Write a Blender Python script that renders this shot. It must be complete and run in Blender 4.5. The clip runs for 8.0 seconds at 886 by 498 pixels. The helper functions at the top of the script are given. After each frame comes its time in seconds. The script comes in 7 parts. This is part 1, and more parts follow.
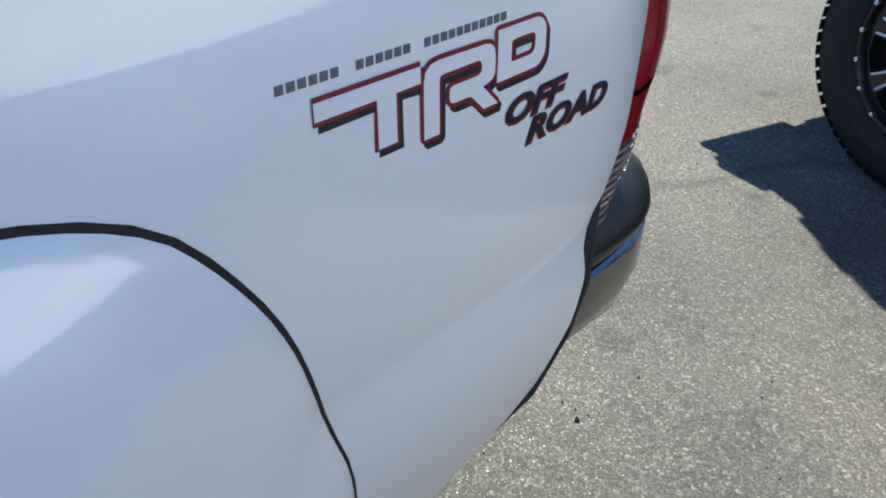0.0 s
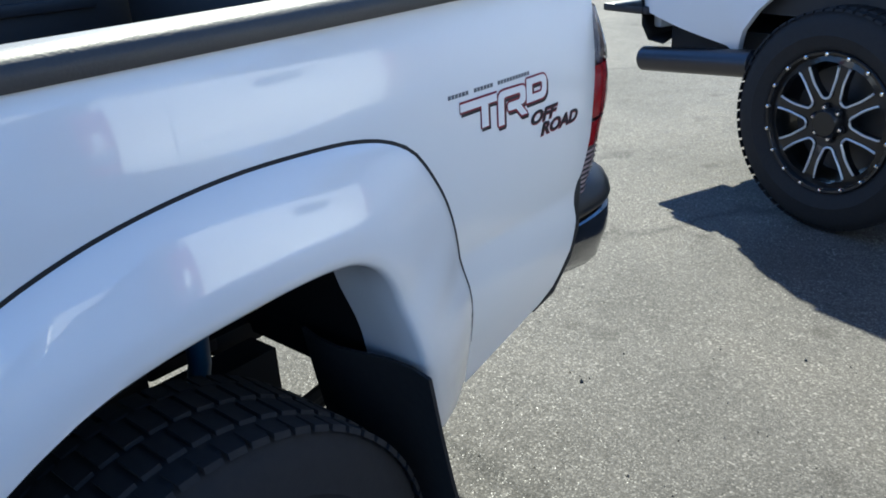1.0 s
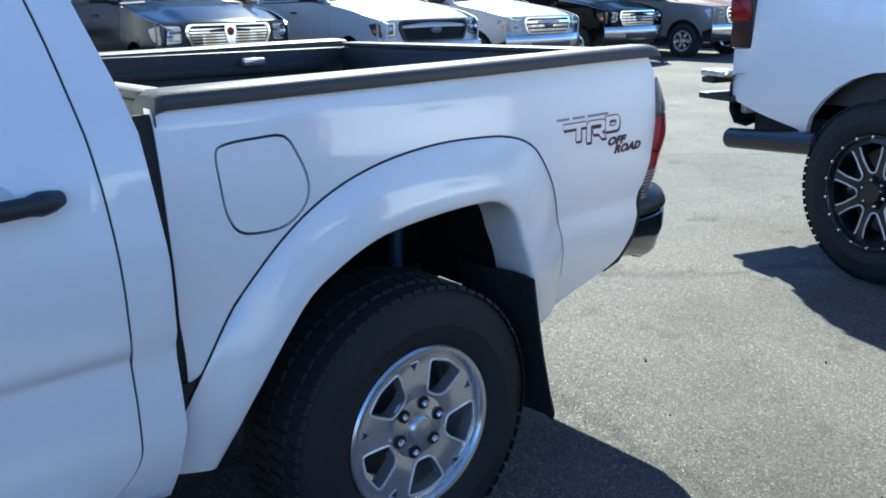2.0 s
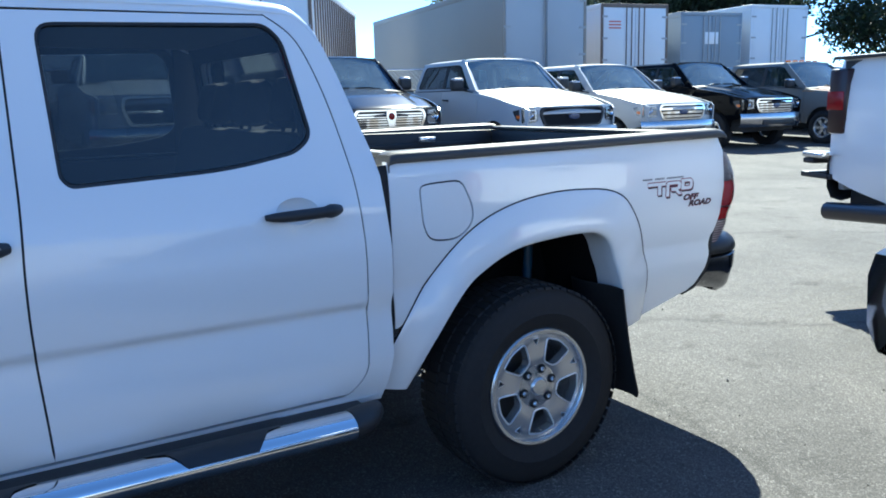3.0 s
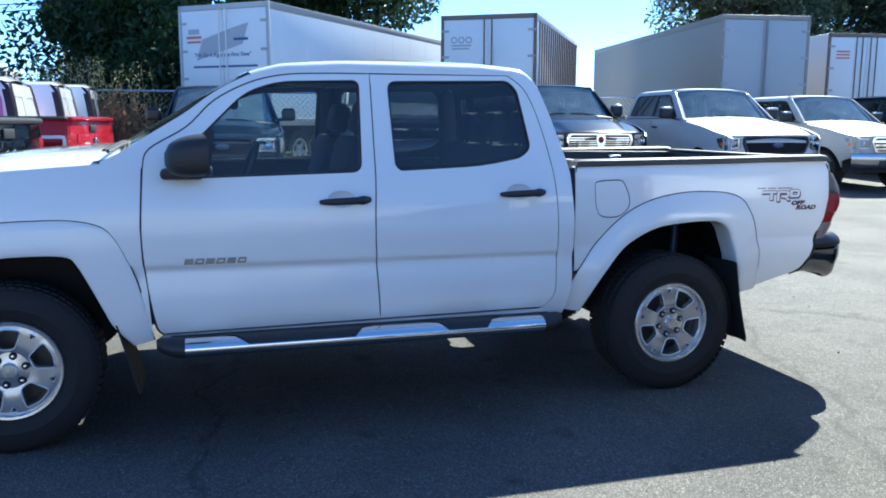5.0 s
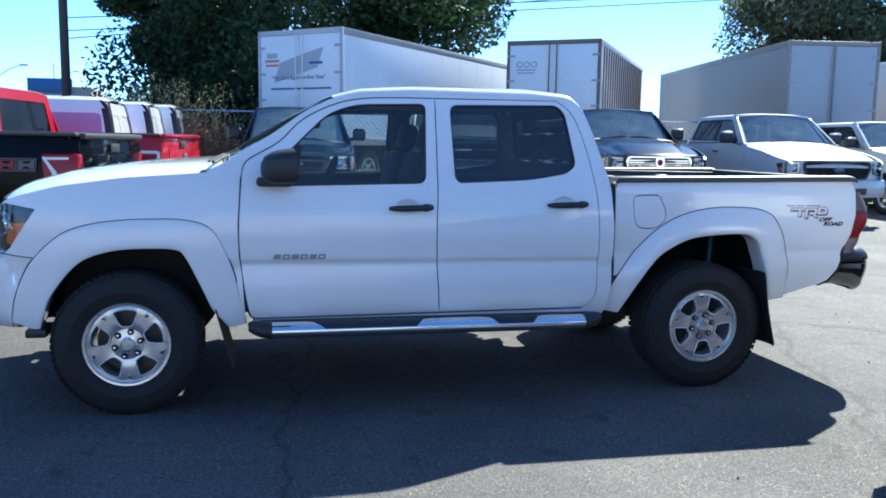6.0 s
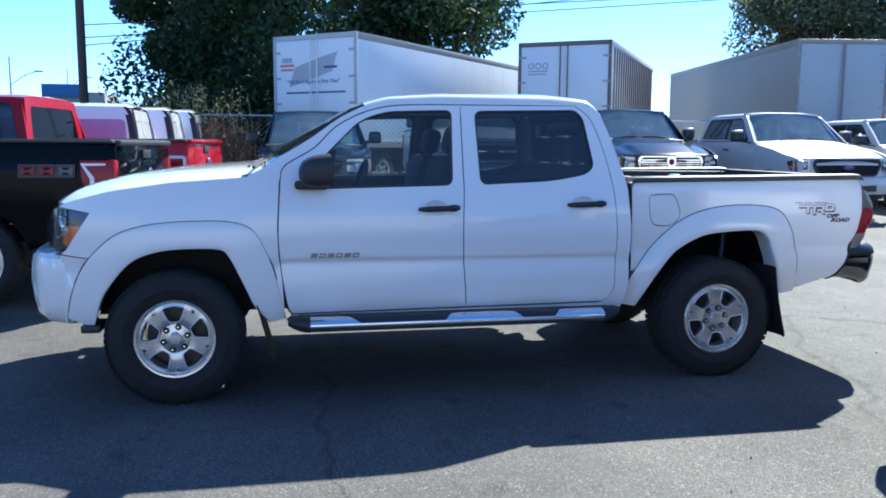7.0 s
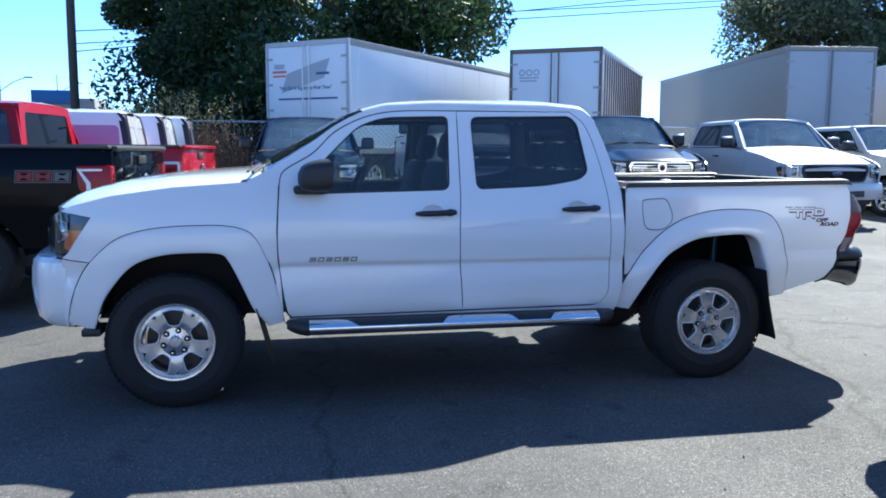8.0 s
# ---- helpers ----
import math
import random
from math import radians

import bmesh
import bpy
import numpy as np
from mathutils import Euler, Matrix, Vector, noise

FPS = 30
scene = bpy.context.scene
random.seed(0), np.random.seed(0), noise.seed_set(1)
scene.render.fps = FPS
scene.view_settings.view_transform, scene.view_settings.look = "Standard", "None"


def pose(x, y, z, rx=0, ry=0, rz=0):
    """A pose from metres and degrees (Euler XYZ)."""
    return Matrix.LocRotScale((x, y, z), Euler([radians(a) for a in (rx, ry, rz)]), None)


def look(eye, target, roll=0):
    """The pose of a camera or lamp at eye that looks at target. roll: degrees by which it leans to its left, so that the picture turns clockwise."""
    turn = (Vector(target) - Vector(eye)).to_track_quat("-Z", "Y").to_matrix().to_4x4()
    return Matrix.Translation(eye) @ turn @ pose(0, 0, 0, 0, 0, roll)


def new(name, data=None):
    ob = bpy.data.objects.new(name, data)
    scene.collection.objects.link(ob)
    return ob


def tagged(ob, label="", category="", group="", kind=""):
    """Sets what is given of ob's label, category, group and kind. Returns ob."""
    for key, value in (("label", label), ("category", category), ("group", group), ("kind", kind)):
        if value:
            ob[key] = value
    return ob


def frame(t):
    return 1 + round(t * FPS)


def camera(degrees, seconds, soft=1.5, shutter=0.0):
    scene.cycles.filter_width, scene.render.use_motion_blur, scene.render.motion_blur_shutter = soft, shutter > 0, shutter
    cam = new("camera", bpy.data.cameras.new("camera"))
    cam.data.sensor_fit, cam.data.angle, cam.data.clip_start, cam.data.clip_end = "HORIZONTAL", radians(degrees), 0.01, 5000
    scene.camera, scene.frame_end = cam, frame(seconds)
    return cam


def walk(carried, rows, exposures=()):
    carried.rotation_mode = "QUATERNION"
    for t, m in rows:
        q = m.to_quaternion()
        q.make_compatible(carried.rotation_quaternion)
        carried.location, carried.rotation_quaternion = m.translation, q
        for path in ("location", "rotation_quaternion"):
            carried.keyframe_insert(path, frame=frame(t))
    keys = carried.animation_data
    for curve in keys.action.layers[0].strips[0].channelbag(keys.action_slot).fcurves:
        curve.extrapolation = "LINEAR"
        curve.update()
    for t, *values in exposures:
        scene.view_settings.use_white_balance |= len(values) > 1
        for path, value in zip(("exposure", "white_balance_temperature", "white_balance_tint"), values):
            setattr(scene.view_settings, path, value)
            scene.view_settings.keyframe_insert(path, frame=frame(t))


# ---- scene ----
cam = camera(57.0, 8.0, soft=1.8)
PATH = [
    (0, (3.51, -0.324, 1.271), (4.765, 0.833, 0.228), -0.1),
    (0.5, (3.189, -0.428, 1.314), (4.561, 0.679, 0.369), -2.1),
    (1, (2.829, -0.744, 1.372), (4.214, 0.474, 0.597), -3.6),
    (1.2, (2.74, -0.824, 1.42), (4.116, 0.4, 0.64), -1.5),
    (2.3, (1.853, -1.681, 1.391), (3.041, -0.144, 0.914), -1.6),
    (2.5, (1.729, -1.859, 1.403), (2.872, -0.278, 0.965), -1.4),
    (3, (1.487, -2.227, 1.429), (2.504, -0.544, 1.065), -1.4),
    (3.5, (1.247, -2.628, 1.437), (2.131, -0.867, 1.096), -1.0),
    (4, (1.099, -3.064, 1.437), (1.841, -1.237, 1.104), -0.4),
    (4.5, (0.981, -3.453, 1.449), (1.605, -1.58, 1.129), -0.3),
    (5.8, (0.707, -4.221, 1.451), (1.155, -2.29, 1.184), 1.0),
    (6, (0.745, -4.331, 1.432), (1.152, -2.389, 1.177), 0.9),
    (6.5, (0.674, -4.51, 1.451), (1.05, -2.563, 1.19), 0.5),
    (7, (0.599, -4.574, 1.449), (0.981, -2.628, 1.196), 0.3),
    (7.5, (0.579, -4.628, 1.445), (0.968, -2.682, 1.201), 0.2),
    (8, (0.55, -4.632, 1.444), (0.955, -2.688, 1.206), 0.3),
]
walk(cam, [(t, look(eye, target, roll)) for t, eye, target, roll in PATH], [(0.0, 1.86, 5350, 0), (1.2, 1.96, 5150, 0), (2.5, 2.0, 5000, -1), (4.5, 2.0, 4950, 0), (8.0, 1.88, 4900, 5)])

from mathutils.geometry import delaunay_2d_cdt

# ---- light ----
SUN = Vector((0.75, 0.81, 1.0)).normalized()
world = bpy.data.worlds.new("sky")
scene.world = world
world.use_nodes = True
wn = world.node_tree
sky = wn.nodes.new("ShaderNodeTexSky")
sky.sky_type = "NISHITA"
sky.sun_disc = False
sky.sun_elevation = math.asin(SUN.z)
sky.sun_rotation = math.atan2(SUN.x, SUN.y)
sky.dust_density = 0.0
sky.ozone_density = 2.2
sky.air_density = 0.62
sky.altitude = 1800
wn.nodes["Background"].inputs[1].default_value = 0.09
wn.links.new(sky.outputs[0], wn.nodes["Background"].inputs[0])
sun = new("sun", bpy.data.lights.new("sun", "SUN"))
sun.data.energy, sun.data.angle, sun.data.color = 3.7, radians(0.6), (1.0, 0.838, 0.60)
sun.matrix_basis = look(SUN * 50, (0, 0, 0))


# ---- materials ----
def material(name, colour, rough=0.5, metal=0.0, grain=0.0, scale=20.0, bump=0.0, coat=0.0, stain=0.0, stain_scale=1.5, second=None, spec=0.5):
    """A surface with fine grain and broad stains in its colour, and a fine relief."""
    m = bpy.data.materials.new(name)
    m.use_nodes = True
    nt = m.node_tree
    p = nt.nodes["Principled BSDF"]
    p.inputs["Roughness"].default_value = rough
    p.inputs["Metallic"].default_value = metal
    p.inputs["Coat Weight"].default_value = coat
    p.inputs["Coat Roughness"].default_value = 0.02
    p.inputs["Coat IOR"].default_value = 1.5
    p.inputs["Specular IOR Level"].default_value = spec
    p.inputs["Base Color"].default_value = (*colour, 1)
    if grain or bump or stain:
        co = nt.nodes.new("ShaderNodeTexCoord")
        fine = nt.nodes.new("ShaderNodeTexNoise")
        fine.inputs["Scale"].default_value = scale
        fine.inputs["Detail"].default_value = 6
        nt.links.new(co.outputs["Object"], fine.inputs["Vector"])
        broad = nt.nodes.new("ShaderNodeTexNoise")
        broad.inputs["Scale"].default_value = stain_scale
        broad.inputs["Detail"].default_value = 5
        nt.links.new(co.outputs["Object"], broad.inputs["Vector"])
        mix = nt.nodes.new("ShaderNodeMix")
        mix.data_type = "RGBA"
        other = second or tuple(c * 0.55 for c in colour)
        mix.inputs[6].default_value = (*colour, 1)
        mix.inputs[7].default_value = (*other, 1)
        add = nt.nodes.new("ShaderNodeMath")
        add.operation = "MULTIPLY_ADD"
        nt.links.new(fine.outputs[0], add.inputs[0])
        add.inputs[1].default_value = grain
        sub = nt.nodes.new("ShaderNodeMath")
        sub.operation = "MULTIPLY_ADD"
        sub.use_clamp = True
        nt.links.new(broad.outputs[0], sub.inputs[0])
        sub.inputs[1].default_value = stain * 2
        sub.inputs[2].default_value = -stain * 0.7 - grain * 0.4
        nt.links.new(sub.outputs[0], add.inputs[2])
        add.use_clamp = True
        nt.links.new(add.outputs[0], mix.inputs[0])
        nt.links.new(mix.outputs[2], p.inputs["Base Color"])
        if bump:
            b = nt.nodes.new("ShaderNodeBump")
            b.inputs["Strength"].default_value = bump
            b.inputs["Distance"].default_value = 0.01
            nt.links.new(fine.outputs[0], b.inputs["Height"])
            nt.links.new(b.outputs[0], p.inputs["Normal"])
    return m


def glass(name, tint, ior=1.6, dust_sheen=0.0):
    """A thin car pane: clear with a tint, with a mirror gloss that grows at grazing angles, and a teal film for dust
    and reflected sky.
    """
    m = bpy.data.materials.new(name)
    m.use_nodes = True
    nt = m.node_tree
    clear = nt.nodes.new("ShaderNodeBsdfTransparent")
    clear.inputs[0].default_value = (*tint, 1)
    gloss = nt.nodes.new("ShaderNodeBsdfGlossy")
    gloss.inputs["Roughness"].default_value = 0.015
    gloss.inputs[0].default_value = (0.95, 0.97, 1.0, 1)
    fres = nt.nodes.new("ShaderNodeFresnel")
    fres.inputs[0].default_value = ior
    mix = nt.nodes.new("ShaderNodeMixShader")
    nt.links.new(fres.outputs[0], mix.inputs[0])
    nt.links.new(clear.outputs[0], mix.inputs[1])
    nt.links.new(gloss.outputs[0], mix.inputs[2])
    last = mix
    if dust_sheen:
        # teal diffuse colour stands in for sky reflection and haze, besides dust
        film = nt.nodes.new("ShaderNodeBsdfDiffuse")
        film.inputs[0].default_value = (0.42, 0.52, 0.53, 1)
        co = nt.nodes.new("ShaderNodeTexCoord")
        noise = nt.nodes.new("ShaderNodeTexNoise")
        noise.inputs["Scale"].default_value, noise.inputs["Detail"].default_value = 3.0, 5
        nt.links.new(co.outputs["Object"], noise.inputs["Vector"])
        amount = nt.nodes.new("ShaderNodeMath")
        amount.operation = "MULTIPLY"
        amount.inputs[1].default_value = dust_sheen * 2
        nt.links.new(noise.outputs[0], amount.inputs[0])
        last = nt.nodes.new("ShaderNodeMixShader")
        nt.links.new(amount.outputs[0], last.inputs[0])
        nt.links.new(mix.outputs[0], last.inputs[1])
        nt.links.new(film.outputs[0], last.inputs[2])
    nt.links.new(last.outputs[0], nt.nodes["Material Output"].inputs[0])
    return m


WHITE = material("white_paint", (0.84, 0.845, 0.85), 0.22, grain=0.02, scale=90, coat=1.0, stain=0.03, stain_scale=2.0, second=(0.66, 0.66, 0.64))
BLACK = material("black_plastic", (0.022, 0.022, 0.024), 0.5, grain=0.3, scale=300, bump=0.15, second=(0.03, 0.03, 0.03))
DARK = material("dark_underbody", (0.025, 0.025, 0.026), 0.85, grain=0.4, scale=30, second=(0.03, 0.026, 0.022))
TYRE = material("tyre_rubber", (0.017, 0.017, 0.019), 0.75, spec=0.3, grain=0.3, scale=60, bump=0.1, stain=0.15, second=(0.055, 0.053, 0.05))
ALLOY = material("alloy", (0.70, 0.71, 0.72), 0.24, 0.8, grain=0.1, scale=40, second=(0.5, 0.5, 0.5))
FACE = material("alloy_face", (0.64, 0.65, 0.67), 0.24, 0.72, grain=0.15, scale=60, second=(0.46, 0.46, 0.47))
MILLED = material("milled_aluminium", (0.75, 0.76, 0.77), 0.4, 0.3, grain=0.2, scale=200)
CHROME = material("chrome", (0.82, 0.83, 0.85), 0.06, 1.0, grain=0.06, scale=8, second=(0.6, 0.6, 0.62))
SHADOWGAP = material("recess_black", (0.006, 0.006, 0.007), 0.9)
TINT = glass("privacy_glass", (0.24, 0.27, 0.285), 1.65, 0.045)
CLEAR = glass("side_glass", (0.91, 0.985, 0.97), 1.55, 0.025)
SCREEN = glass("windscreen_glass", (0.36, 0.50, 0.50), 2.3, 0.2)
SHADED = glass("shaded_side_glass", (0.25, 0.31, 0.31), 1.8, 0.05)
SMOKED = glass("smoked_rear_glass", (0.05, 0.06, 0.065), 1.45, 0.01)
LENS = glass("lamp_lens", (0.85, 0.87, 0.9), 1.6)
RED = material("red_lens", (0.22, 0.004, 0.008), 0.2, coat=0.12, spec=0.3, grain=0.3, scale=60, second=(0.20, 0.003, 0.006))
AMBER = material("amber_lens", (0.75, 0.16, 0.01), 0.15, coat=1.0)
TRIM = material("interior_trim", (0.045, 0.046, 0.048), 0.7, grain=0.3, scale=120, bump=0.1)
CLOTH = material("seat_cloth", (0.05, 0.05, 0.054), 0.9, grain=0.5, scale=200, bump=0.2)


# ---- mesh helpers ----
def part(name, bm, mat, parent=None, label="", smooth=True):
    """One mesh object made from a bmesh, under a thing or a part."""
    me = bpy.data.meshes.new(name)
    bm.to_mesh(me)
    bm.free()
    me.materials.append(mat)
    if smooth:
        me.polygons.foreach_set("use_smooth", [True] * len(me.polygons))
        me.set_sharp_from_angle(angle=radians(35))
    ob = new(name, me)
    ob.parent = parent
    if label:
        ob["label"] = label
    return ob


def thing(name, label, category, group="", m=None):
    ob = new(name)
    if m is not None:
        ob.matrix_basis = m
    return tagged(ob, label, category, group)


def box(bm, lo, hi, bevel=0.0, m=None, segments=2):
    c = [(a + b) / 2 for a, b in zip(lo, hi)]
    s = [abs(b - a) for a, b in zip(lo, hi)]
    r = bmesh.ops.create_cube(bm, size=1, matrix=Matrix.LocRotScale(c, None, s))
    vs = r["verts"]
    if bevel:
        es = list({e for v in vs for e in v.link_edges})
        r2 = bmesh.ops.bevel(bm, geom=es, offset=bevel, segments=segments, profile=0.5, affect="EDGES")
        vs = list({v for f in r2["faces"] for v in f.verts} | {v for v in vs if v.is_valid})
    if m is not None:
        bmesh.ops.transform(bm, matrix=m, verts=[v for v in vs if v.is_valid])
    return bm


def tube(bm, pts, r, n=10, caps=True):
    """A round bar along points; r is one radius or one each."""
    pts = [Vector(p) for p in pts]
    rs = r if isinstance(r, (list, tuple)) else [r] * len(pts)
    rings = []
    up = Vector((0, 0, 1))
    for i, p in enumerate(pts):
        d = (pts[min(i + 1, len(pts) - 1)] - pts[max(i - 1, 0)]).normalized()
        a = d.cross(up)
        if a.length < 0.05:
            a = d.cross(Vector((1, 0, 0)))
        a.normalize()
        b = d.cross(a)
        rings.append([bm.verts.new(p + rs[i] * (math.cos(k * math.tau / n) * a + math.sin(k * math.tau / n) * b)) for k in range(n)])
    for q, w in zip(rings, rings[1:]):
        for k in range(n):
            bm.faces.new((q[k], q[(k + 1) % n], w[(k + 1) % n], w[k]))
    if caps:
        bm.faces.new(rings[0][::-1])
        bm.faces.new(rings[-1])
    return bm


def lathe(bm, prof, n=48, m=None, closed=False):
    """Turns a profile of (radius, depth) round the y axis."""
    rings = []
    for k in range(n):
        a = k * math.tau / n
        rings.append([bm.verts.new((r * math.cos(a), y, r * math.sin(a))) for r, y in prof])
    k2 = len(prof) if closed else len(prof) - 1
    for k in range(n):
        q, w = rings[k], rings[(k + 1) % n]
        for i in range(k2):
            j = (i + 1) % len(prof)
            bm.faces.new((q[i], q[j], w[j], w[i]))
    if m is not None:
        bmesh.ops.transform(bm, matrix=m, verts=[v for r in rings for v in r])
    return bm


def curve(pts, n=6, closed=False):
    """A smooth line through points."""
    out, k = [], len(pts)
    for i in range(k if closed else k - 1):
        p = [Vector(pts[(i + d) % k] if closed else pts[max(0, min(k - 1, i + d))]) for d in (-1, 0, 1, 2)]
        for s in range(n):
            t = s / n
            out.append(tuple(0.5 * (2 * p[1] + (p[2] - p[0]) * t + (2 * p[0] - 5 * p[1] + 4 * p[2] - p[3]) * t * t + (3 * p[1] - p[0] - 3 * p[2] + p[3]) * t ** 3)))
    if not closed:
        out.append(tuple(pts[-1]))
    return out


def rounded(pts, r, n=4):
    """A polygon with its corners rounded; r is one radius or one each."""
    out, k = [], len(pts)
    for i in range(k):
        a, b, c = Vector(pts[i - 1]), Vector(pts[i]), Vector(pts[(i + 1) % k])
        ri = r[i] if isinstance(r, (list, tuple)) else r
        d = min(ri, (a - b).length * 0.45, (c - b).length * 0.45)
        p, q = b + (a - b).normalized() * d, b + (c - b).normalized() * d
        for s in range(n + 1):
            t = s / n
            out.append(tuple((1 - t) ** 2 * p + 2 * t * (1 - t) * b + t * t * q))
    return out


def inside(px, py, poly):
    poly = np.array(poly)
    res = np.zeros(len(px), bool)
    j = len(poly) - 1
    for i in range(len(poly)):
        xi, yi, xj, yj = *poly[i], *poly[j]
        if yi != yj:
            res ^= ((yi > py) != (yj > py)) & (px < (xj - xi) * (py - yi) / (yj - yi) + xi)
        j = i
    return res


def dense(poly, step):
    out = []
    for a, b in zip(poly, list(poly[1:]) + [poly[0]]):
        d = math.dist(a, b)
        if d < 1e-5:
            continue
        k = max(1, int(d / step + 0.5))
        out += [(a[0] + (b[0] - a[0]) * i / k, a[1] + (b[1] - a[1]) * i / k) for i in range(k)]
    return out


def sheet(bm, outline, fmap, holes=(), step=0.06, back=(0, 0.02, 0), flip=False, lines=()):
    """A pressed panel: a flat outline with holes, bent by fmap(u, v) into space, with a turned-in rim all round."""
    loops = [dense(p, step * (0.25 if lines else 0.6)) for p in (outline, *holes)]
    pts, edges = [], []
    for lp in loops:
        k0 = len(pts)
        pts += lp
        edges += [(k0 + i, k0 + (i + 1) % len(lp)) for i in range(len(lp))]
    arr = np.array(pts)
    lo, hi = arr.min(0), arr.max(0)
    gx, gy = np.meshgrid(np.arange(lo[0] + step / 2, hi[0], step), np.arange(lo[1] + step / 2, hi[1], step))
    gx, gy = gx.ravel(), gy.ravel()
    if lines:
        far = np.abs(gy[:, None] - np.array(lines)[None]).min(1) > step * 0.3
        lx = np.arange(lo[0] + step / 2, hi[0], step)
        gx, gy = np.concatenate([gx[far]] + [lx] * len(lines)), np.concatenate([gy[far]] + [np.full(len(lx), q) for q in lines])
    ok = inside(gx, gy, loops[0])
    for h in loops[1:]:
        ok &= ~inside(gx, gy, h)
    gx, gy = gx[ok], gy[ok]
    if len(gx):
        d = np.sqrt(((gx[:, None] - arr[None, :, 0]) ** 2 + (gy[:, None] - arr[None, :, 1]) ** 2).min(1))
        pts += [p for p, q in zip(zip(gx, gy), d) if q > (step * 0.45 if not lines else step * 0.10)]
    vs, _, fs, *_ = delaunay_2d_cdt([Vector(p) for p in pts], edges, [], 0, 1e-6)
    tri = np.array([f for f in fs if len(f) == 3])
    v2 = np.array(vs)
    c = v2[tri].mean(1)
    ok = inside(c[:, 0], c[:, 1], loops[0])
    for h in loops[1:]:
        ok &= ~inside(c[:, 0], c[:, 1], h)
    ring = {}
    verts = [bm.verts.new(fmap(*p)) for p in v2]
    back = Vector(back)
    count = {}
    # needles along a broad panel's rim are left out, they would upset its shading
    sliver = min(0.001, step * 0.02) if 0.03 < step <= 0.06 or step == 0.2 else 1e-7
    for t in tri[ok]:
        a, b, c2 = (int(i) for i in t)
        o = (v2[b][0] - v2[a][0]) * (v2[c2][1] - v2[a][1]) - (v2[b][1] - v2[a][1]) * (v2[c2][0] - v2[a][0])
        if abs(o) < sliver * max(math.dist(v2[a], v2[b]), math.dist(v2[b], v2[c2]), math.dist(v2[c2], v2[a])):
            continue
        t = (a, b, c2) if (o > 0) != flip else (a, c2, b)
        bm.faces.new([verts[i] for i in t])
        for i in range(3):
            count[(t[i], t[(i + 1) % 3])] = 1
    for (a, b) in count:
        if (b, a) not in count:
            for i in (a, b):
                if i not in ring:
                    ring[i] = (bm.verts.new(verts[i].co), bm.verts.new(verts[i].co + back))
            bm.faces.new((ring[b][0], ring[a][0], ring[a][1], ring[b][1]))
    for v in [v for v in verts if not v.link_faces]:
        bm.verts.remove(v)
    return bm


def ramp(x, pts):
    """A smooth-stepped line through (x, value) pairs."""
    return float(np.interp(x, [p[0] for p in pts], [p[1] for p in pts]))


def smooth_table(pts, lo, hi, width):
    """A table of a polyline, softened, for quick look-up."""
    xs = np.linspace(lo, hi, 400)
    v = np.interp(xs, [p[0] for p in pts], [p[1] for p in pts])
    k = max(1, int(width / (hi - lo) * 400))
    ker = np.hanning(2 * k + 3)
    ker /= ker.sum()
    v = np.convolve(np.pad(v, k + 1, mode="edge"), ker, "valid")
    return lambda x: float(np.interp(x, xs, v))


def rise(x, y):
    """The lot climbs gently away from the truck."""
    sp = lambda a, w: w * math.log1p(math.exp(max(-40, min(40, a / w))))
    return 0.020 * sp(min(y, 60) - 2.6, 0.35)



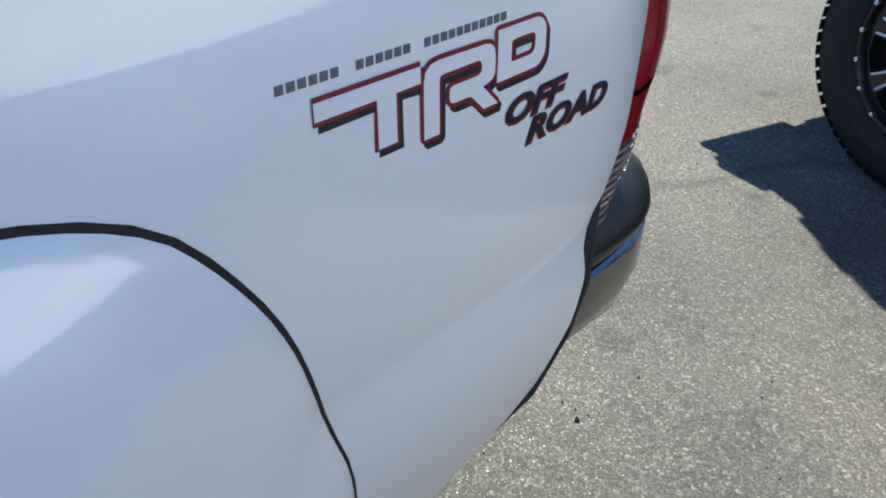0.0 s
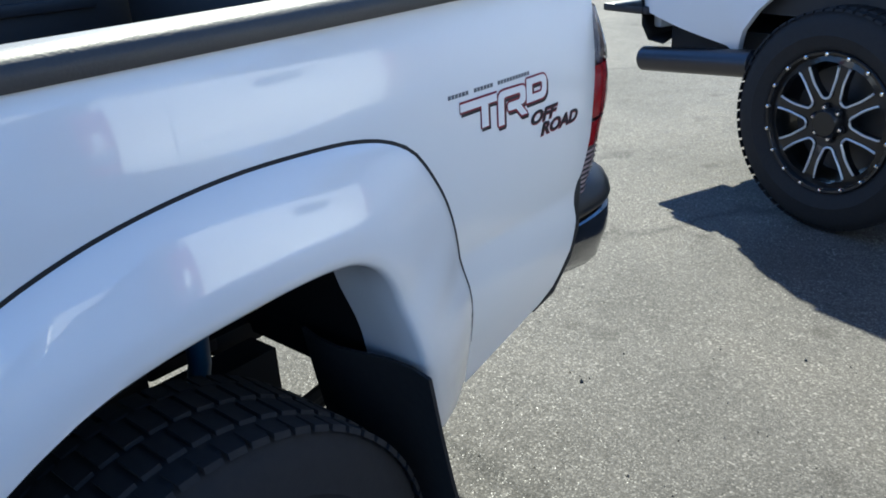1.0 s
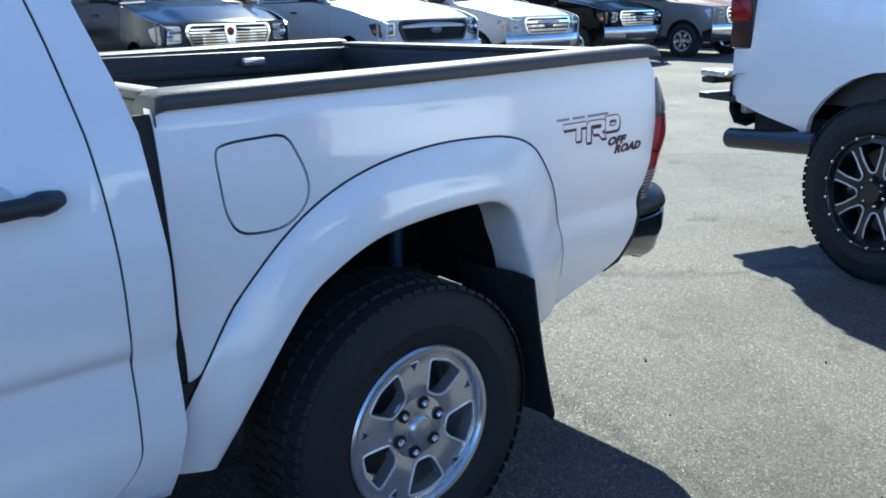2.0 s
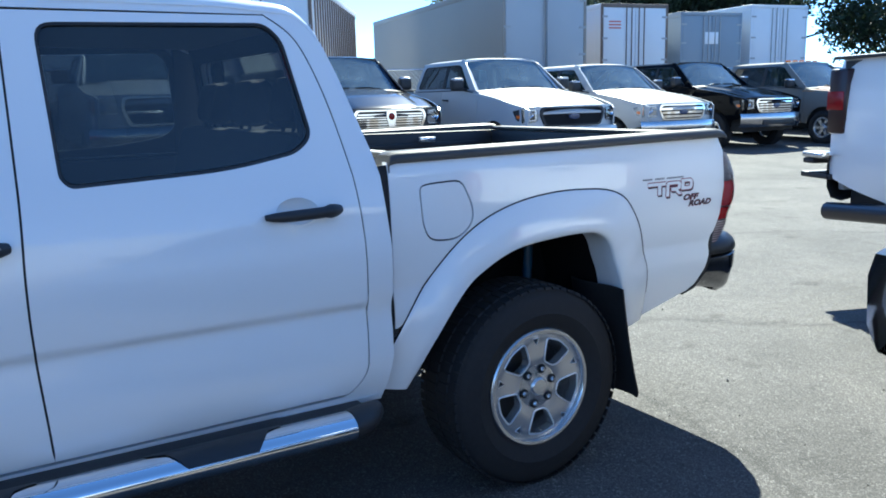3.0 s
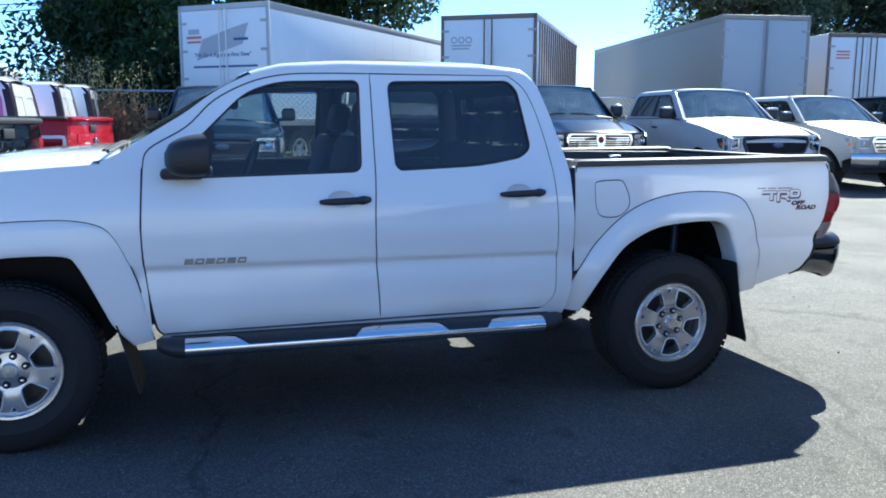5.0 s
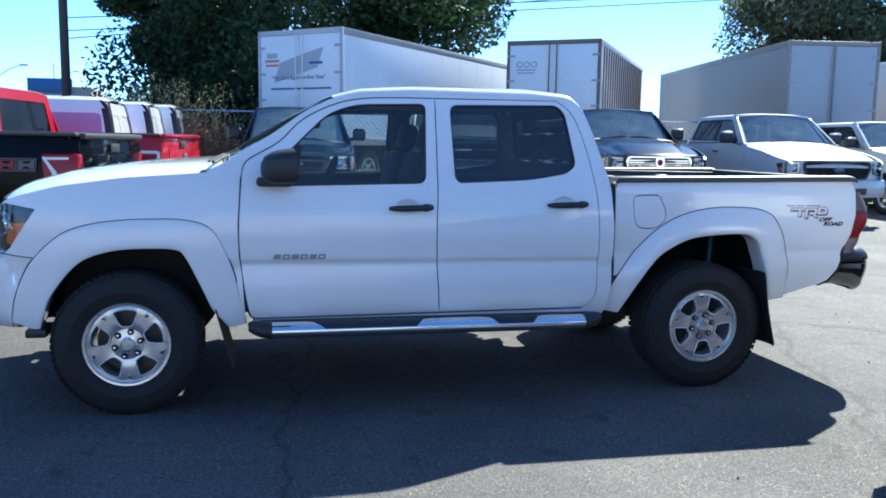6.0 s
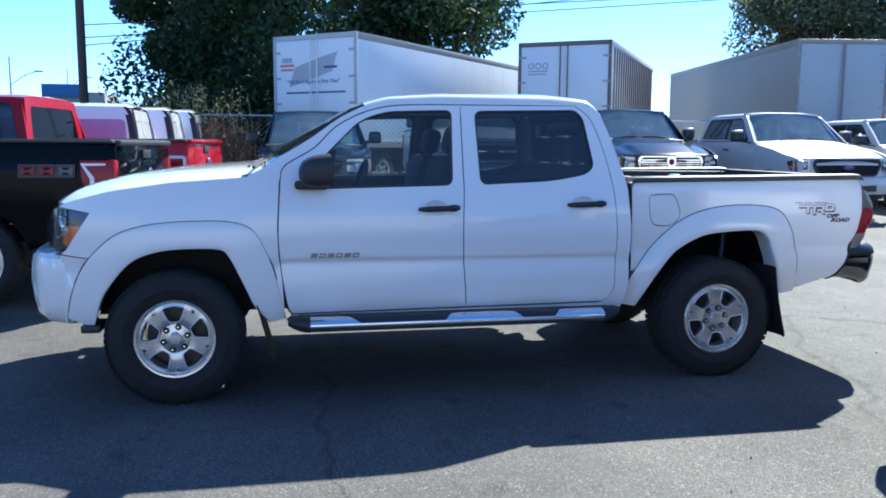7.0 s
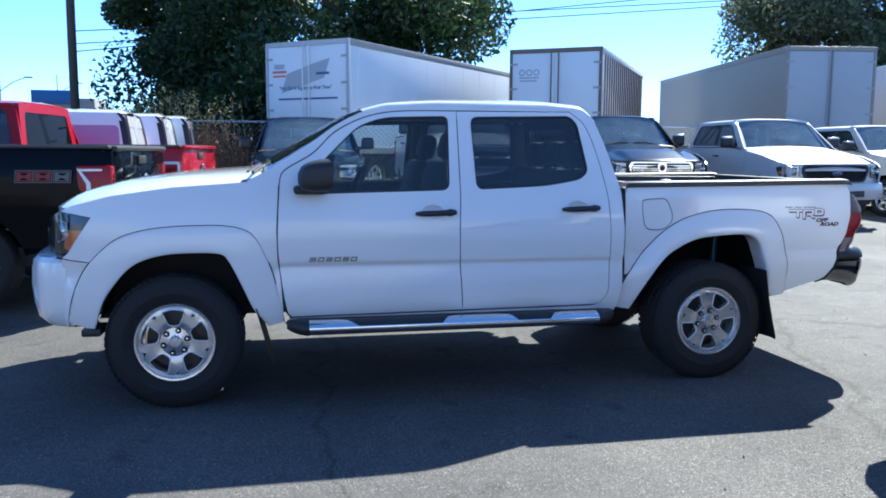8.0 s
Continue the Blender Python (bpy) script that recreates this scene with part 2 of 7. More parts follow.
def wheel(parent, at, r, rim, width, style="five", side=-1, tyre_mat=None, rim_mat=None, bolts=0, phase=90.0, blocks=64):
    """A road wheel: tyre with its tread, rim with its face, hub. side -1 faces towards -y."""
    m = Matrix.Translation(at) @ Matrix.Diagonal((1, -side, 1, 1))
    w = width
    key = (round(r, 3), round(rim, 3), round(w, 3), style, side, bolts, blocks, round(phase, 1), rim_mat.name if rim_mat else "")
    if key in WHEELS:
        made = {}
        for o in WHEELS[key]:
            c = o.copy()
            scene.collection.objects.link(c)
            made[o] = c
            c.parent = made.get(o.parent, parent)
            if o.parent not in made:
                c.matrix_basis = Matrix.Translation(at)
        return
    m = Matrix.Diagonal((1, -side, 1, 1))
    kept = []

    def put(name, bm, mat, par, smooth=True, label=""):
        bmesh.ops.transform(bm, matrix=m, verts=bm.verts)
        if side > 0:
            bmesh.ops.reverse_faces(bm, faces=bm.faces)
        ob = part(name, bm, mat, par, label, smooth)
        if par is parent:
            ob.matrix_basis = Matrix.Translation(at)
        kept.append(ob)
        return ob
    rub = tyre_mat or TYRE
    bm = bmesh.new()
    b = r - rim
    lathe(bm, [(rim + 0.002, 0.03), (rim + 0.012, 0.012), (rim + 0.03, 0.002), (rim + b * 0.36, -0.009), (rim + b * 0.40, -0.0115), (rim + b * 0.44, -0.009), (rim + b * 0.62, -0.006), (r - 0.045, 0.002), (r - 0.02, 0.013), (r - 0.008, 0.028),
               (r - 0.007, w * 0.5), (r - 0.008, w - 0.028), (r - 0.022, w - 0.012), (r - 0.06, w), (rim, w - 0.02)], 64)
    tyre = put("tyre", bm, rub, parent)
    bm = bmesh.new()
    for k in range(blocks):
        a = k * math.tau / blocks
        hw = math.pi * r / blocks * 0.74
        for j, (y0, y1) in enumerate(((0.006, 0.05), (0.058, w * 0.5 - 0.006), (w * 0.5 + 0.004, w - 0.058), (w - 0.05, w - 0.006))):
            mm = Matrix.Rotation(-(a + (j % 2) * 0.5 * math.tau / blocks), 4, "Y") @ Matrix.Translation((r - 0.006, 0, 0))
            x1 = 0.004 if 0 < j < 3 else 0.0
            vs = [bm.verts.new(mm @ Vector((x, y, z))) for x, y, z in ((-0.009 if j == 0 else -0.004, y0, -hw), (-0.009 if j == 0 else -0.004, y0, hw), (x1, y0 + 0.004, hw), (x1, y0 + 0.004, -hw), (x1, y1, -hw), (x1, y1, hw), (-0.004, y1, hw), (-0.004, y1, -hw))]
            for f in ((0, 1, 2, 3), (3, 2, 5, 4), (4, 5, 6, 7), (0, 3, 4, 7), (1, 6, 5, 2)):
                bm.faces.new([vs[q] for q in f])
    put("tread", bm, rub, tyre, smooth=False)
    rm = rim_mat or ALLOY
    bm = bmesh.new()
    lathe(bm, [(rim + 0.006, 0.024), (rim + 0.009, 0.010), (rim + 0.004, 0.004), (rim - 0.006, 0.006), (rim - 0.012, 0.016), (rim - 0.016, 0.04), (rim - 0.028, 0.09), (rim - 0.03, w - 0.03)], 64)
    rimob = put("rim", bm, rm, parent)
    bm = bmesh.new()
    lathe(bm, [(0.001, 0.125), (rim * 0.78, 0.125), (rim * 0.78, 0.15), (0.001, 0.15)], 32)
    put("brake_disc", bm, IRON, parent)
    sp = rim - 0.009

    def pol(a, q):
        return (q * math.cos(radians(a)), q * math.sin(radians(a)))
    disc = [pol(6 * k, sp) for k in range(60)]
    holes = []
    n, ao, ai, q0, q1 = {"five": (5, 19.5, 17, 0.47, 0.90), "six": (6, 17, 13, 0.44, 0.90), "eight": (8, 16.5, 9, 0.37, 0.90)}[style]
    for k in range(n):
        a = phase + k * 360 / n
        holes.append(rounded([pol(a - ai, sp * q0), pol(a + ai, sp * q0), pol(a + ao, sp * (q0 + 0.28)), pol(a + ao, sp * q1), pol(a, sp * (q1 + 0.015)), pol(a - ao, sp * q1), pol(a - ao, sp * (q0 + 0.28))], 0.018, 3))
        if style == "five":
            c = a + 180 / n
            holes.append([pol(c - 4.2, sp * 0.91), pol(c, sp * 0.80), pol(c + 4.2, sp * 0.91)])
    bm = bmesh.new()
    sheet(bm, disc, lambda u, v: (u, 0.02 + 0.02 * max(0, 1 - (math.hypot(u, v) / (sp * 0.55)) ** 2) + (0.006 if math.hypot(u, v) > sp * 0.93 else 0.0), v), holes, 0.022 if r < 0.45 else 0.04, (0, 0.04, 0), flip=False)
    machined = style == "five" and abs(r - 0.38) < 0.001
    put("wheel_face", bm, FACE if machined else rm, rimob)
    if machined:
        for h in holes:
            bm = bmesh.new()
            k = 0.0034 if len(h) > 4 else 0.0022
            tube(bm, [(u, 0.019 + 0.02 * max(0, 1 - (math.hypot(u, v) / (sp * 0.55)) ** 2), v) for u, v in h + [h[0]]], k, 5, caps=False)
            put("machined_edge", bm, MILLED, rimob)
    if style == "eight":
        for h in holes:
            bm = bmesh.new()
            tube(bm, [(u, 0.017 + 0.012 * max(0, 1 - (math.hypot(u, v) / (sp * 0.55)) ** 2), v) for u, v in h[22:28] + h[:14]], 0.005, 5)
            put("milled_edge", bm, MILLED, rimob)
    bm = bmesh.new()
    lathe(bm, [(0.001, 0.010), (0.028, 0.011), (0.033, 0.015), (0.036, 0.022), (0.05, 0.026), (0.088, 0.03), (0.094, 0.036), (0.095, 0.06)] if style == "five" else [(0.001, 0.0), (0.05, 0.0), (0.06, 0.012), (0.065, 0.04)], 36)
    hub = put("hub", bm, rm, parent)
    for k in range(6):
        a = k * math.tau / 6 + 0.26
        # near-black disc on the hub stands in for the shaded lug recess
        bm = bmesh.new()
        lathe(bm, [(0.001, 0.0215), (0.0165, 0.0215), (0.0175, 0.03)], 14, Matrix.Translation((0.066 * math.cos(a), 0, 0.066 * math.sin(a))))
        put("lug_pocket", bm, SHADOWGAP, hub)
        bm = bmesh.new()
        lathe(bm, [(0.001, 0.010), (0.006, 0.011), (0.010, 0.017), (0.010, 0.03)], 8, Matrix.Translation((0.066 * math.cos(a), 0, 0.066 * math.sin(a))))
        put("lug_nut", bm, CHROME, hub)
    for k in range(bolts):
        a = k * math.tau / bolts + 0.1
        bm = bmesh.new()
        lathe(bm, [(0.001, -0.006), (0.008, -0.004), (0.009, 0.012)], 8, Matrix.Translation(((rim - 0.004) * math.cos(a), 0, (rim - 0.004) * math.sin(a))))
        put("rim_bolt", bm, CHROME, rimob)
    WHEELS[key] = kept


WHEELS = {}
IRON = material("brake_iron", (0.10, 0.095, 0.09), 0.5, 0.6, grain=0.3, scale=30)
# ---- the white pickup ----
TW = 1.895
# how far each height of the side lies in from the widest line
door_y = smooth_table([(0.40, 0.11), (0.465, 0.066), (0.53, 0.036), (0.61, 0.024), (0.70, 0.030), (0.775, 0.041), (0.789, 0.042), (0.808, 0.027), (0.83, 0.0245), (0.93, 0.0215), (1.0, 0.026), (1.10, 0.042), (1.20, 0.064), (1.26, 0.088), (1.62, 0.215), (1.69, 0.2397), (1.74, 0.2573)], 0.3, 1.9, 0.008)
bed_y = smooth_table([(0.45, 0.14), (0.55, 0.106), (0.66, 0.080), (0.72, 0.0715), (0.76, 0.0705), (0.825, 0.0775), (0.85, 0.0735), (0.89, 0.069), (0.95, 0.066), (1.10, 0.066), (1.20, 0.072), (1.30, 0.098)], 0.3, 1.5, 0.012)
flare_y = smooth_table([(0.40, 0.10), (0.50, 0.05), (0.62, 0.032), (0.95, 0.027), (1.10, 0.042)], 0.3, 1.3, 0.05)
nose = smooth_table([(-0.74, 0.62), (-0.70, 0.42), (-0.67, 0.28), (-0.64, 0.19), (-0.60, 0.12), (-0.56, 0.077), (-0.50, 0.042), (-0.40, 0.014), (-0.22, 0.0), (0.0, 0.0)], -0.8, 0.4, 0.02)
hood_z = smooth_table([(-0.86, 0.93), (-0.72, 1.02), (-0.62, 1.085), (-0.52, 1.145), (-0.30, 1.205), (0.0, 1.25), (0.45, 1.285), (0.6, 1.29)], -0.9, 0.7, 0.04)
CAP = material("rail_cap", (0.045, 0.042, 0.039), 0.5, grain=0.4, scale=250, bump=0.1, second=(0.085, 0.08, 0.073))
BLUE = material("blue_enamel", (0.012, 0.055, 0.11), 0.4)
BOWL = material("lamp_bowl", (0.02, 0.022, 0.025), 0.25, 0.3, grain=0.4, scale=14, second=(0.12, 0.125, 0.13))
HOUSING = material("lamp_housing", (0.022, 0.006, 0.008), 0.3, grain=0.3, scale=40)
RIBBED = material("lamp_ribbed", (0.32, 0.30, 0.30), 0.15, 0.6, grain=0.8, scale=60, bump=0.5, second=(0.13, 0.07, 0.07))
LENSRIB = material("lens_rib", (0.42, 0.36, 0.37), 0.12, coat=1.0, grain=0.6, scale=90, second=(0.2, 0.1, 0.1))
# liner colour taken near black so the arch reads as deep shade
LINER = material("arch_liner_dark", (0.010, 0.010, 0.011), 0.95, spec=0.1, grain=0.4, scale=80)
# near-black for rubber seals and for shade painted into panel gaps
GAPM = material("gap_shade_and_seal", (0.008, 0.008, 0.009), 0.7)


def side_of(s, table, extra=lambda x, z: 0.0, d=0.0):
    """The skin of one flank: s = 0 for the flank at y = 0, 1 for the other."""
    def f(x, z):
        y = table(z) + nose(x) + extra(x, z) + d
        return (x, TW - y if s else y, z)
    return f


tail_in = lambda x, z: 0.022 * max(0, (x - 3.7) / 0.6) ** 2 + 0.02 * max(0, (x - 4.14) / 0.18) ** 3
truck = thing("pickup_truck", "white crew-cab pickup with black door handles and silver alloy wheels", "truck")


def flank(name, s, outline, table, holes=(), extra=lambda x, z: 0.0, mat=None, step=0.05, depth=0.03, d=0.0, parent=None, label="", lines=()):
    bm = bmesh.new()
    sheet(bm, outline, side_of(s, table, extra, d), holes, step, (0, -depth if s else depth, 0), flip=bool(s), lines=lines)
    return part(name, bm, mat or WHITE, parent or truck, label)


def ribbon(name, s, line, width, table, d, mat, extra=lambda x, z: 0.0, parent=None, taper=0.0):
    """A narrow strip laid along a line on the flank."""
    bm = bmesh.new()
    f = side_of(s, table, extra, d)
    rows = []
    for i, p in enumerate(line):
        a, b = Vector(line[max(0, i - 1)]), Vector(line[min(len(line) - 1, i + 1)])
        t = (b - a).normalized()
        w = width / 2 * (1 - taper * max(0, i / (len(line) - 1) - 0.78) / 0.22)
        n = Vector((-t.y, t.x)) * w
        rows.append([bm.verts.new(f(p[0] + q * n.x, p[1] + q * n.y)) for q in (-1, 1)])
    for a, b in zip(rows, rows[1:]):
        bm.faces.new((a[0], a[1], b[1], b[0]))
    bmesh.ops.recalc_face_normals(bm, faces=bm.faces)
    ex = bmesh.ops.extrude_face_region(bm, geom=bm.faces[:])
    bmesh.ops.translate(bm, vec=(0, -0.004 if s else 0.004, 0), verts=[v for v in ex["geom"] if isinstance(v, bmesh.types.BMVert)])
    return part(name, bm, mat, parent or truck)


seamF = curve([(-0.545, 0.50), (-0.52, 0.615), (-0.475, 0.73), (-0.415, 0.825), (-0.29, 0.942), (-0.152, 0.993), (0.0, 1.013), (0.13, 1.018), (0.276, 1.016), (0.393, 0.988), (0.452, 0.926), (0.51, 0.80), (0.546, 0.677), (0.586, 0.47)], 4)
openF = curve([(-0.41, 0.455), (-0.395, 0.50), (-0.356, 0.615), (-0.293, 0.711), (-0.223, 0.789), (-0.152, 0.832), (-0.04, 0.862), (0.10, 0.871), (0.245, 0.864), (0.292, 0.825), (0.346, 0.717), (0.388, 0.624), (0.424, 0.546), (0.50, 0.45)], 4)


def evenly(line, n=66):
    """The same line cut into equal steps."""
    d = np.concatenate([[0], np.cumsum([math.dist(a, b) for a, b in zip(line, line[1:])])])
    t = np.linspace(0, d[-1], n)
    return [(float(np.interp(q, d, [p[0] for p in line])), float(np.interp(q, d, [p[1] for p in line]))) for q in t]


seamR = evenly(curve([(2.582, 0.487), (2.657, 0.632), (2.734, 0.763), (2.831, 0.879), (2.929, 0.966), (3.03, 1.025), (3.135, 1.062), (3.245, 1.084), (3.37, 1.095), (3.50, 1.093), (3.58, 1.086), (3.645, 1.069), (3.695, 1.04), (3.738, 0.985), (3.768, 0.93), (3.79, 0.865), (3.81, 0.79), (3.823, 0.728), (3.832, 0.53)], 5))
openR = evenly(curve([(2.712, 0.467), (2.79, 0.61), (2.88, 0.747), (2.974, 0.832), (3.125, 0.906), (3.32, 0.932), (3.48, 0.935), (3.55, 0.912), (3.588, 0.868), (3.615, 0.80), (3.65, 0.69), (3.69, 0.52)], 5))
frame_line = curve([(0.572, 1.235), (0.60, 1.315), (0.762, 1.412), (0.886, 1.528), (1.044, 1.610), (1.203, 1.651), (1.40, 1.664), (1.613, 1.668)], 5)
rear_line = curve([(2.33, 1.682), (2.42, 1.606), (2.483, 1.441), (2.528, 1.207), (2.544, 0.969), (2.54, 0.66), (2.525, 0.57), (2.47, 0.513)], 5)
front_cut = curve([(0.63, 0.497), (0.604, 0.533), (0.578, 0.675), (0.561, 0.831), (0.557, 0.985), (0.572, 1.235)], 5)
b_cut = curve([(1.618, 0.506), (1.600, 0.80), (1.597, 0.98), (1.606, 1.21), (1.613, 1.668)], 6)
GAP = 0.003
winF = rounded([(0.655, 1.185), (0.675, 1.235), (0.857, 1.411), (1.02, 1.568), (1.174, 1.621), (1.56, 1.637), (1.543, 1.212)], [0.02, 0.03, 0.2, 0.1, 0.1, 0.04, 0.05], 5)
winR = rounded([(1.694, 1.636), (2.33, 1.657), (2.378, 1.608), (2.42, 1.325), (2.36, 1.278), (2.148, 1.239), (1.728, 1.217), (1.704, 1.243)], [0.05, 0.06, 0.05, 0.06, 0.07, 0.3, 0.05, 0.04], 5)
doorF = front_cut + frame_line[1:] + b_cut[::-1][1:]
doorR = list(b_cut) + rear_line


def toward(poly, d):
    """Draws a closed line in by d."""
    out, k = [], len(poly)
    area = sum(poly[i][0] * poly[(i + 1) % k][1] - poly[(i + 1) % k][0] * poly[i][1] for i in range(k))
    sg = 1 if area > 0 else -1
    for i in range(k):
        a, b = Vector(poly[i - 1]), Vector(poly[(i + 1) % k])
        t = (b - a)
        if t.length < 1e-6:
            continue
        t.normalize()
        out.append((poly[i][0] - sg * t.y * d, poly[i][1] + sg * t.x * d))
    return out


def along(c, t):
    k = t * (len(c) - 1)
    i = min(int(k), len(c) - 2)
    return tuple(c[i][q] + (c[i + 1][q] - c[i][q]) * (k - i) for q in (0, 1))


def flare(s, outer, inner, table, rows):
    """A wheel-arch flare between its seam and the arch opening."""
    bm = bmesh.new()
    f = side_of(s, table)
    n = 90
    rings = []
    for i in range(n + 1):
        o, q = along(outer, i / n), along(inner, i / n)
        ring = []
        for u, dy, out_by in rows:
            k = min(u, 1)
            x, z = o[0] + (q[0] - o[0]) * k, o[1] + (q[1] - o[1]) * k
            base = f(*o)[1] * (1 - k) + f(*q)[1] * k
            if out_by:
                t = (Vector(o) - Vector(q)).normalized()
                x, z = x + t.x * out_by, z + t.y * out_by
            ring.append(bm.verts.new((x, base + (-dy if s else dy), z)))
        rings.append(ring)
    for a, b in zip(rings, rings[1:]):
        for i in range(len(rows) - 1):
            bm.faces.new((a[i], a[i + 1], b[i + 1], b[i]))
    bmesh.ops.recalc_face_normals(bm, faces=bm.faces)
    return part("wheel_flare", bm, WHITE, truck)


def loftz(bm, rows):
    """Skins between rows of points, all of one length."""
    vs = [[bm.verts.new(p) for p in r] for r in rows]
    for a, b in zip(vs, vs[1:]):
        for i in range(len(a) - 1):
            bm.faces.new((a[i], a[i + 1], b[i + 1], b[i]))
    bmesh.ops.recalc_face_normals(bm, faces=bm.faces)
    return bm


FLX = [(0.0, 0.022, 0), (0.0, -0.001, 0), (0.015, -0.004, 0), (0.10, -0.010, 0), (0.35, -0.022, 0), (0.65, -0.032, 0), (0.86, -0.036, 0), (0.95, -0.033, 0), (0.985, -0.025, 0), (1.0, -0.012, 0), (1.0, 0.02, 0.002), (1.0, 0.10, 0.004), (1.0, 0.105, 0.02)]
FLF = [(u, dy * 0.42 if dy < 0 else dy, e) for u, dy, e in FLX]
FLR = [(u, dy * 0.62 - 0.022 * min(1, u * 1.3) if dy < 0.019 else dy, e) for u, dy, e in FLX]
keep = 0.0042
CREASE = (0.76, 0.772, 0.780, 0.787, 0.794, 0.801, 0.808, 0.816, 0.83)
BEDLINE = (0.72, 0.80, 0.815, 0.825, 0.833, 0.841, 0.849, 0.86, 0.88)


roof_edge = smooth_table([(0.95, 1.60), (1.05, 1.655), (1.2, 1.695), (1.5, 1.715), (2.2, 1.72), (2.42, 1.705), (2.475, 1.66), (2.52, 1.58)], 0.9, 2.6, 0.04)
roof_mid = smooth_table([(0.95, 1.625), (1.0, 1.653), (1.06, 1.682), (1.17, 1.718), (1.4, 1.752), (1.75, 1.772), (2.2, 1.772), (2.38, 1.76), (2.46, 1.735), (2.51, 1.68), (2.54, 1.62)], 0.9, 2.6, 0.04)


def cup(x, z):
    """The finger recess behind a door handle."""
    return [(x - 0.014 + 0.066 * math.cos(a), z + 0.006 + 0.040 * math.sin(a)) for a in np.linspace(0, math.tau, 25)[:-1]]


for s in (0, 1):
    sg = -1 if s else 1
    fender = flank("fender", s, [(p[0], p[1] + keep) for p in seamF[12:]] + [(0.572, 0.70), (0.5555, 0.83), (0.5515, 0.985), (0.566, 1.235), (0.56, 1.262)] + [(float(x), hood_z(x) - 0.028) for x in np.linspace(0.45, -0.56, 30)] + [(-0.40, 1.064), (-0.46, 0.973), (-0.525, 0.875), (-0.56, 0.845), (-0.42, 0.829)], door_y)
    doors = [flank("door", s, toward(doorF, GAP), door_y, [winF, cup(1.452, 1.083)], lines=CREASE), flank("door", s, toward(doorR, GAP), door_y, [winR, cup(2.346, 1.106)], lines=CREASE)]
    cab = [(0.59, 0.455), (0.63, 0.49)] + [(2.45, 0.506)] + [(p[0] + 0.002, p[1] + 0.001) for p in rear_line[::-1]] + [(1.613, 1.672)] + [(x - 0.002, z + 0.003) for x, z in frame_line[::-1]] + [(0.555, 1.225), (0.42, 1.225), (0.40, 1.262), (0.47, 1.295), *curve([(0.54, 1.335), (0.60, 1.375), (0.75, 1.467), (0.90, 1.572), (1.04, 1.644)], 5), *[(x, roof_edge(x) - 0.012) for x in np.linspace(1.09, 2.44, 28)], (2.478, 1.650), (2.509, 1.585), (2.54, 1.50), (2.608, 1.27), (2.621, 1.20), (2.634, 0.97), (2.628, 0.62), (2.595, 0.475)]
    flank("cab_frame", s, cab, door_y, d=0.001)
    bedout = [(2.662, 0.69), (2.657, 0.97), (2.653, 1.238), (4.262, 1.266), (4.294, 1.205), (4.308, 1.05), (4.275, 0.93), (4.236, 0.86), (4.212, 0.80), (4.206, 0.76), (4.185, 0.705), (4.13, 0.640), (4.085, 0.617), (3.94, 0.578), (3.83, 0.545)] + [(p[0], p[1] + keep) for p in seamR[::-1][:-8]] + [(2.670, 0.69)]
    fuel = curve([(2.765, 1.14), (2.785, 1.16), (2.86, 1.166), (2.925, 1.163), (2.955, 1.12), (2.976, 1.06), (2.965, 1.01), (2.915, 0.972), (2.85, 0.966), (2.80, 0.978), (2.776, 1.02), (2.768, 1.08)], 3, True)
    side = flank("bed_side", s, bedout, bed_y, [fuel] if not s else (), extra=tail_in, lines=BEDLINE)
    if not s:
        flank("fuel_door", s, toward(fuel, 0.0058), bed_y, extra=tail_in, parent=side, depth=0.012, d=0.0008)
        # black backing darkens the gap round the fuel door
        flank("fuel_recess", s, toward(fuel, -0.01), bed_y, extra=tail_in, parent=side, mat=GAPM, depth=0.004, d=0.012)
    for i, (o, q, t, rw) in enumerate(((seamF, openF, flare_y, FLF), (seamR, openR, bed_y, FLR))):
        fl = flare(s, o, q, t, rw)
        ribbon("flare_seal", s, o[4:] if i == 0 else o[:-4], 0.011, t, -0.0008, GAPM, parent=fl, taper=0.55 if i else 0.0)
    # black strips behind the door gaps, shade given as colour
    ribbon("door_seal", s, [(p[0] - 0.002, p[1]) for p in front_cut], 0.012, door_y, 0.007, GAPM, parent=doors[0])
    ribbon("door_seal", s, dense(b_cut, 0.02)[: int(1.17 / 0.02)], 0.012, door_y, 0.007, GAPM, parent=doors[0])
    ribbon("door_seal", s, frame_line, 0.012, door_y, 0.007, GAPM, parent=doors[0])
    ribbon("door_seal", s, rear_line, 0.012, door_y, 0.007, GAPM, parent=doors[1])
    flank("cab_gap_seal", s, [(2.575, 0.47), (2.60, 0.47), (2.66, 0.66), (2.685, 0.70), (2.68, 1.0), (2.675, 1.228), (2.60, 1.228), (2.612, 0.97), (2.605, 0.62)], bed_y, mat=GAPM, d=0.004, step=0.04, depth=0.01)
    flank("splash_guard", s, [(2.596, 0.482), (2.664, 0.67), (2.678, 0.69), (2.635, 0.69), (2.625, 0.62), (2.60, 0.52)], bed_y, mat=BLACK, d=-0.004, step=0.05, depth=0.03)
    ribbon("rocker_lip", s, [(0.60, 0.462), (1.6, 0.468), (2.59, 0.482)], 0.02, door_y, -0.006, WHITE)
    for w, dd, g in ((winF, doors[0], CLEAR), (winR, doors[1], TINT)):
        bm = bmesh.new()
        sheet(bm, toward(w, 0.01), side_of(s, door_y, d=0.012), (), 0.2, (0, 0.004 * sg, 0), flip=bool(s))
        part("window_glass", bm, g, dd).visible_shadow = False
        bm = bmesh.new()
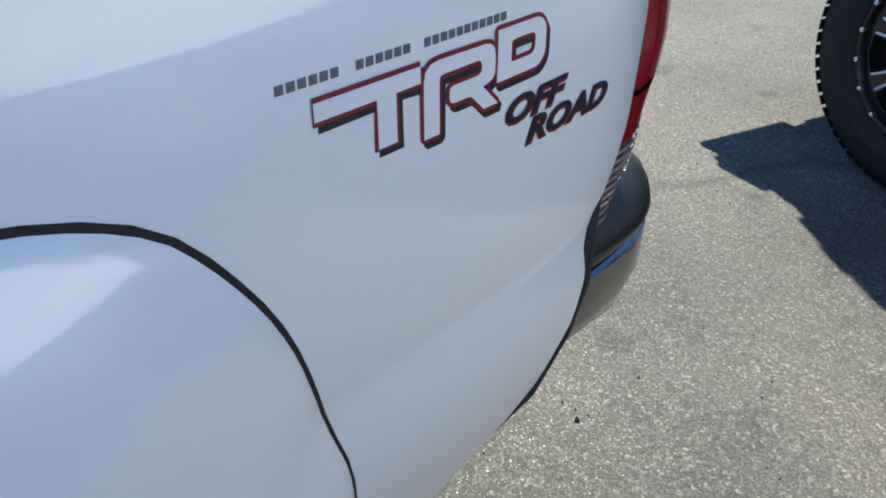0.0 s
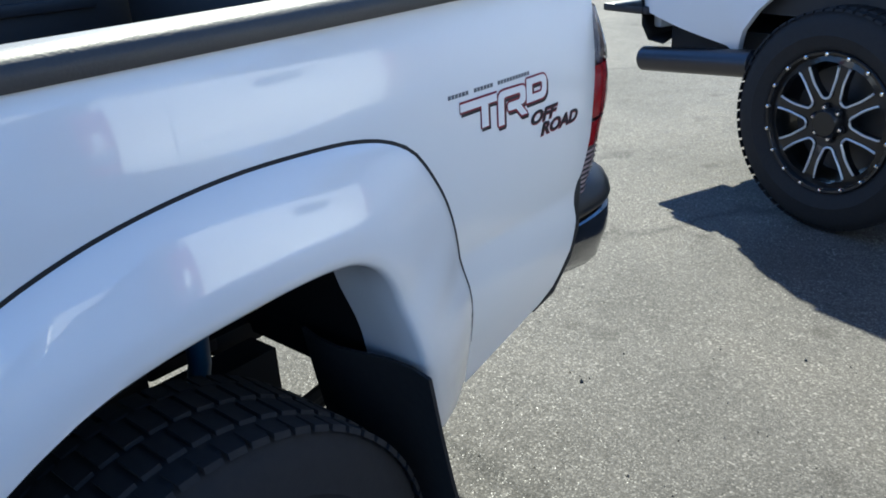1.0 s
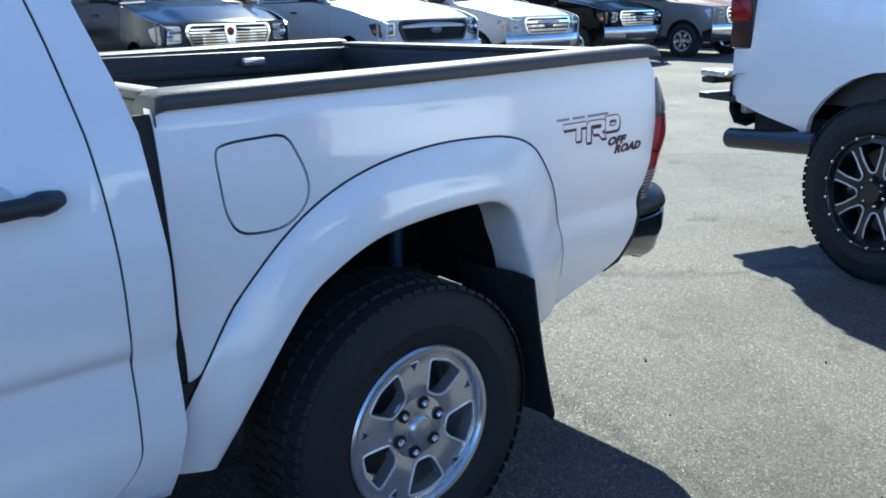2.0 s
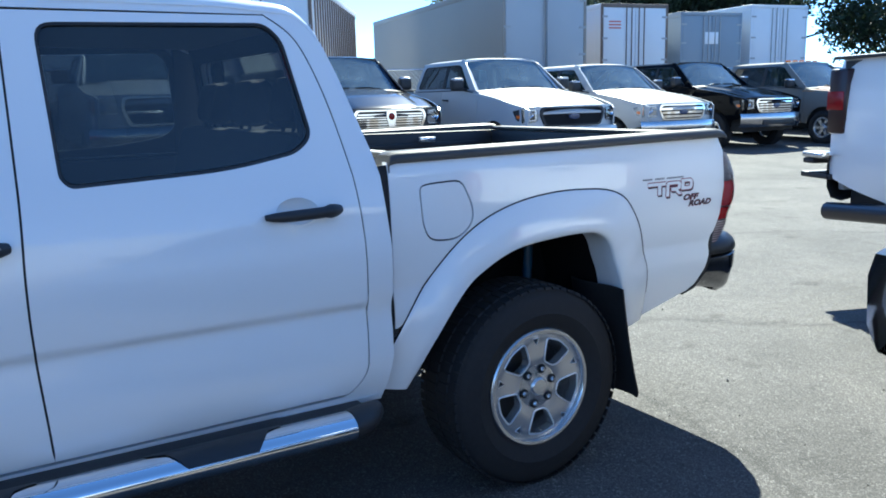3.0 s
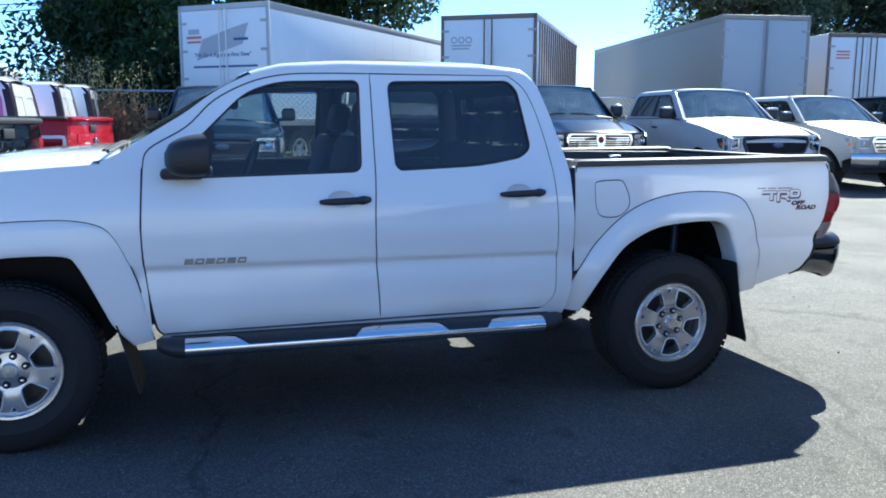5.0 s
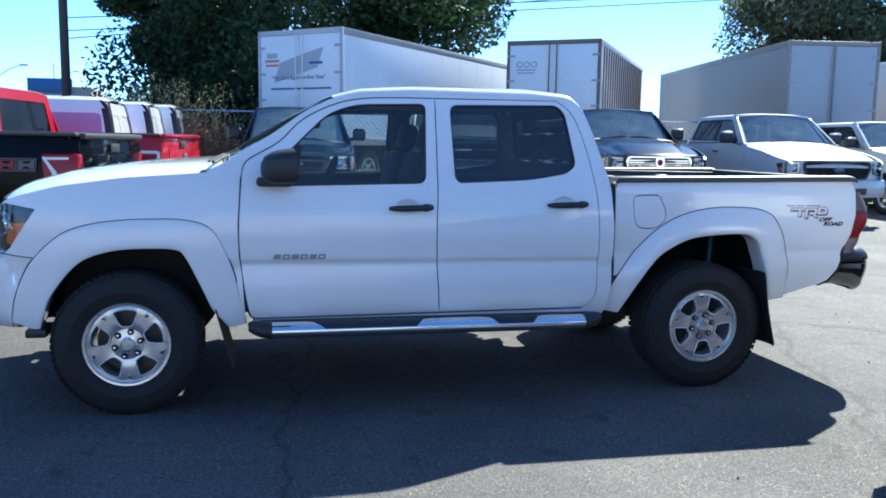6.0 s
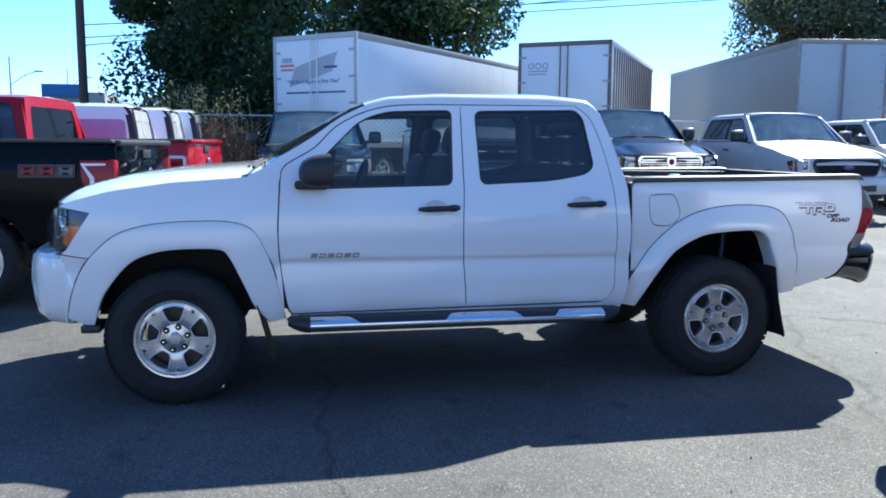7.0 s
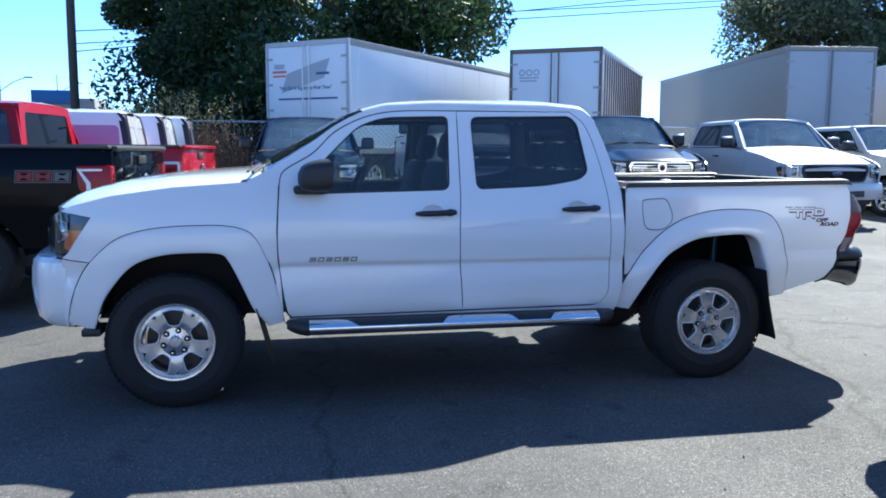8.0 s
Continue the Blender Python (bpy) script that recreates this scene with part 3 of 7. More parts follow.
        sheet(bm, toward(w, -0.004), side_of(s, door_y, d=0.004), [toward(w, 0.008)], 0.1, (0, 0.02 * sg, 0), flip=bool(s))
        part("window_seal", bm, BLACK, dd)
    for o, w, dd in ((doorF, winF, doors[0]), (doorR, winR, doors[1])):
        bm = bmesh.new()
        sheet(bm, toward(o, 0.012), side_of(s, door_y, d=0.036), [toward(w, 0.0095)], 0.1, (0, 0.004 * sg, 0), flip=bool(s))
        part("frame_trim", bm, TRIM, dd)
    # quarter light post in the front door
    bm = bmesh.new()
    sheet(bm, [(0.66, 1.19), (0.68, 1.235), (0.86, 1.40), (0.885, 1.40), (0.85, 1.19)], side_of(s, door_y, d=0.008), (), 0.1, (0, 0.02 * sg, 0), flip=bool(s))
    part("mirror_patch", bm, BLACK, doors[0])
    for dd, xh, zh in ((doors[0], 1.452, 1.083), (doors[1], 2.346, 1.106)):
        bm = bmesh.new()
        f = side_of(s, door_y)
        sec = []
        for k in range(13):
            u = -1 + k / 6
            y = f(xh, zh)[1] - sg * (0.012 + 0.026 * (1 - abs(u) ** 3.5))
            sec.append((xh + u * 0.116, y, zh + 0.004 * u))
        tube(bm, sec, [0.009 + 0.008 * (1 - abs(-1 + k / 6) ** 4) + (0.006 if 9 < k < 12 else 0.005 if k == 12 else 0) for k in range(13)], 12)
        hd = part("door_handle", bm, BLACK, dd)
        for k in (0, 12):
            bm = bmesh.new()
            box(bm, (sec[k][0] + (0.0 if k == 0 else -0.018), min(sec[k][1], f(xh, zh)[1]) - 0.001, sec[k][2] - 0.008), (sec[k][0] + (0.018 if k == 0 else 0.0), max(sec[k][1], f(xh, zh)[1]) + 0.006, sec[k][2] + 0.008), 0.004)
            part("handle_mount", bm, BLACK, hd)
        if xh < 2:
            bm = bmesh.new()
            yk = sec[11][1] - sg * 0.016
            lathe(bm, [(0.001, -0.004 * sg), (0.008, -0.003 * sg), (0.009, 0.006 * sg)], 14, Matrix.Translation((sec[11][0] - 0.004, yk, zh + 0.004)))
            part("lock_barrel", bm, CHROME, hd)
        bm = bmesh.new()
        sheet(bm, toward(cup(xh, zh), -0.002), lambda x, z: tuple(Vector(f(x, z)) + Vector((0, sg * (0.001 + 0.02 * max(0, 1 - ((x - xh + 0.014) / 0.066) ** 2 - ((z - zh - 0.006) / 0.04) ** 2) ** 0.8), 0))), (), 0.014, (0, 0.004 * sg, 0), flip=bool(s))
        part("handle_cup", bm, WHITE, dd)
    # mirror
    bm = bmesh.new()
    rings = []
    for u in np.linspace(0, 1, 9):
        # from the flat glass side forward to the rounded nose
        k = math.sqrt(max(0.0, 1 - (1.0 * u) ** 2.6))
        xx = 0.822 - 0.150 * u
        cz, hz2, cy, hy = 1.297 - 0.018 * u, 0.088 * (0.30 + 0.70 * k), -0.07 + 0.02 * u, 0.105 * (0.35 + 0.65 * k)
        sq = lambda w: math.copysign(abs(w) ** 0.7, w)
        rings.append([bm.verts.new((xx - 0.03 * sq(math.cos(a)) * (1 - u), cy + hy * sq(math.cos(a)), cz + hz2 * sq(math.sin(a)))) for a in np.linspace(0, math.tau, 25)[:-1]])
    for a, c in zip(rings, rings[1:]):
        for k in range(24):
            bm.faces.new((a[k], a[(k + 1) % 24], c[(k + 1) % 24], c[k]))
    bm.faces.new(rings[0])
    bm.faces.new(rings[-1])
    bmesh.ops.recalc_face_normals(bm, faces=bm.faces)
    if s:
        for v in bm.verts:
            v.co.y = TW - v.co.y
        bmesh.ops.reverse_faces(bm, faces=bm.faces)
    mir = part("door_mirror", bm, BLACK, truck)
    bm = bmesh.new()
    box(bm, (0.648, -0.035, 1.190), (0.83, 0.10, 1.236), 0.018)
    if s:
        for v in bm.verts:
            v.co.y = TW - v.co.y
        bmesh.ops.reverse_faces(bm, faces=bm.faces)
    part("mirror_foot", bm, BLACK, mir)
    bm = bmesh.new()
    sheet(bm, rounded([(-0.15, 1.23), (0.005, 1.23), (0.005, 1.355), (-0.15, 1.355)], 0.03), lambda u, v: (0.825 - 0.03 * (u + 0.07) / 0.105 * 0.9, TW - u if s else u, v), (), 0.1, (-0.003, 0, 0), flip=not s)
    part("mirror_glass", bm, CHROME, mir)
    # side step
    yb = TW + 0.045 if s else -0.045
    bm = bmesh.new()
    ell = lambda k, ry, rz: (yb + ry * math.cos(k * math.tau / 20), 0.452 + rz * math.sin(k * math.tau / 20))
    xs = [0.72, 0.74] + [0.8 + 0.1 * i for i in range(17)] + [2.43]
    loftz(bm, [[(x, *ell(k, 0.062, 0.042)) for k in range(21)] for x in xs])
    bar = part("side_step", bm, CHROME, truck, "chrome side step with black tread pads")
    for x0, x1 in ((0.72, 0.60), (2.43, 2.555)):
        bm = bmesh.new()
        loftz(bm, [[(x0 + (x1 - x0) * u, yb + sg * 0.05 * u ** 2 + (0.064 - 0.03 * u ** 3) * math.cos(k * math.tau / 20), 0.452 + 0.012 * u + (0.045 - 0.022 * u ** 3) * math.sin(k * math.tau / 20)) for k in range(21)] for u in (0, 0.2, 0.45, 0.7, 0.9, 1.0)])
        box(bm, (min(x0, x1) + 0.03, min(yb, yb + sg * 0.12), 0.44), (max(x0, x1) - 0.03, max(yb, yb + sg * 0.12), 0.47))
        part("step_end", bm, BLACK, bar)
    for x0, x1, a0, a1 in ((0.93, 1.515, 0.07, 0.05), (1.88, 2.165, 0.05, 0.05)):
        bm = bmesh.new()
        rows = []
        for k in range(11):
            ang = math.pi * (0.0 + 1.12 * k / 10) if s else math.pi * (1.0 - 1.12 * k / 10)
            ang = (math.pi * (0.10 + 0.95 * k / 10)) if s else math.pi - math.pi * (0.10 + 0.95 * k / 10)
            low_k = max(0.0, 1 - k / 4)
            rows.append([(x0 + a0 * low_k * 0.9 - 0.05 * (k > 4), yb + 0.0655 * math.cos(ang), 0.452 + 0.0455 * math.sin(ang)), (x1 - a1 * low_k * 0.9 + 0.05 * (k > 4), yb + 0.0655 * math.cos(ang), 0.452 + 0.0455 * math.sin(ang))])
        loftz(bm, rows)
        part("tread_pad", bm, BLACK, bar)
    for x in (0.85, 1.6, 2.35):
        bm = bmesh.new()
        box(bm, (x - 0.03, min(yb, yb + sg * 0.35), 0.43), (x + 0.03, max(yb, yb + sg * 0.35), 0.46))
        part("step_bracket", bm, DARK, bar)
    bm = bmesh.new()
    box(bm, (0.66, min(yb + sg * 0.02, yb + sg * 0.2), 0.47), (2.5, max(yb + sg * 0.02, yb + sg * 0.2), 0.487))
    part("step_board", bm, BLACK, bar)
    # wheels, arches, flaps
    for x, ph in ((0.0, 92.0), (3.246, 58.0)):
        wheel(truck, (x, TW - 0.03 if s else 0.03, 0.375), 0.38, 0.213, 0.25, "five", 1 if s else -1, phase=ph)
    for q, nm in ((openF, 0), (openR, 1)):
        bm = bmesh.new()
        y0, y1 = (TW - 0.13, TW - 0.52) if s else (0.13, 0.52)
        loftz(bm, [[(p[0], y0, p[1] + 0.022) for p in q[2:-2]], [(p[0], y1, p[1] + 0.03) for p in q[2:-2]], [(p[0], y1 + sg * 0.02, min(p[1] + 0.03, 0.62)) for p in q[2:-2]]])
        part("arch_liner", bm, LINER, truck)
    yf = (TW + 0.002, TW - 0.30) if s else (-0.002, 0.30)
    bm = bmesh.new()
    rows = []
    for u in (0, 0.25, 0.5, 0.75, 0.95, 1.0):
        z = 0.705 - 0.46 * u
        x = 3.614 + 0.10 * u - 0.01 * math.sin(u * 3)
        rows.append([(x + 0.012 * math.sin(k * 1.1), yf[0] + (yf[1] - yf[0]) * k / 6 + (sg * 0.012 if u == 1.0 and k == 0 else 0), z) for k in range(7)])
    loftz(bm, rows)
    ex = bmesh.ops.extrude_face_region(bm, geom=bm.faces[:])
    bmesh.ops.translate(bm, vec=(0.008, 0, 0), verts=[v for v in ex["geom"] if isinstance(v, bmesh.types.BMVert)])
    part("mud_flap", bm, TYRE, truck)
    bm = bmesh.new()
    loftz(bm, [[(0.42 + 0.095 * u + 0.004 * k / 4, yf[0] + sg * 0.03 + (yf[1] - yf[0]) * k / 4, 0.60 - 0.37 * u) for k in range(5)] for u in (0, 0.5, 1)])
    ex = bmesh.ops.extrude_face_region(bm, geom=bm.faces[:])
    bmesh.ops.translate(bm, vec=(0.008, 0, 0), verts=[v for v in ex["geom"] if isinstance(v, bmesh.types.BMVert)])
    part("mud_flap", bm, TYRE, truck)
    flank("bumper_wing", s, [(p[0] - 0.004, p[1]) for p in seamF[:13]] + [(-0.425, 0.824), (-0.555, 0.838), (-0.565, 0.838), (-0.562, 0.50), (-0.55, 0.465)], door_y, d=0.001)
    ribbon("bumper_seam", s, [(-0.60, 0.842), (-0.56, 0.841), (-0.42, 0.8265), (-0.30, 0.822), (-0.16, 0.8205)], 0.006, flare_y, 0.002, GAPM)
    # headlight
    lamp_o = [(-0.575, 1.088), (-0.405, 1.06), (-0.464, 0.971), (-0.528, 0.874), (-0.58, 0.862), (-0.66, 0.875), (-0.68, 0.95), (-0.65, 1.04)]
    bm = bmesh.new()
    sheet(bm, lamp_o, side_of(s, door_y, d=0.035), (), 0.05, (0, 0.03 * sg, 0), flip=bool(s))
    hl = part("headlight", bm, BOWL, truck)
    bm = bmesh.new()
    sheet(bm, [(-0.535, 0.99), (-0.445, 0.995), (-0.47, 0.955), (-0.528, 0.885), (-0.55, 0.90)], side_of(s, door_y, d=0.02), (), 0.05, (0, 0.012 * sg, 0), flip=bool(s))
    part("indicator", bm, AMBER, hl)
    bm = bmesh.new()
    yl = side_of(s, door_y, d=0.03)(-0.57, 1.0)[1]
    lathe(bm, [(0.001, 0.03), (0.04, 0.025), (0.06, -0.01), (0.062, 0.02)], 20, Matrix.Translation((-0.57, yl, 0.985)) @ Matrix.Rotation(radians(-60 if not s else -120), 4, "Z"))
    part("reflector", bm, CHROME, hl)
    bm = bmesh.new()
    sheet(bm, lamp_o, side_of(s, door_y, d=0.002), (), 0.05, (0, 0.01 * sg, 0), flip=bool(s))
    part("lens", bm, LENS, hl).visible_shadow = False
    # tail lamp: three lobes between the bed and the tailgate
    def lamp(z):
        return ramp(z, [(0.80, 4.330), (0.83, 4.362), (0.87, 4.386), (0.915, 4.396), (0.935, 4.406), (0.965, 4.432), (1.0, 4.450), (1.04, 4.454), (1.10, 4.434), (1.16, 4.395), (1.20, 4.355)])

    def edge(z):
        return ramp(z, [(0.80, 4.228), (0.84, 4.24), (0.93, 4.277), (1.05, 4.310), (1.20, 4.30)])
    def lobe(name, z0, z1, mat, label, parent=None, n=9, d=0.0):
        bm = bmesh.new()
        rows = []
        for i in range(n + 1):
            z = z0 + (z1 - z0) * i / n
            e, o = edge(z), lamp(z) - d
            y0 = bed_y(z) + tail_in(e, z) + 0.002 + d
            pts = [(e + (o - e) * a, y0 + b) for a, b in ((0, 0.004), (0.25, 0.006), (0.5, 0.014), (0.72, 0.026), (0.88, 0.045), (0.97, 0.07), (1.0, 0.10), (0.9, 0.17), (0.6, 0.21), (0.2, 0.215))]
            rows.append([(x, TW - y if s else y, z) for x, y in pts])
        loftz(bm, rows)
        return part(name, bm, mat, parent or truck, label)
    tl = lobe("tail_lamp", 0.80, 1.20, HOUSING, "red and clear tail lamp", d=0.006)
    lobe("reflector", 1.075, 1.185, RIBBED, "silvered reflector behind the clear lens", tl, d=0.003)
    lobe("clear_lens", 1.072, 1.19, LENS, "clear upper lens", tl, d=-0.002).visible_shadow = False
    lobe("brake_lens", 0.962, 1.068, RED, "red brake lens", tl)
    lobe("turn_lens", 0.905, 0.955, RED, "red lower lens", tl)
    rib = lobe("reversing_lens", 0.803, 0.902, RIBBED, "ribbed clear reversing lens", tl, d=0.003)
    for k in range(9):
        zz = 0.81 + 0.0104 * k
        lobe("lens_rib", zz, zz + 0.005, LENSRIB, "", tl, 2, -0.001)
    # rail cap
    bm = bmesh.new()
    prof = [(0.070, -0.003), (0.066, 0.010), (0.069, 0.021), (0.078, 0.030), (0.095, 0.034), (0.15, 0.033), (0.166, 0.026), (0.170, 0.01), (0.170, -0.03)]
    rows = []
    for x, zz, k in ((2.656, 1.205, 0.0), (2.656, 1.225, 0.4), (2.662, 1.231, 0.85), (2.68, 1.236, 1.0), (3.0, 1.242, 1), (3.5, 1.250, 1), (4.0, 1.260, 1), (4.23, 1.263, 1), (4.265, 1.262, 0.9), (4.285, 1.255, 0.5)):
        rows.append([(x, TW - (y + 0.4 * tail_in(x, 1.2)) if s else y + 0.4 * tail_in(x, 1.2), zz + h * k) for y, h in prof])
    loftz(bm, rows)
    part("bed_rail_cap", bm, CAP, truck)
    # inner bed wall with a tie-down rail
    bm = bmesh.new()
    a, b = (TW - 0.20, TW - 0.16) if s else (0.16, 0.20)
    box(bm, (2.70, a, 0.965), (4.24, b, 1.262), 0.006)
    for x0, x1 in ((2.70, 2.80), (3.74, 4.24)):
        box(bm, (x0, a, 0.76), (x1, b, 0.962), 0.004)
    part("bed_wall", bm, BLACK, truck)
    bm = bmesh.new()
    a, b = (TW - 0.56, TW - 0.17) if s else (0.17, 0.56)
    box(bm, (2.80, a, 0.955), (3.74, b, 0.975), 0.008)
    a, b = (TW - 0.58, TW - 0.55) if s else (0.55, 0.58)
    box(bm, (2.60, a, 0.50), (3.44, b, 0.972), 0.008)
    box(bm, (3.44, a, 0.585), (3.60, b, 0.972), 0.008)
    box(bm, (3.60, a, 0.70), (3.74, b, 0.972), 0.008)
    part("wheel_house", bm, BLACK, truck)
    bm = bmesh.new()
    a, b = (TW - 0.222, TW - 0.20) if s else (0.20, 0.222)
    box(bm, (2.85, a, 1.17), (4.1, b, 1.205), 0.005)
    rail = part("tie_down_rail", bm, BLACK, truck)
    for x in (2.95, 3.75):
        bm = bmesh.new()
        a, b = (TW - 0.245, TW - 0.21) if s else (0.21, 0.245)
        box(bm, (x - 0.05, a, 1.205), (x + 0.05, b, 1.235), 0.006)
        part("cleat", bm, ALLOY, rail)

# bonnet, roof, glass
bm = bmesh.new()
sheet(bm, [(-0.70, -1), (0.49, -1), (0.40, 0), (0.49, 1), (-0.70, 1)], lambda u, v: (u + 0.24 * abs(v) ** 3 * max(0, -u), TW / 2 + v * (TW / 2 - 0.093 - 0.6 * nose(u + 0.24 * abs(v) ** 3 * max(0, -u))), hood_z(u + 0.24 * abs(v) ** 3 * max(0, -u)) - 0.03 + 0.06 * (1 - abs(v) ** 5) + 0.012 * (1 - v * v)), (), 0.05, (0, 0, -0.03))
part("bonnet", bm, WHITE, truck)
bm = bmesh.new()



def roof_skin(u, v):
    x = u + 0.068 * v * v * max(0.0, 1 - (u - 0.985) / 0.25) - 0.02 * v * v * max(0.0, (u - 2.4) / 0.11)
    e, a = roof_edge(x), abs(v)
    lip = e - 0.004 - 0.5 * max(0.0, a - 1)
    y = door_y(min(lip, e)) - 0.0025 * min(1.0, max(0.1, (2.46 - x) / 0.12))
    side = y if a > 1 else TW / 2 - a * (TW / 2 - y)
    z = lip if a > 1 else e + 0.010 + (roof_mid(x) - e - 0.010) * (1 - a ** 2.6) - 0.014 * max(0.0, (a - 0.93) / 0.07) ** 2
    return (x, side if v < 0 else TW - side, z)


sheet(bm, [(0.985, -1.03), (2.515, -1.03), (2.515, 1.03), (0.985, 1.03)], roof_skin, (), 0.03, (0, 0.0, -0.002))
roof = part("roof", bm, WHITE, truck)
bm = bmesh.new()
sheet(bm, [(0, -1), (1, -1), (1, 1), (0, 1)], lambda u, v: (0.32 + 0.66 * u + 0.17 * v * v * (1 - 0.6 * u), TW / 2 + v * (TW / 2 - 0.135 - 0.13 * u), 1.262 + u * 0.385), (), 0.08, (0.003, 0, -0.003))
part("windscreen", bm, CLEAR, truck).visible_shadow = False
for s in (0, 1):
    bm = bmesh.new()
    q = lambda y: TW - y if s else y
    loftz(bm, [[(0.47 + 0.60 * u + dx, q(0.105 + 0.145 * u + dy), 1.262 + 0.385 * u + dz) for dx, dy, dz in ((0, 0, 0.0), (-0.01, 0.02, 0.012), (-0.02, 0.055, 0.006))] for u in (0, 0.25, 0.5, 0.75, 1)])
    part("pillar_trim", bm, BLACK, truck)
bm = bmesh.new()
loftz(bm, [[(x, TW / 2 + v * (TW / 2 - 0.1), z + 0.02 * (1 - v * v)) for v in (-1, -0.6, -0.2, 0.2, 0.6, 1)] for x, z in ((0.37, 1.262), (0.46, 1.275), (0.56, 1.282))])
cowl = part("cowl_panel", bm, BLACK, truck)
for y0, y1 in ((0.30, 0.85), (0.95, 1.5)):
    bm = bmesh.new()
    tube(bm, [(0.40, y0, 1.300), (0.46, (y0 + y1) / 2, 1.335), (0.47, y1, 1.328)], 0.011, 6)
    tube(bm, [(0.43, y0 - 0.15, 1.305), (0.47, y0 + 0.1, 1.328), (0.52, y1 - 0.1, 1.345)], 0.009, 6)
    part("wiper", bm, BLACK, truck)
bm = bmesh.new()
bo = [(0.25, 1.22), (0.30, 1.66), (TW - 0.30, 1.66), (TW - 0.25, 1.22)]
bh = rounded([(0.36, 1.27), (0.39, 1.60), (TW - 0.39, 1.60), (TW - 0.36, 1.27)], 0.05)
bmap = lambda u, v: (2.575 - 0.16 * (v - 1.2), u, v)
sheet(bm, bo, bmap, [bh], 0.1, (-0.03, 0, 0), False)
box(bm, (2.56, 0.12, 0.5), (2.60, TW - 0.12, 1.23))
cb = part("cab_back", bm, WHITE, truck)
bm = bmesh.new()
sheet(bm, bh, lambda u, v: (bmap(u, v)[0] - 0.012, u, v), (), 0.2, (-0.004, 0, 0), False)
part("rear_window", bm, TINT, cb).visible_shadow = False

bm = bmesh.new()
sheet(bm, bo, lambda u, v: (bmap(u, v)[0] - 0.04, u, v), [toward(bh, 0.006)], 0.1, (-0.01, 0, 0), False)
part("back_trim", bm, TRIM, cb)

# bed floor, header, tailgate
bm = bmesh.new()
box(bm, (2.68, 0.57, 0.74), (4.25, TW - 0.57, 0.77))
for x0, x1 in ((2.68, 2.80), (3.74, 4.25)):
    for y0, y1 in ((0.18, 0.568), (TW - 0.568, TW - 0.18)):
        box(bm, (x0, y0, 0.74), (x1, y1, 0.77))
floorp = part("bed_floor", bm, BLACK, truck)
for k in range(5):
    bm = bmesh.new()
    y = 0.66 + k * 0.145
    box(bm, (2.72, y - 0.03, 0.77), (4.22, y + 0.03, 0.782), 0.004)
    part("floor_rib", bm, BLACK, floorp)
bm = bmesh.new()
box(bm, (2.672, 0.12, 0.74), (2.70, TW - 0.12, 1.246), 0.006)
hd = part("bed_header", bm, BLACK, truck)
bm = bmesh.new()
box(bm, (2.668, 0.17, 1.245), (2.73, TW - 0.17, 1.266), 0.009)
part("header_cap", bm, CAP, hd)
bm = bmesh.new()
box(bm, (4.225, 0.20, 0.66), (4.30, TW - 0.20, 1.262), 0.018)
gate = part("tailgate", bm, WHITE, truck)
bm = bmesh.new()
box(bm, (4.208, 0.21, 0.78), (4.223, TW - 0.21, 1.258), 0.004)
part("gate_liner", bm, BLACK, gate)
bm = bmesh.new()
box(bm, (4.215, 0.20, 1.262), (4.305, TW - 0.20, 1.282), 0.008)
part("tailgate_cap", bm, CAP, gate)
bm = bmesh.new()
box(bm, (4.298, TW / 2 - 0.12, 1.10), (4.315, TW / 2 + 0.12, 1.18), 0.01)
part("gate_handle", bm, BLACK, gate)

# bumpers: one line in plan, one profile
def bumper(name, plan, prof, mat, label, parent=None, skew=0.0):
    bm = bmesh.new()
    loftz(bm, [[(x + nx * o - skew * max(0, 0.76 - z) * max(0, (t - 0.80) / 0.20), y + ny * o, z) for o, z in prof(t)] for t, (x, y, nx, ny) in plan])
    return part(name, bm, mat, parent or truck, label)


def plan_line(pts, n=8):
    c = curve(pts, n)
    c = c + [(x, TW - y) for x, y in c[::-1]]
    out = []
    for i, p in enumerate(c):
        a, b = Vector(c[max(0, i - 1)]), Vector(c[min(len(c) - 1, i + 1)])
        t = (b - a)
        t = t.normalized() if t.length > 1e-6 else Vector((0, 1))
        sg = 1 if pts[-1][0] > 0 else -1
        out.append((abs(2 * i / (len(c) - 1) - 1), (p[0], p[1], sg * t.y, -sg * t.x)))
    return out


rp = plan_line([(4.215, 0.112), (4.29, 0.112), (4.37, 0.122), (4.43, 0.148), (4.472, 0.19), (4.502, 0.27), (4.522, 0.38), (4.53, 0.9)])
lo = lambda t: 0.54 + 0.06 * min(1, max(0, (t - 0.35) / 0.55)) ** 1.2
# chrome with its dark reflections put into the base colour
BUMPC = material("chrome_dark_reflection", (0.20, 0.21, 0.23), 0.14, 1.0, grain=0.15, scale=10, second=(0.12, 0.125, 0.14))
PAD = material("step_pad_plastic", (0.016, 0.017, 0.019), 0.3, grain=0.2, scale=300, bump=0.04, second=(0.03, 0.03, 0.03))
bump = bumper("rear_bumper", rp, lambda t: [(-0.03, 0.752), (0.0, 0.748), (0.012, 0.738), (0.012, 0.71), (0.010, 0.68), (0.0, 0.65), (-0.014, lo(t) + 0.035), (-0.035, lo(t) + 0.012), (-0.06, lo(t)), (-0.075, lo(t) + 0.006)], BUMPC, "chrome rear bumper darkened for its reflections, with a black step pad", skew=0.3)
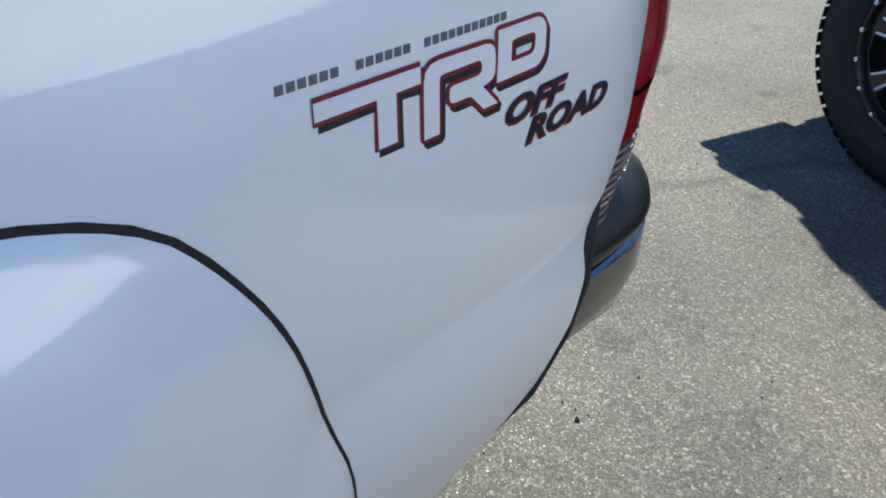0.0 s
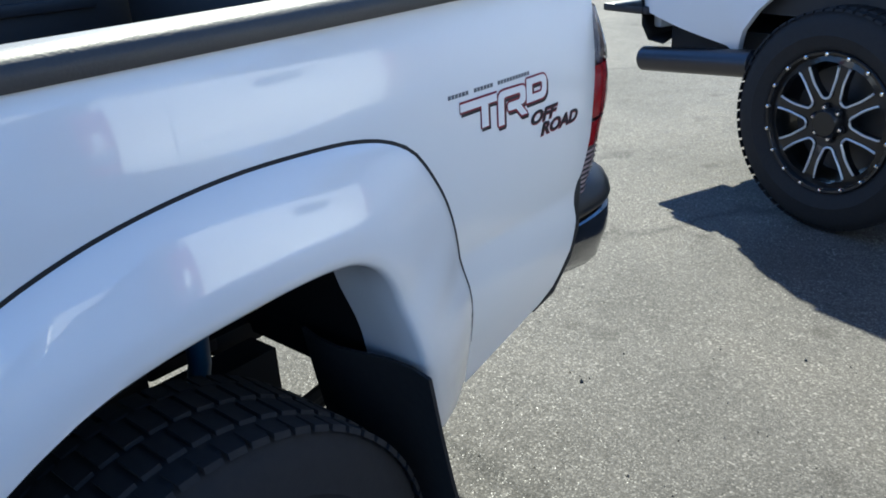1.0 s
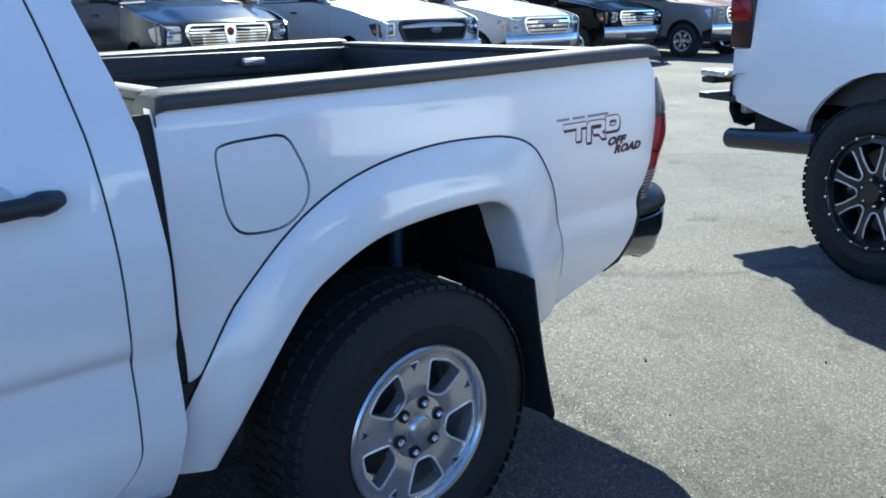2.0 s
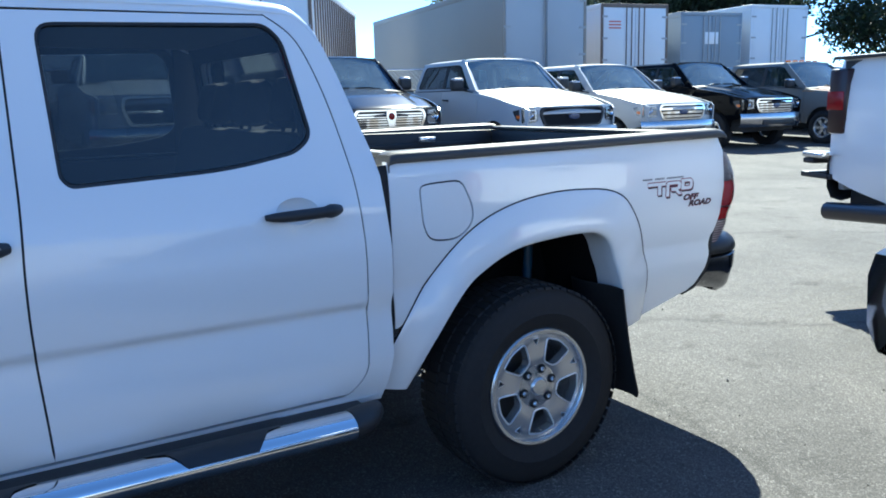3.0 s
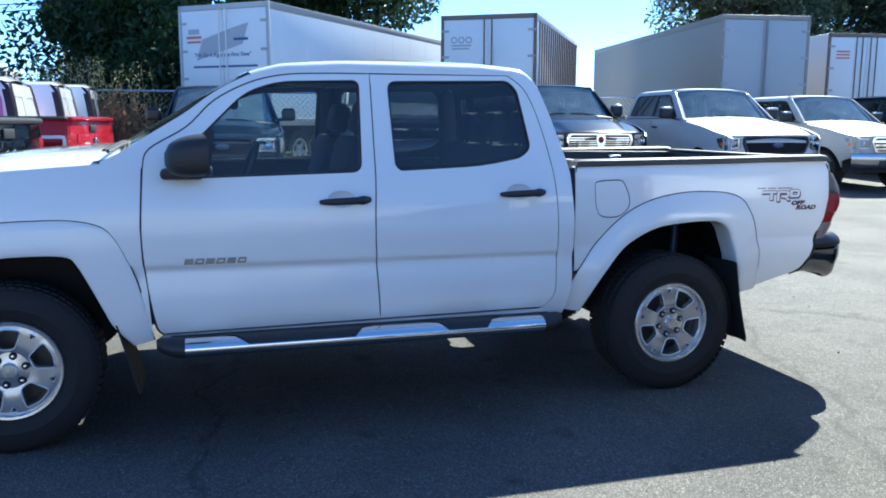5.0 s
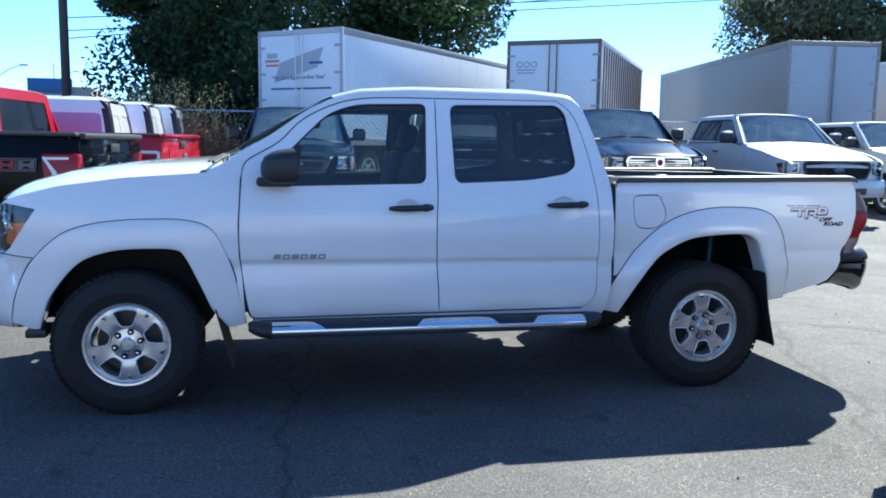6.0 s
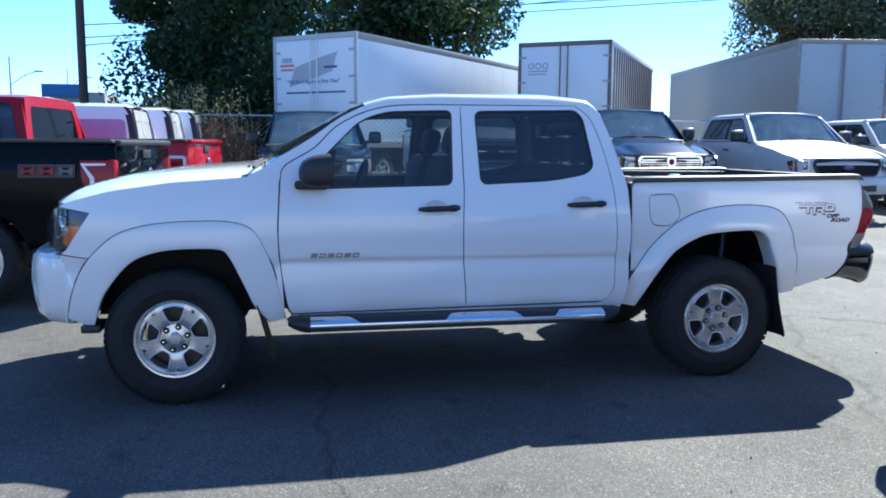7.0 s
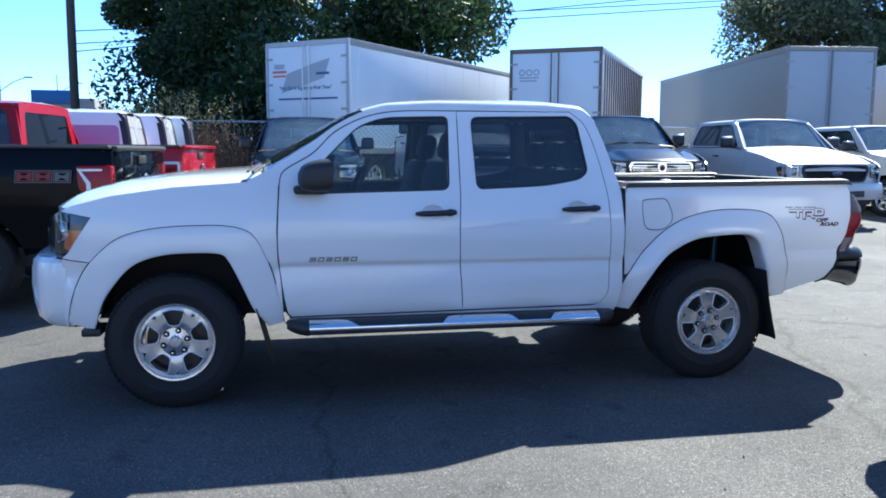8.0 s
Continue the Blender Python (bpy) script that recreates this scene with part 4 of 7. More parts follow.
bumper("step_pad", rp, lambda t: [(-0.15, 0.832), (-0.08, 0.836), (-0.045, 0.832), (-0.018, 0.820), (0.002, 0.803), (0.012, 0.784), (0.016, 0.766), (0.012, 0.755), (0.0, 0.75)], PAD, "black plastic step pad", bump)
for s in (0, 1):
    bm = bmesh.new()
    q = lambda y: TW - y if s else y
    tube(bm, [(4.07, q(0.112), 0.605), (4.13, q(0.108), 0.630), (4.185, q(0.106), 0.69), (4.213, q(0.103), 0.75), (4.216, q(0.101), 0.80), (4.228, q(0.101), 0.845), (4.25, q(0.101), 0.885)], [0.008, 0.014, 0.018, 0.017, 0.015, 0.011, 0.004], 8)
    part("bumper_gasket", bm, GAPM, bump)
fp = plan_line([(-0.545, 0.104), (-0.585, 0.120), (-0.63, 0.147), (-0.68, 0.19), (-0.735, 0.27), (-0.785, 0.42), (-0.83, 0.9)])
fb = bumper("front_bumper", fp, lambda t: [(-0.12, 0.845 - 0.01 * t), (-0.03, 0.838 - 0.005 * t), (-0.008, 0.815), (0.0, 0.77), (0.008 - 0.01 * t, 0.68), (-0.002, 0.58), (-0.02, 0.50), (-0.06, 0.462), (-0.14, 0.455)], WHITE, "white front bumper cover")
for s in (0, 1):
    q = lambda y: TW - y if s else y
    bm = bmesh.new()
    lathe(bm, [(0.001, 0.03), (0.045, 0.03), (0.060, 0.0), (0.066, -0.003), (0.074, 0.012)], 24, Matrix.Translation((-0.700, q(0.222), 0.655)) @ Matrix.Rotation(radians(-52 if not s else -128), 4, "Z"))
    part("fog_lamp_surround", bm, WHITE, fb)
bm = bmesh.new()
box(bm, (-0.815, 0.60, 0.52), (-0.76, TW - 0.60, 0.80), 0.02)
box(bm, (-0.70, 0.55, 0.85), (-0.62, TW - 0.55, 1.0), 0.03)
part("grille", bm, BLACK, truck)

for s in (0, 1):
    q = lambda y: TW - y if s else y
    bm = bmesh.new()
    a, b = sorted((q(0.05), q(0.26)))
    box(bm, (-0.475, a, 0.425), (-0.375, b, 0.468), 0.012)
    part("lower_valance", bm, BLACK, fb)
# underside
bm = bmesh.new()
box(bm, (-0.40, 0.48, 0.45), (0.48, TW - 0.48, 1.05))
part("engine_bay", bm, DARK, truck)
bm = bmesh.new()
box(bm, (0.62, 0.13, 0.455), (2.57, TW - 0.13, 0.54))
part("cab_floor", bm, DARK, truck)
for s in (0, 1):
    q = (lambda y: TW - y) if s else (lambda y: y)
    bm = bmesh.new()
    a, b = sorted((q(0.50), q(0.58)))
    box(bm, (-0.5, a, 0.44), (3.70, b, 0.56))
    part("frame_rail", bm, DARK, truck)
    bm = bmesh.new()
    for k in range(3):
        tube(bm, [(2.55, q(0.40), 0.50 - 0.012 * k), (3.246, q(0.40), 0.40 - 0.012 * k), (3.95, q(0.40), 0.52 - 0.012 * k)][: 3], 0.014, 6)
    part("leaf_spring", bm, DARK, truck)
    bm = bmesh.new()
    tube(bm, [(3.40, q(0.42), 0.40), (3.475, q(0.42), 0.66), (3.49, q(0.42), 0.90)], [0.018, 0.021, 0.021], 12)
    part("shock_absorber", bm, BLUE, truck, "blue shock absorber")
bm = bmesh.new()
tube(bm, [(3.246, 0.2, 0.375), (3.246, 0.8, 0.375), (3.246, 0.85, 0.375), (3.246, 1.05, 0.375), (3.246, 1.1, 0.375), (3.246, TW - 0.2, 0.375)], [0.05, 0.05, 0.14, 0.14, 0.05, 0.05], 12)
part("rear_axle", bm, DARK, truck)
bm = bmesh.new()
tube(bm, [(1.4, 1.35, 0.43), (2.9, 1.35, 0.43), (3.3, 1.33, 0.60), (3.6, 1.36, 0.52), (3.95, 1.45, 0.52)], 0.035, 10)
part("exhaust_pipe", bm, IRON, truck)
bm = bmesh.new()
box(bm, (3.62, 0.62, 0.50), (4.05, TW - 0.62, 0.66), 0.05)
part("spare_wheel_carrier", bm, DARK, truck)

# cabin
bm = bmesh.new()
box(bm, (0.50, 0.14, 0.98), (0.88, TW - 0.14, 1.20), 0.05)
box(bm, (0.40, 0.16, 0.9), (0.6, TW - 0.16, 1.225), 0.03)
part("dashboard", bm, TRIM, truck)
bm = bmesh.new()
ring = [(1.02 + 0.07 * math.sin(a) * 1.0, 0.53 + 0.19 * math.cos(a), 1.15 + 0.18 * math.sin(a)) for a in np.linspace(0, math.tau, 25)]
tube(bm, ring, 0.015, 8, caps=False)
tube(bm, [(0.85, 0.53, 1.08), (1.0, 0.53, 1.14)], [0.03, 0.05], 10)
tube(bm, [(1.02, 0.35, 1.15), (1.01, 0.53, 1.14), (1.02, 0.71, 1.15)], 0.016, 6)
part("steering_wheel", bm, TRIM, truck)


def seat(x, y0, y1, name, back_h=1.38, rests=1):
    bm = bmesh.new()
    box(bm, (x - 0.50, y0, 0.72), (x, y1, 0.90), 0.06)
    sq = part(name, bm, CLOTH, truck)
    bm = bmesh.new()
    box(bm, (-0.08, y0, 0.0), (0.08, y1, back_h - 0.85), 0.05, pose(x, 0, 0.85, 0, 14, 0))
    part("backrest", bm, CLOTH, sq)
    for k in range(rests):
        bm = bmesh.new()
        c = y0 + (y1 - y0) * (k + 0.5) / rests
        box(bm, (-0.05, c - 0.12, back_h - 0.83), (0.06, c + 0.12, back_h - 0.66), 0.04, pose(x, 0, 0.85, 0, 14, 0))
        tube(bm, [(x + 0.12, c - 0.05, back_h - 0.02), (x + 0.14, c - 0.05, back_h + 0.06)], 0.007, 6)
        tube(bm, [(x + 0.12, c + 0.05, back_h - 0.02), (x + 0.14, c + 0.05, back_h + 0.06)], 0.007, 6)
        part("headrest", bm, CLOTH, sq)


seat(1.48, 0.28, 0.80, "front_seat")
seat(1.48, TW - 0.80, TW - 0.28, "front_seat")
seat(2.36, 0.25, TW - 0.25, "rear_bench", 1.34, 3)
for s in (0, 1):
    for x0, x1 in ((0.66, 1.58), (1.66, 2.45)):
        bm = bmesh.new()
        a, b = sorted((TW - 0.10, TW - 0.15) if s else (0.10, 0.15))
        box(bm, (x0, a, 0.55), (x1, b, 1.19), 0.02)
        part("door_trim", bm, TRIM, truck)
    flank("quarter_trim", s, [(2.40, 1.19), (2.585, 1.19), (2.575, 1.30), (2.525, 1.50), (2.47, 1.64), (2.38, 1.675), (2.39, 1.62)], door_y, mat=TRIM, d=0.05, step=0.08, depth=0.01)
    bm = bmesh.new()
    q = (lambda y: TW - y) if s else (lambda y: y)
    tube(bm, [(1.61, q(0.13), 0.6), (1.61, q(0.15), 1.2), (1.61, q(0.29), 1.64)], 0.045, 8)
    part("inner_pillar", bm, TRIM, truck)
# bright tubes stand in for sunlight along the far door tops
for x0, x1 in ((0.80, 1.56), (1.68, 2.44)):
    bm = bmesh.new()
    tube(bm, [(x0, TW - 0.125, 1.198), (x1, TW - 0.125, 1.206)], 0.006, 6)
    part("sill_strip", bm, ALLOY, truck, "bright strip standing in for the sunlit door top")
bm = bmesh.new()
box(bm, (1.05, 0.40, 1.655), (2.45, TW - 0.40, 1.675))
part("headlining", bm, material("headlining_cloth", (0.30, 0.30, 0.29), 0.9, grain=0.3, scale=200), truck)
bm = bmesh.new()
box(bm, (0.98, TW / 2 - 0.13, 1.50), (1.02, TW / 2 + 0.13, 1.58), 0.015)
tube(bm, [(1.0, TW / 2, 1.57), (1.02, TW / 2, 1.65)], 0.012, 6)
part("rear_view_mirror", bm, TRIM, truck)


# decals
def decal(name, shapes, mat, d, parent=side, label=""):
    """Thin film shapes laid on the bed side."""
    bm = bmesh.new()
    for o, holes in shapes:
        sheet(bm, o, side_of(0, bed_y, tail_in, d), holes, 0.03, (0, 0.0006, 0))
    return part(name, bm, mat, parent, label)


side = [o for o in truck.children if o.name.startswith("bed_side")][0]
INKF = material("black_film", (0.018, 0.018, 0.022), 0.35)
REDF = material("maroon_film", (0.19, 0.012, 0.025), 0.35)
WHITEF = material("white_film", (0.78, 0.79, 0.80), 0.3)
GREYF = material("grey_film", (0.11, 0.115, 0.125), 0.4)


def grow(poly, d):
    return toward(poly, -d)


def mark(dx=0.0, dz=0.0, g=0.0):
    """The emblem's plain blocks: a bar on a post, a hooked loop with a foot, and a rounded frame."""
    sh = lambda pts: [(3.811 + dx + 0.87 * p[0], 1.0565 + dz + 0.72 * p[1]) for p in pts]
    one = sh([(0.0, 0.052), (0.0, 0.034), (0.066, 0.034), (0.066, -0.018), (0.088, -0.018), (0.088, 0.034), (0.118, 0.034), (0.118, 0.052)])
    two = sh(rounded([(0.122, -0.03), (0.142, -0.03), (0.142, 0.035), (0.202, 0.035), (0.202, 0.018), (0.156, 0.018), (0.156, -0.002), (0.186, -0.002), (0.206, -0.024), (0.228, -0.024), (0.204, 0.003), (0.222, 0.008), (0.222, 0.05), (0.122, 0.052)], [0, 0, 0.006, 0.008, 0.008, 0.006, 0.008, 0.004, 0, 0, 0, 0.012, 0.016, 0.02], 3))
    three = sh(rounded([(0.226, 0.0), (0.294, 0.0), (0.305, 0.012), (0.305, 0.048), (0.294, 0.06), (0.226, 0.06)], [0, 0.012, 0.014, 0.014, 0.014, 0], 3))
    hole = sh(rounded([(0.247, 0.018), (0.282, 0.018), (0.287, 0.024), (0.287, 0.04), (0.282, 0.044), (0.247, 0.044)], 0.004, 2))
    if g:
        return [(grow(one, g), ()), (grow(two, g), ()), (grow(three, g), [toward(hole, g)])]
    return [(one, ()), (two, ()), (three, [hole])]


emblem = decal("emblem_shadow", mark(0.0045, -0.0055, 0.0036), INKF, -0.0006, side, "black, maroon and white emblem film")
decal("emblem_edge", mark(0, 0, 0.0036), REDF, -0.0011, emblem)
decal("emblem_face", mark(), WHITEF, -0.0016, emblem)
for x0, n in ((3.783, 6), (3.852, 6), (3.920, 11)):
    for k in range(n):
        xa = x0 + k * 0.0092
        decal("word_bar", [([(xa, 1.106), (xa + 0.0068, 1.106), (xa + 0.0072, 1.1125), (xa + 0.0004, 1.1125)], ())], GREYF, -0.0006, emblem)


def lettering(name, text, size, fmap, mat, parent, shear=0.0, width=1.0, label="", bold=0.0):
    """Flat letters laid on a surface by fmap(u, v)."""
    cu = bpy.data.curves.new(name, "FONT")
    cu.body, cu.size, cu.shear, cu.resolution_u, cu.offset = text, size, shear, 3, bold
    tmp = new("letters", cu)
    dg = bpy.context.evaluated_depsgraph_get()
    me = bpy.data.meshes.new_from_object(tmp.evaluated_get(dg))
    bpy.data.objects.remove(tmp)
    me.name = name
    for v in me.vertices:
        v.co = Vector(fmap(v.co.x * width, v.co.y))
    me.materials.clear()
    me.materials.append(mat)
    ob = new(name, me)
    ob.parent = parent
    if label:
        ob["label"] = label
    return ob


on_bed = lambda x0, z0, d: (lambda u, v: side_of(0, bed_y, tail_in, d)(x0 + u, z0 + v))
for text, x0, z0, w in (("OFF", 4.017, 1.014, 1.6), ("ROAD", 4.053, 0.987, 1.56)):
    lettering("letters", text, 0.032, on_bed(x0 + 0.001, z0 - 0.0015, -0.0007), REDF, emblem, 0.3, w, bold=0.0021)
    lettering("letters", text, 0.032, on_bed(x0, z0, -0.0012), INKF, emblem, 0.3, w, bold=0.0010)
# chrome name badge on the front door: plain bars
fd = [o for o in truck.children if o.name.startswith("door") and not o.name.startswith(("door_mirror", "door_trim"))][0]
STEEL = material("bright_steel", (0.36, 0.37, 0.40), 0.25, 0.6, grain=0.2, scale=60)
for k in range(6):
    bm = bmesh.new()
    x0 = 0.727 + k * 0.046
    o = [(x0, 0.812), (x0 + 0.038, 0.812), (x0 + 0.043, 0.838), (x0 + 0.008, 0.838)]
    i = [(x0 + 0.010, 0.819), (x0 + 0.032, 0.819), (x0 + 0.034, 0.830), (x0 + 0.013, 0.830)]
    sheet(bm, o, side_of(0, door_y, d=-0.007), [i] if k % 2 else (), 0.03, (0, 0.008, 0))
    part("badge_bar", bm, STEEL, fd)
# the last stretch of the body's length and height
STRETCH = [(-0.8, -0.032), (-0.5, -0.020), (-0.25, -0.010), (0.0, -0.002), (0.25, 0.005), (0.5, 0.010), (0.75, 0.015), (1.0, 0.019), (1.3, 0.024), (1.6, 0.027), (2.0, 0.029), (2.4, 0.028), (2.7, 0.026), (3.0, 0.021), (3.246, 0.015), (3.5, 0.009), (3.8, 0.001), (4.0, -0.005), (4.2, -0.010), (4.45, -0.016)]
for ob in truck.children_recursive:
    at = ob.matrix_basis.translation
    if at.length > 0.01:
        ob.matrix_basis.translation = (at.x + ramp(at.x, STRETCH), at.y, at.z)
    elif ob.parent is truck or ob.parent.matrix_basis.translation.length < 0.01:
        for v in ob.data.vertices:
            x, y, z = v.co
            v.co = (x + ramp(x, STRETCH), y, z + max(0.0, z - 0.45) * (0.026 - 0.0105 * x) - 0.004 * min(1.0, max(0.0, (z - 0.2) / 0.2)) + 0.010 * min(1.0, max(0.0, (z - 1.29) / 0.33)))
# ---- other vehicles ----
LAMPB = material("lamp_body", (0.42, 0.44, 0.46), 0.15, 0.5, grain=0.5, scale=14, second=(0.12, 0.12, 0.13), coat=0.8)


def paint(name, colour, rough=0.25, metal=0.0):
    return material(name, colour, rough, metal, grain=0.04, scale=90, coat=0.45, stain=0.06, second=tuple(c * 0.8 for c in colour))


def vehicle(name, label, category, m, body, W=2.03, L=5.89, fo=0.95, wb=3.68, r=0.40, rim=0.235, low=0.50, hood=(1.16, 1.30), belt=1.34, roof=1.95,
            rail=1.42, cowl=1.45, top=2.25, cab=4.05, bed=True, face="bars", lamps="plain", wheel_style="six", bumper=None, group="parked vehicles", arch_extra=0.09, rim_mat=None, tail="plain", rear_window=None, lit_top=None, bolts=0, phase=90.0, tyre_w=0.25, out=0.0, cover=False, grille=None):
    """A pick-up or estate car. x runs back from the middle of its front, y across, z up."""
    root = thing(name, label, category, group, m)
    bumper = bumper or CHROME
    h = W / 2
    yz = smooth_table([(0.3, h - 0.07), (low, h - 0.045), (0.75, h - 0.005), (0.95, h), (belt - 0.1, h - 0.025), (belt, h - 0.045), (roof - 0.12, h - 0.20), (roof, h - 0.27)], 0.3, 2.3, 0.05)

    def skin(s):
        def f(x, z):
            y = yz(z) - 0.16 * max(0, (0.75 - x) / 0.75) ** 2.2 - 0.05 * max(0, (x - L + 0.5) / 0.5) ** 2
            return (x, s * y, z)
        return f
    ra = r + arch_extra
    rx = fo + wb

    def arch(cx, a0=10, a1=170, n=14):
        return [(cx - ra * math.cos(radians(a0 + (a1 - a0) * i / n)), max(low - 0.02, r + ra * math.sin(radians(a0 + (a1 - a0) * i / n)))) for i in range(n + 1)]
    hoodline = [(0.07, hood[0] - 0.05), (0.16, hood[0]), (cowl * 0.5, (hood[0] * 0.45 + hood[1] * 0.55)), (cowl, hood[1])]
    dB = (cowl + cab) / 2 + 0.05
    back = L - 0.04
    fender_end = max(fo + ra + 0.06, cowl - 0.1)
    for s in (1, -1):
        f = skin(s)
        fl = s > 0
        bk = (0, -0.03 * s, 0)

        def add(nm, outline, holes=(), mat=body, step=0.12, parent=root):
            bm = bmesh.new()
            sheet(bm, outline, f, holes, step, bk, fl)
            return part(nm, bm, mat, parent)
        add("fender", [(0.10, low + 0.22)] + hoodline + [(fender_end, hood[1] + 0.01), (fender_end, low)] + arch(fo)[::-1] + [(fo - ra - 0.02, low + 0.12)])
        top_z = belt
        add("door", [(fender_end + 0.012, low), (fender_end + 0.012, hood[1] + 0.02), (cowl + 0.05, top_z), (dB - 0.006, top_z), (dB - 0.006, low)])
        rear_stop = cab if bed else (rx - ra - 0.02)
        add("door", [(dB + 0.006, low), (dB + 0.006, top_z), (min(cab - 0.12, back - 0.3), top_z)] + ([(cab - 0.12, low)] if cab - 0.12 < rx - ra else [(cab - 0.12, r + ra + 0.05), (rx - ra - 0.02, low + 0.25), (rx - ra - 0.06, low)]))
        if bed:
            add("cab_corner", [(cab - 0.11, low), (cab - 0.11, top_z), (cab, top_z), (cab, low)])
            x0 = cab + 0.02
            add("bed_side", [(x0, low)] + [(x0, rail), (back, rail + 0.01), (back + 0.02, rail - 0.3), (back - 0.02, low + 0.12), (rx + ra + 0.02, low)] + arch(rx)[::-1])
        else:
            add("quarter_panel", [(cab - 0.108, low + 0.3), (cab - 0.108, top_z), (back, top_z), (back + 0.01, low + 0.3), (back - 0.03, low + 0.05), (rx + ra + 0.02, low)] + arch(rx)[::-1] )
        g1, g0 = roof - 0.06, belt + 0.008
        end = cab - 0.03 if bed else back - 0.05
        rk = 0.12 if bed else 0.28
        outer = [(cowl + 0.02, g0), (top - 0.1, g1 - 0.03), (top + 0.15, g1), (end - rk - 0.1, g1), (end - rk, g1 - 0.04), (end, g0)]
        band_end = end - 0.15 if bed else cab + 0.02
        band = rounded([(cowl + 0.24, g0 + 0.015), (cowl + 0.33, g0 + 0.075), (top + 0.0, g1 - 0.085), (top + 0.12, g1 - 0.06), (band_end - rk * 0.75, g1 - 0.06), (band_end + 0.02, g0 + 0.07), (band_end - 0.03, g0 + 0.045), (dB + 0.1, g0 + 0.04), (dB - 0.25, g0 + 0.03)], [0.02, 0.05, 0.1, 0.1, 0.09, 0.05, 0.04, 0.1, 0.1], 4)
        wins = [band]
        if not bed:
            wins.append(rounded([(cab + 0.1, g0 + 0.04), (cab + 0.05, g1 - 0.08), (end - rk - 0.12, g1 - 0.08), (end - 0.2, g0 + 0.05)], 0.06))
        fr = add("cab_side", outer, wins, step=0.08)
        f_in = lambda x, z, d=0.016: (x, s * (yz(z) - d), z)
        cutF, cutR = [], []
        for p in dense(band, 0.02):
            (cutF if p[0] < dB else cutR).append(p)
        for nm, wv, mt in [("side_window", cutF, SHADED), ("side_window", cutR, TINT)] + [("side_window", w, TINT) for w in wins[1:]]:
            bm = bmesh.new()
            c = np.mean(np.array(wv), 0)
            sheet(bm, [tuple(c + (np.array(p) - c) * 1.02) for p in wv], f_in, (), 0.3, (0, -0.004 * s, 0), fl)
            part(nm, bm, mt, fr)
        bm = bmesh.new()
        sheet(bm, [(dB - 0.05, g0), (dB + 0.05, g0), (dB + 0.03, g1 - 0.05), (dB - 0.05, g1 - 0.05)], lambda x, z: f_in(x, z, 0.008), (), 0.3, (0, -0.02 * s, 0), fl)
        part("door_pillar", bm, BLACK, fr)
        bm = bmesh.new()
        sheet(bm, toward(band, -0.012), lambda x, z: f_in(x, z, 0.003), [toward(band, 0.014)], 0.15, (0, -0.012 * s, 0), fl)
        part("window_seal", bm, BLACK, fr)
        wheel(root, (fo, s * (h - 0.01 + (tyre_w - 0.25)), r), r, rim, tyre_w, wheel_style, s, rim_mat=rim_mat, bolts=bolts, phase=phase)
        wheel(root, (rx, s * (h - 0.01 + (tyre_w - 0.25)), r), r, rim, tyre_w, wheel_style, s, rim_mat=rim_mat, bolts=bolts, phase=phase)
        bm = bmesh.new()
        my = s * (h + 0.14)
        box(bm, (cowl + 0.28, my - 0.12, belt + 0.0), (cowl + 0.44, my + 0.12, belt + 0.21), 0.055, segments=4)
        mir = part("mirror", bm, BLACK, root)
        bm = bmesh.new()
        box(bm, (cowl + 0.285, my - 0.10, belt + 0.168), (cowl + 0.40, my + 0.10, belt + 0.219), 0.022, segments=3)
        part("mirror_cap", bm, bumper, mir)
        bm = bmesh.new()
        tube(bm, [(cowl + 0.10, s * (h - 0.03), belt - 0.03), (cowl + 0.5, s * (h - 0.048), belt + 0.012), (cab - 0.2, s * (h - 0.052), belt + 0.012)], 0.009, 6)
        part("belt_moulding", bm, BLACK, root)
        bm = bmesh.new()
        tube(bm, [(cowl + 0.36, s * (h - 0.05), belt + 0.02), (cowl + 0.36, my, belt + 0.04)], 0.03, 8)
        part("mirror_arm", bm, BLACK, mir)
        for dx in (dB - 0.2, cab - 0.28):
            bm = bmesh.new()
            tube(bm, [(dx - 0.1, s * (h - 0.01), belt - 0.16), (dx, s * (h + 0.025), belt - 0.155), (dx + 0.1, s * (h - 0.01), belt - 0.15)], 0.016, 8)
            part("door_handle", bm, BLACK, root)
    # bonnet, roof, glass
    bm = bmesh.new()
    hz = smooth_table([(a, b) for a, b in hoodline], 0.0, 2.0, 0.1)
    yw = lambda x: yz(hood[0] - 0.02) - 0.16 * max(0, (0.75 - x) / 0.75) ** 2.2 - 0.012
    soft = lambda q: q * q * (3 - 2 * q)
    bulge = lambda v: soft(max(0.0, min(1.0, (0.66 - abs(v)) / 0.13)))
    groove = lambda v: math.exp(-((abs(v) - 0.70) / 0.035) ** 2)

    def bonnet_map(u, v):
        x = u + 0.12 * v * v * (1 - u / cowl) + 0.02
        lift = min(1.0, u * 1.6)
        return (x, v * yw(u), hz(u + 0.03) + 0.045 * (1 - v * v) * min(1, 0.3 + u) + (0.030 * bulge(v) - 0.008 * groove(v)) * lift - 0.05 * max(0, 1 - u / 0.09) ** 2 - 0.03 * max(0, (abs(v) - 0.9) / 0.1) ** 2)
    sheet(bm, [(0.0, -1), (cowl + 0.1, -1), (cowl + 0.1, 1), (0.0, 1)], bonnet_map, (), 0.055, (0, 0, -0.03))
    part("bonnet", bm, lit_top or body, root)
    bm = bmesh.new()
    rw = yz(roof - 0.06) - 0.005
    end = (cab - 0.15 if bed else back - 0.33)
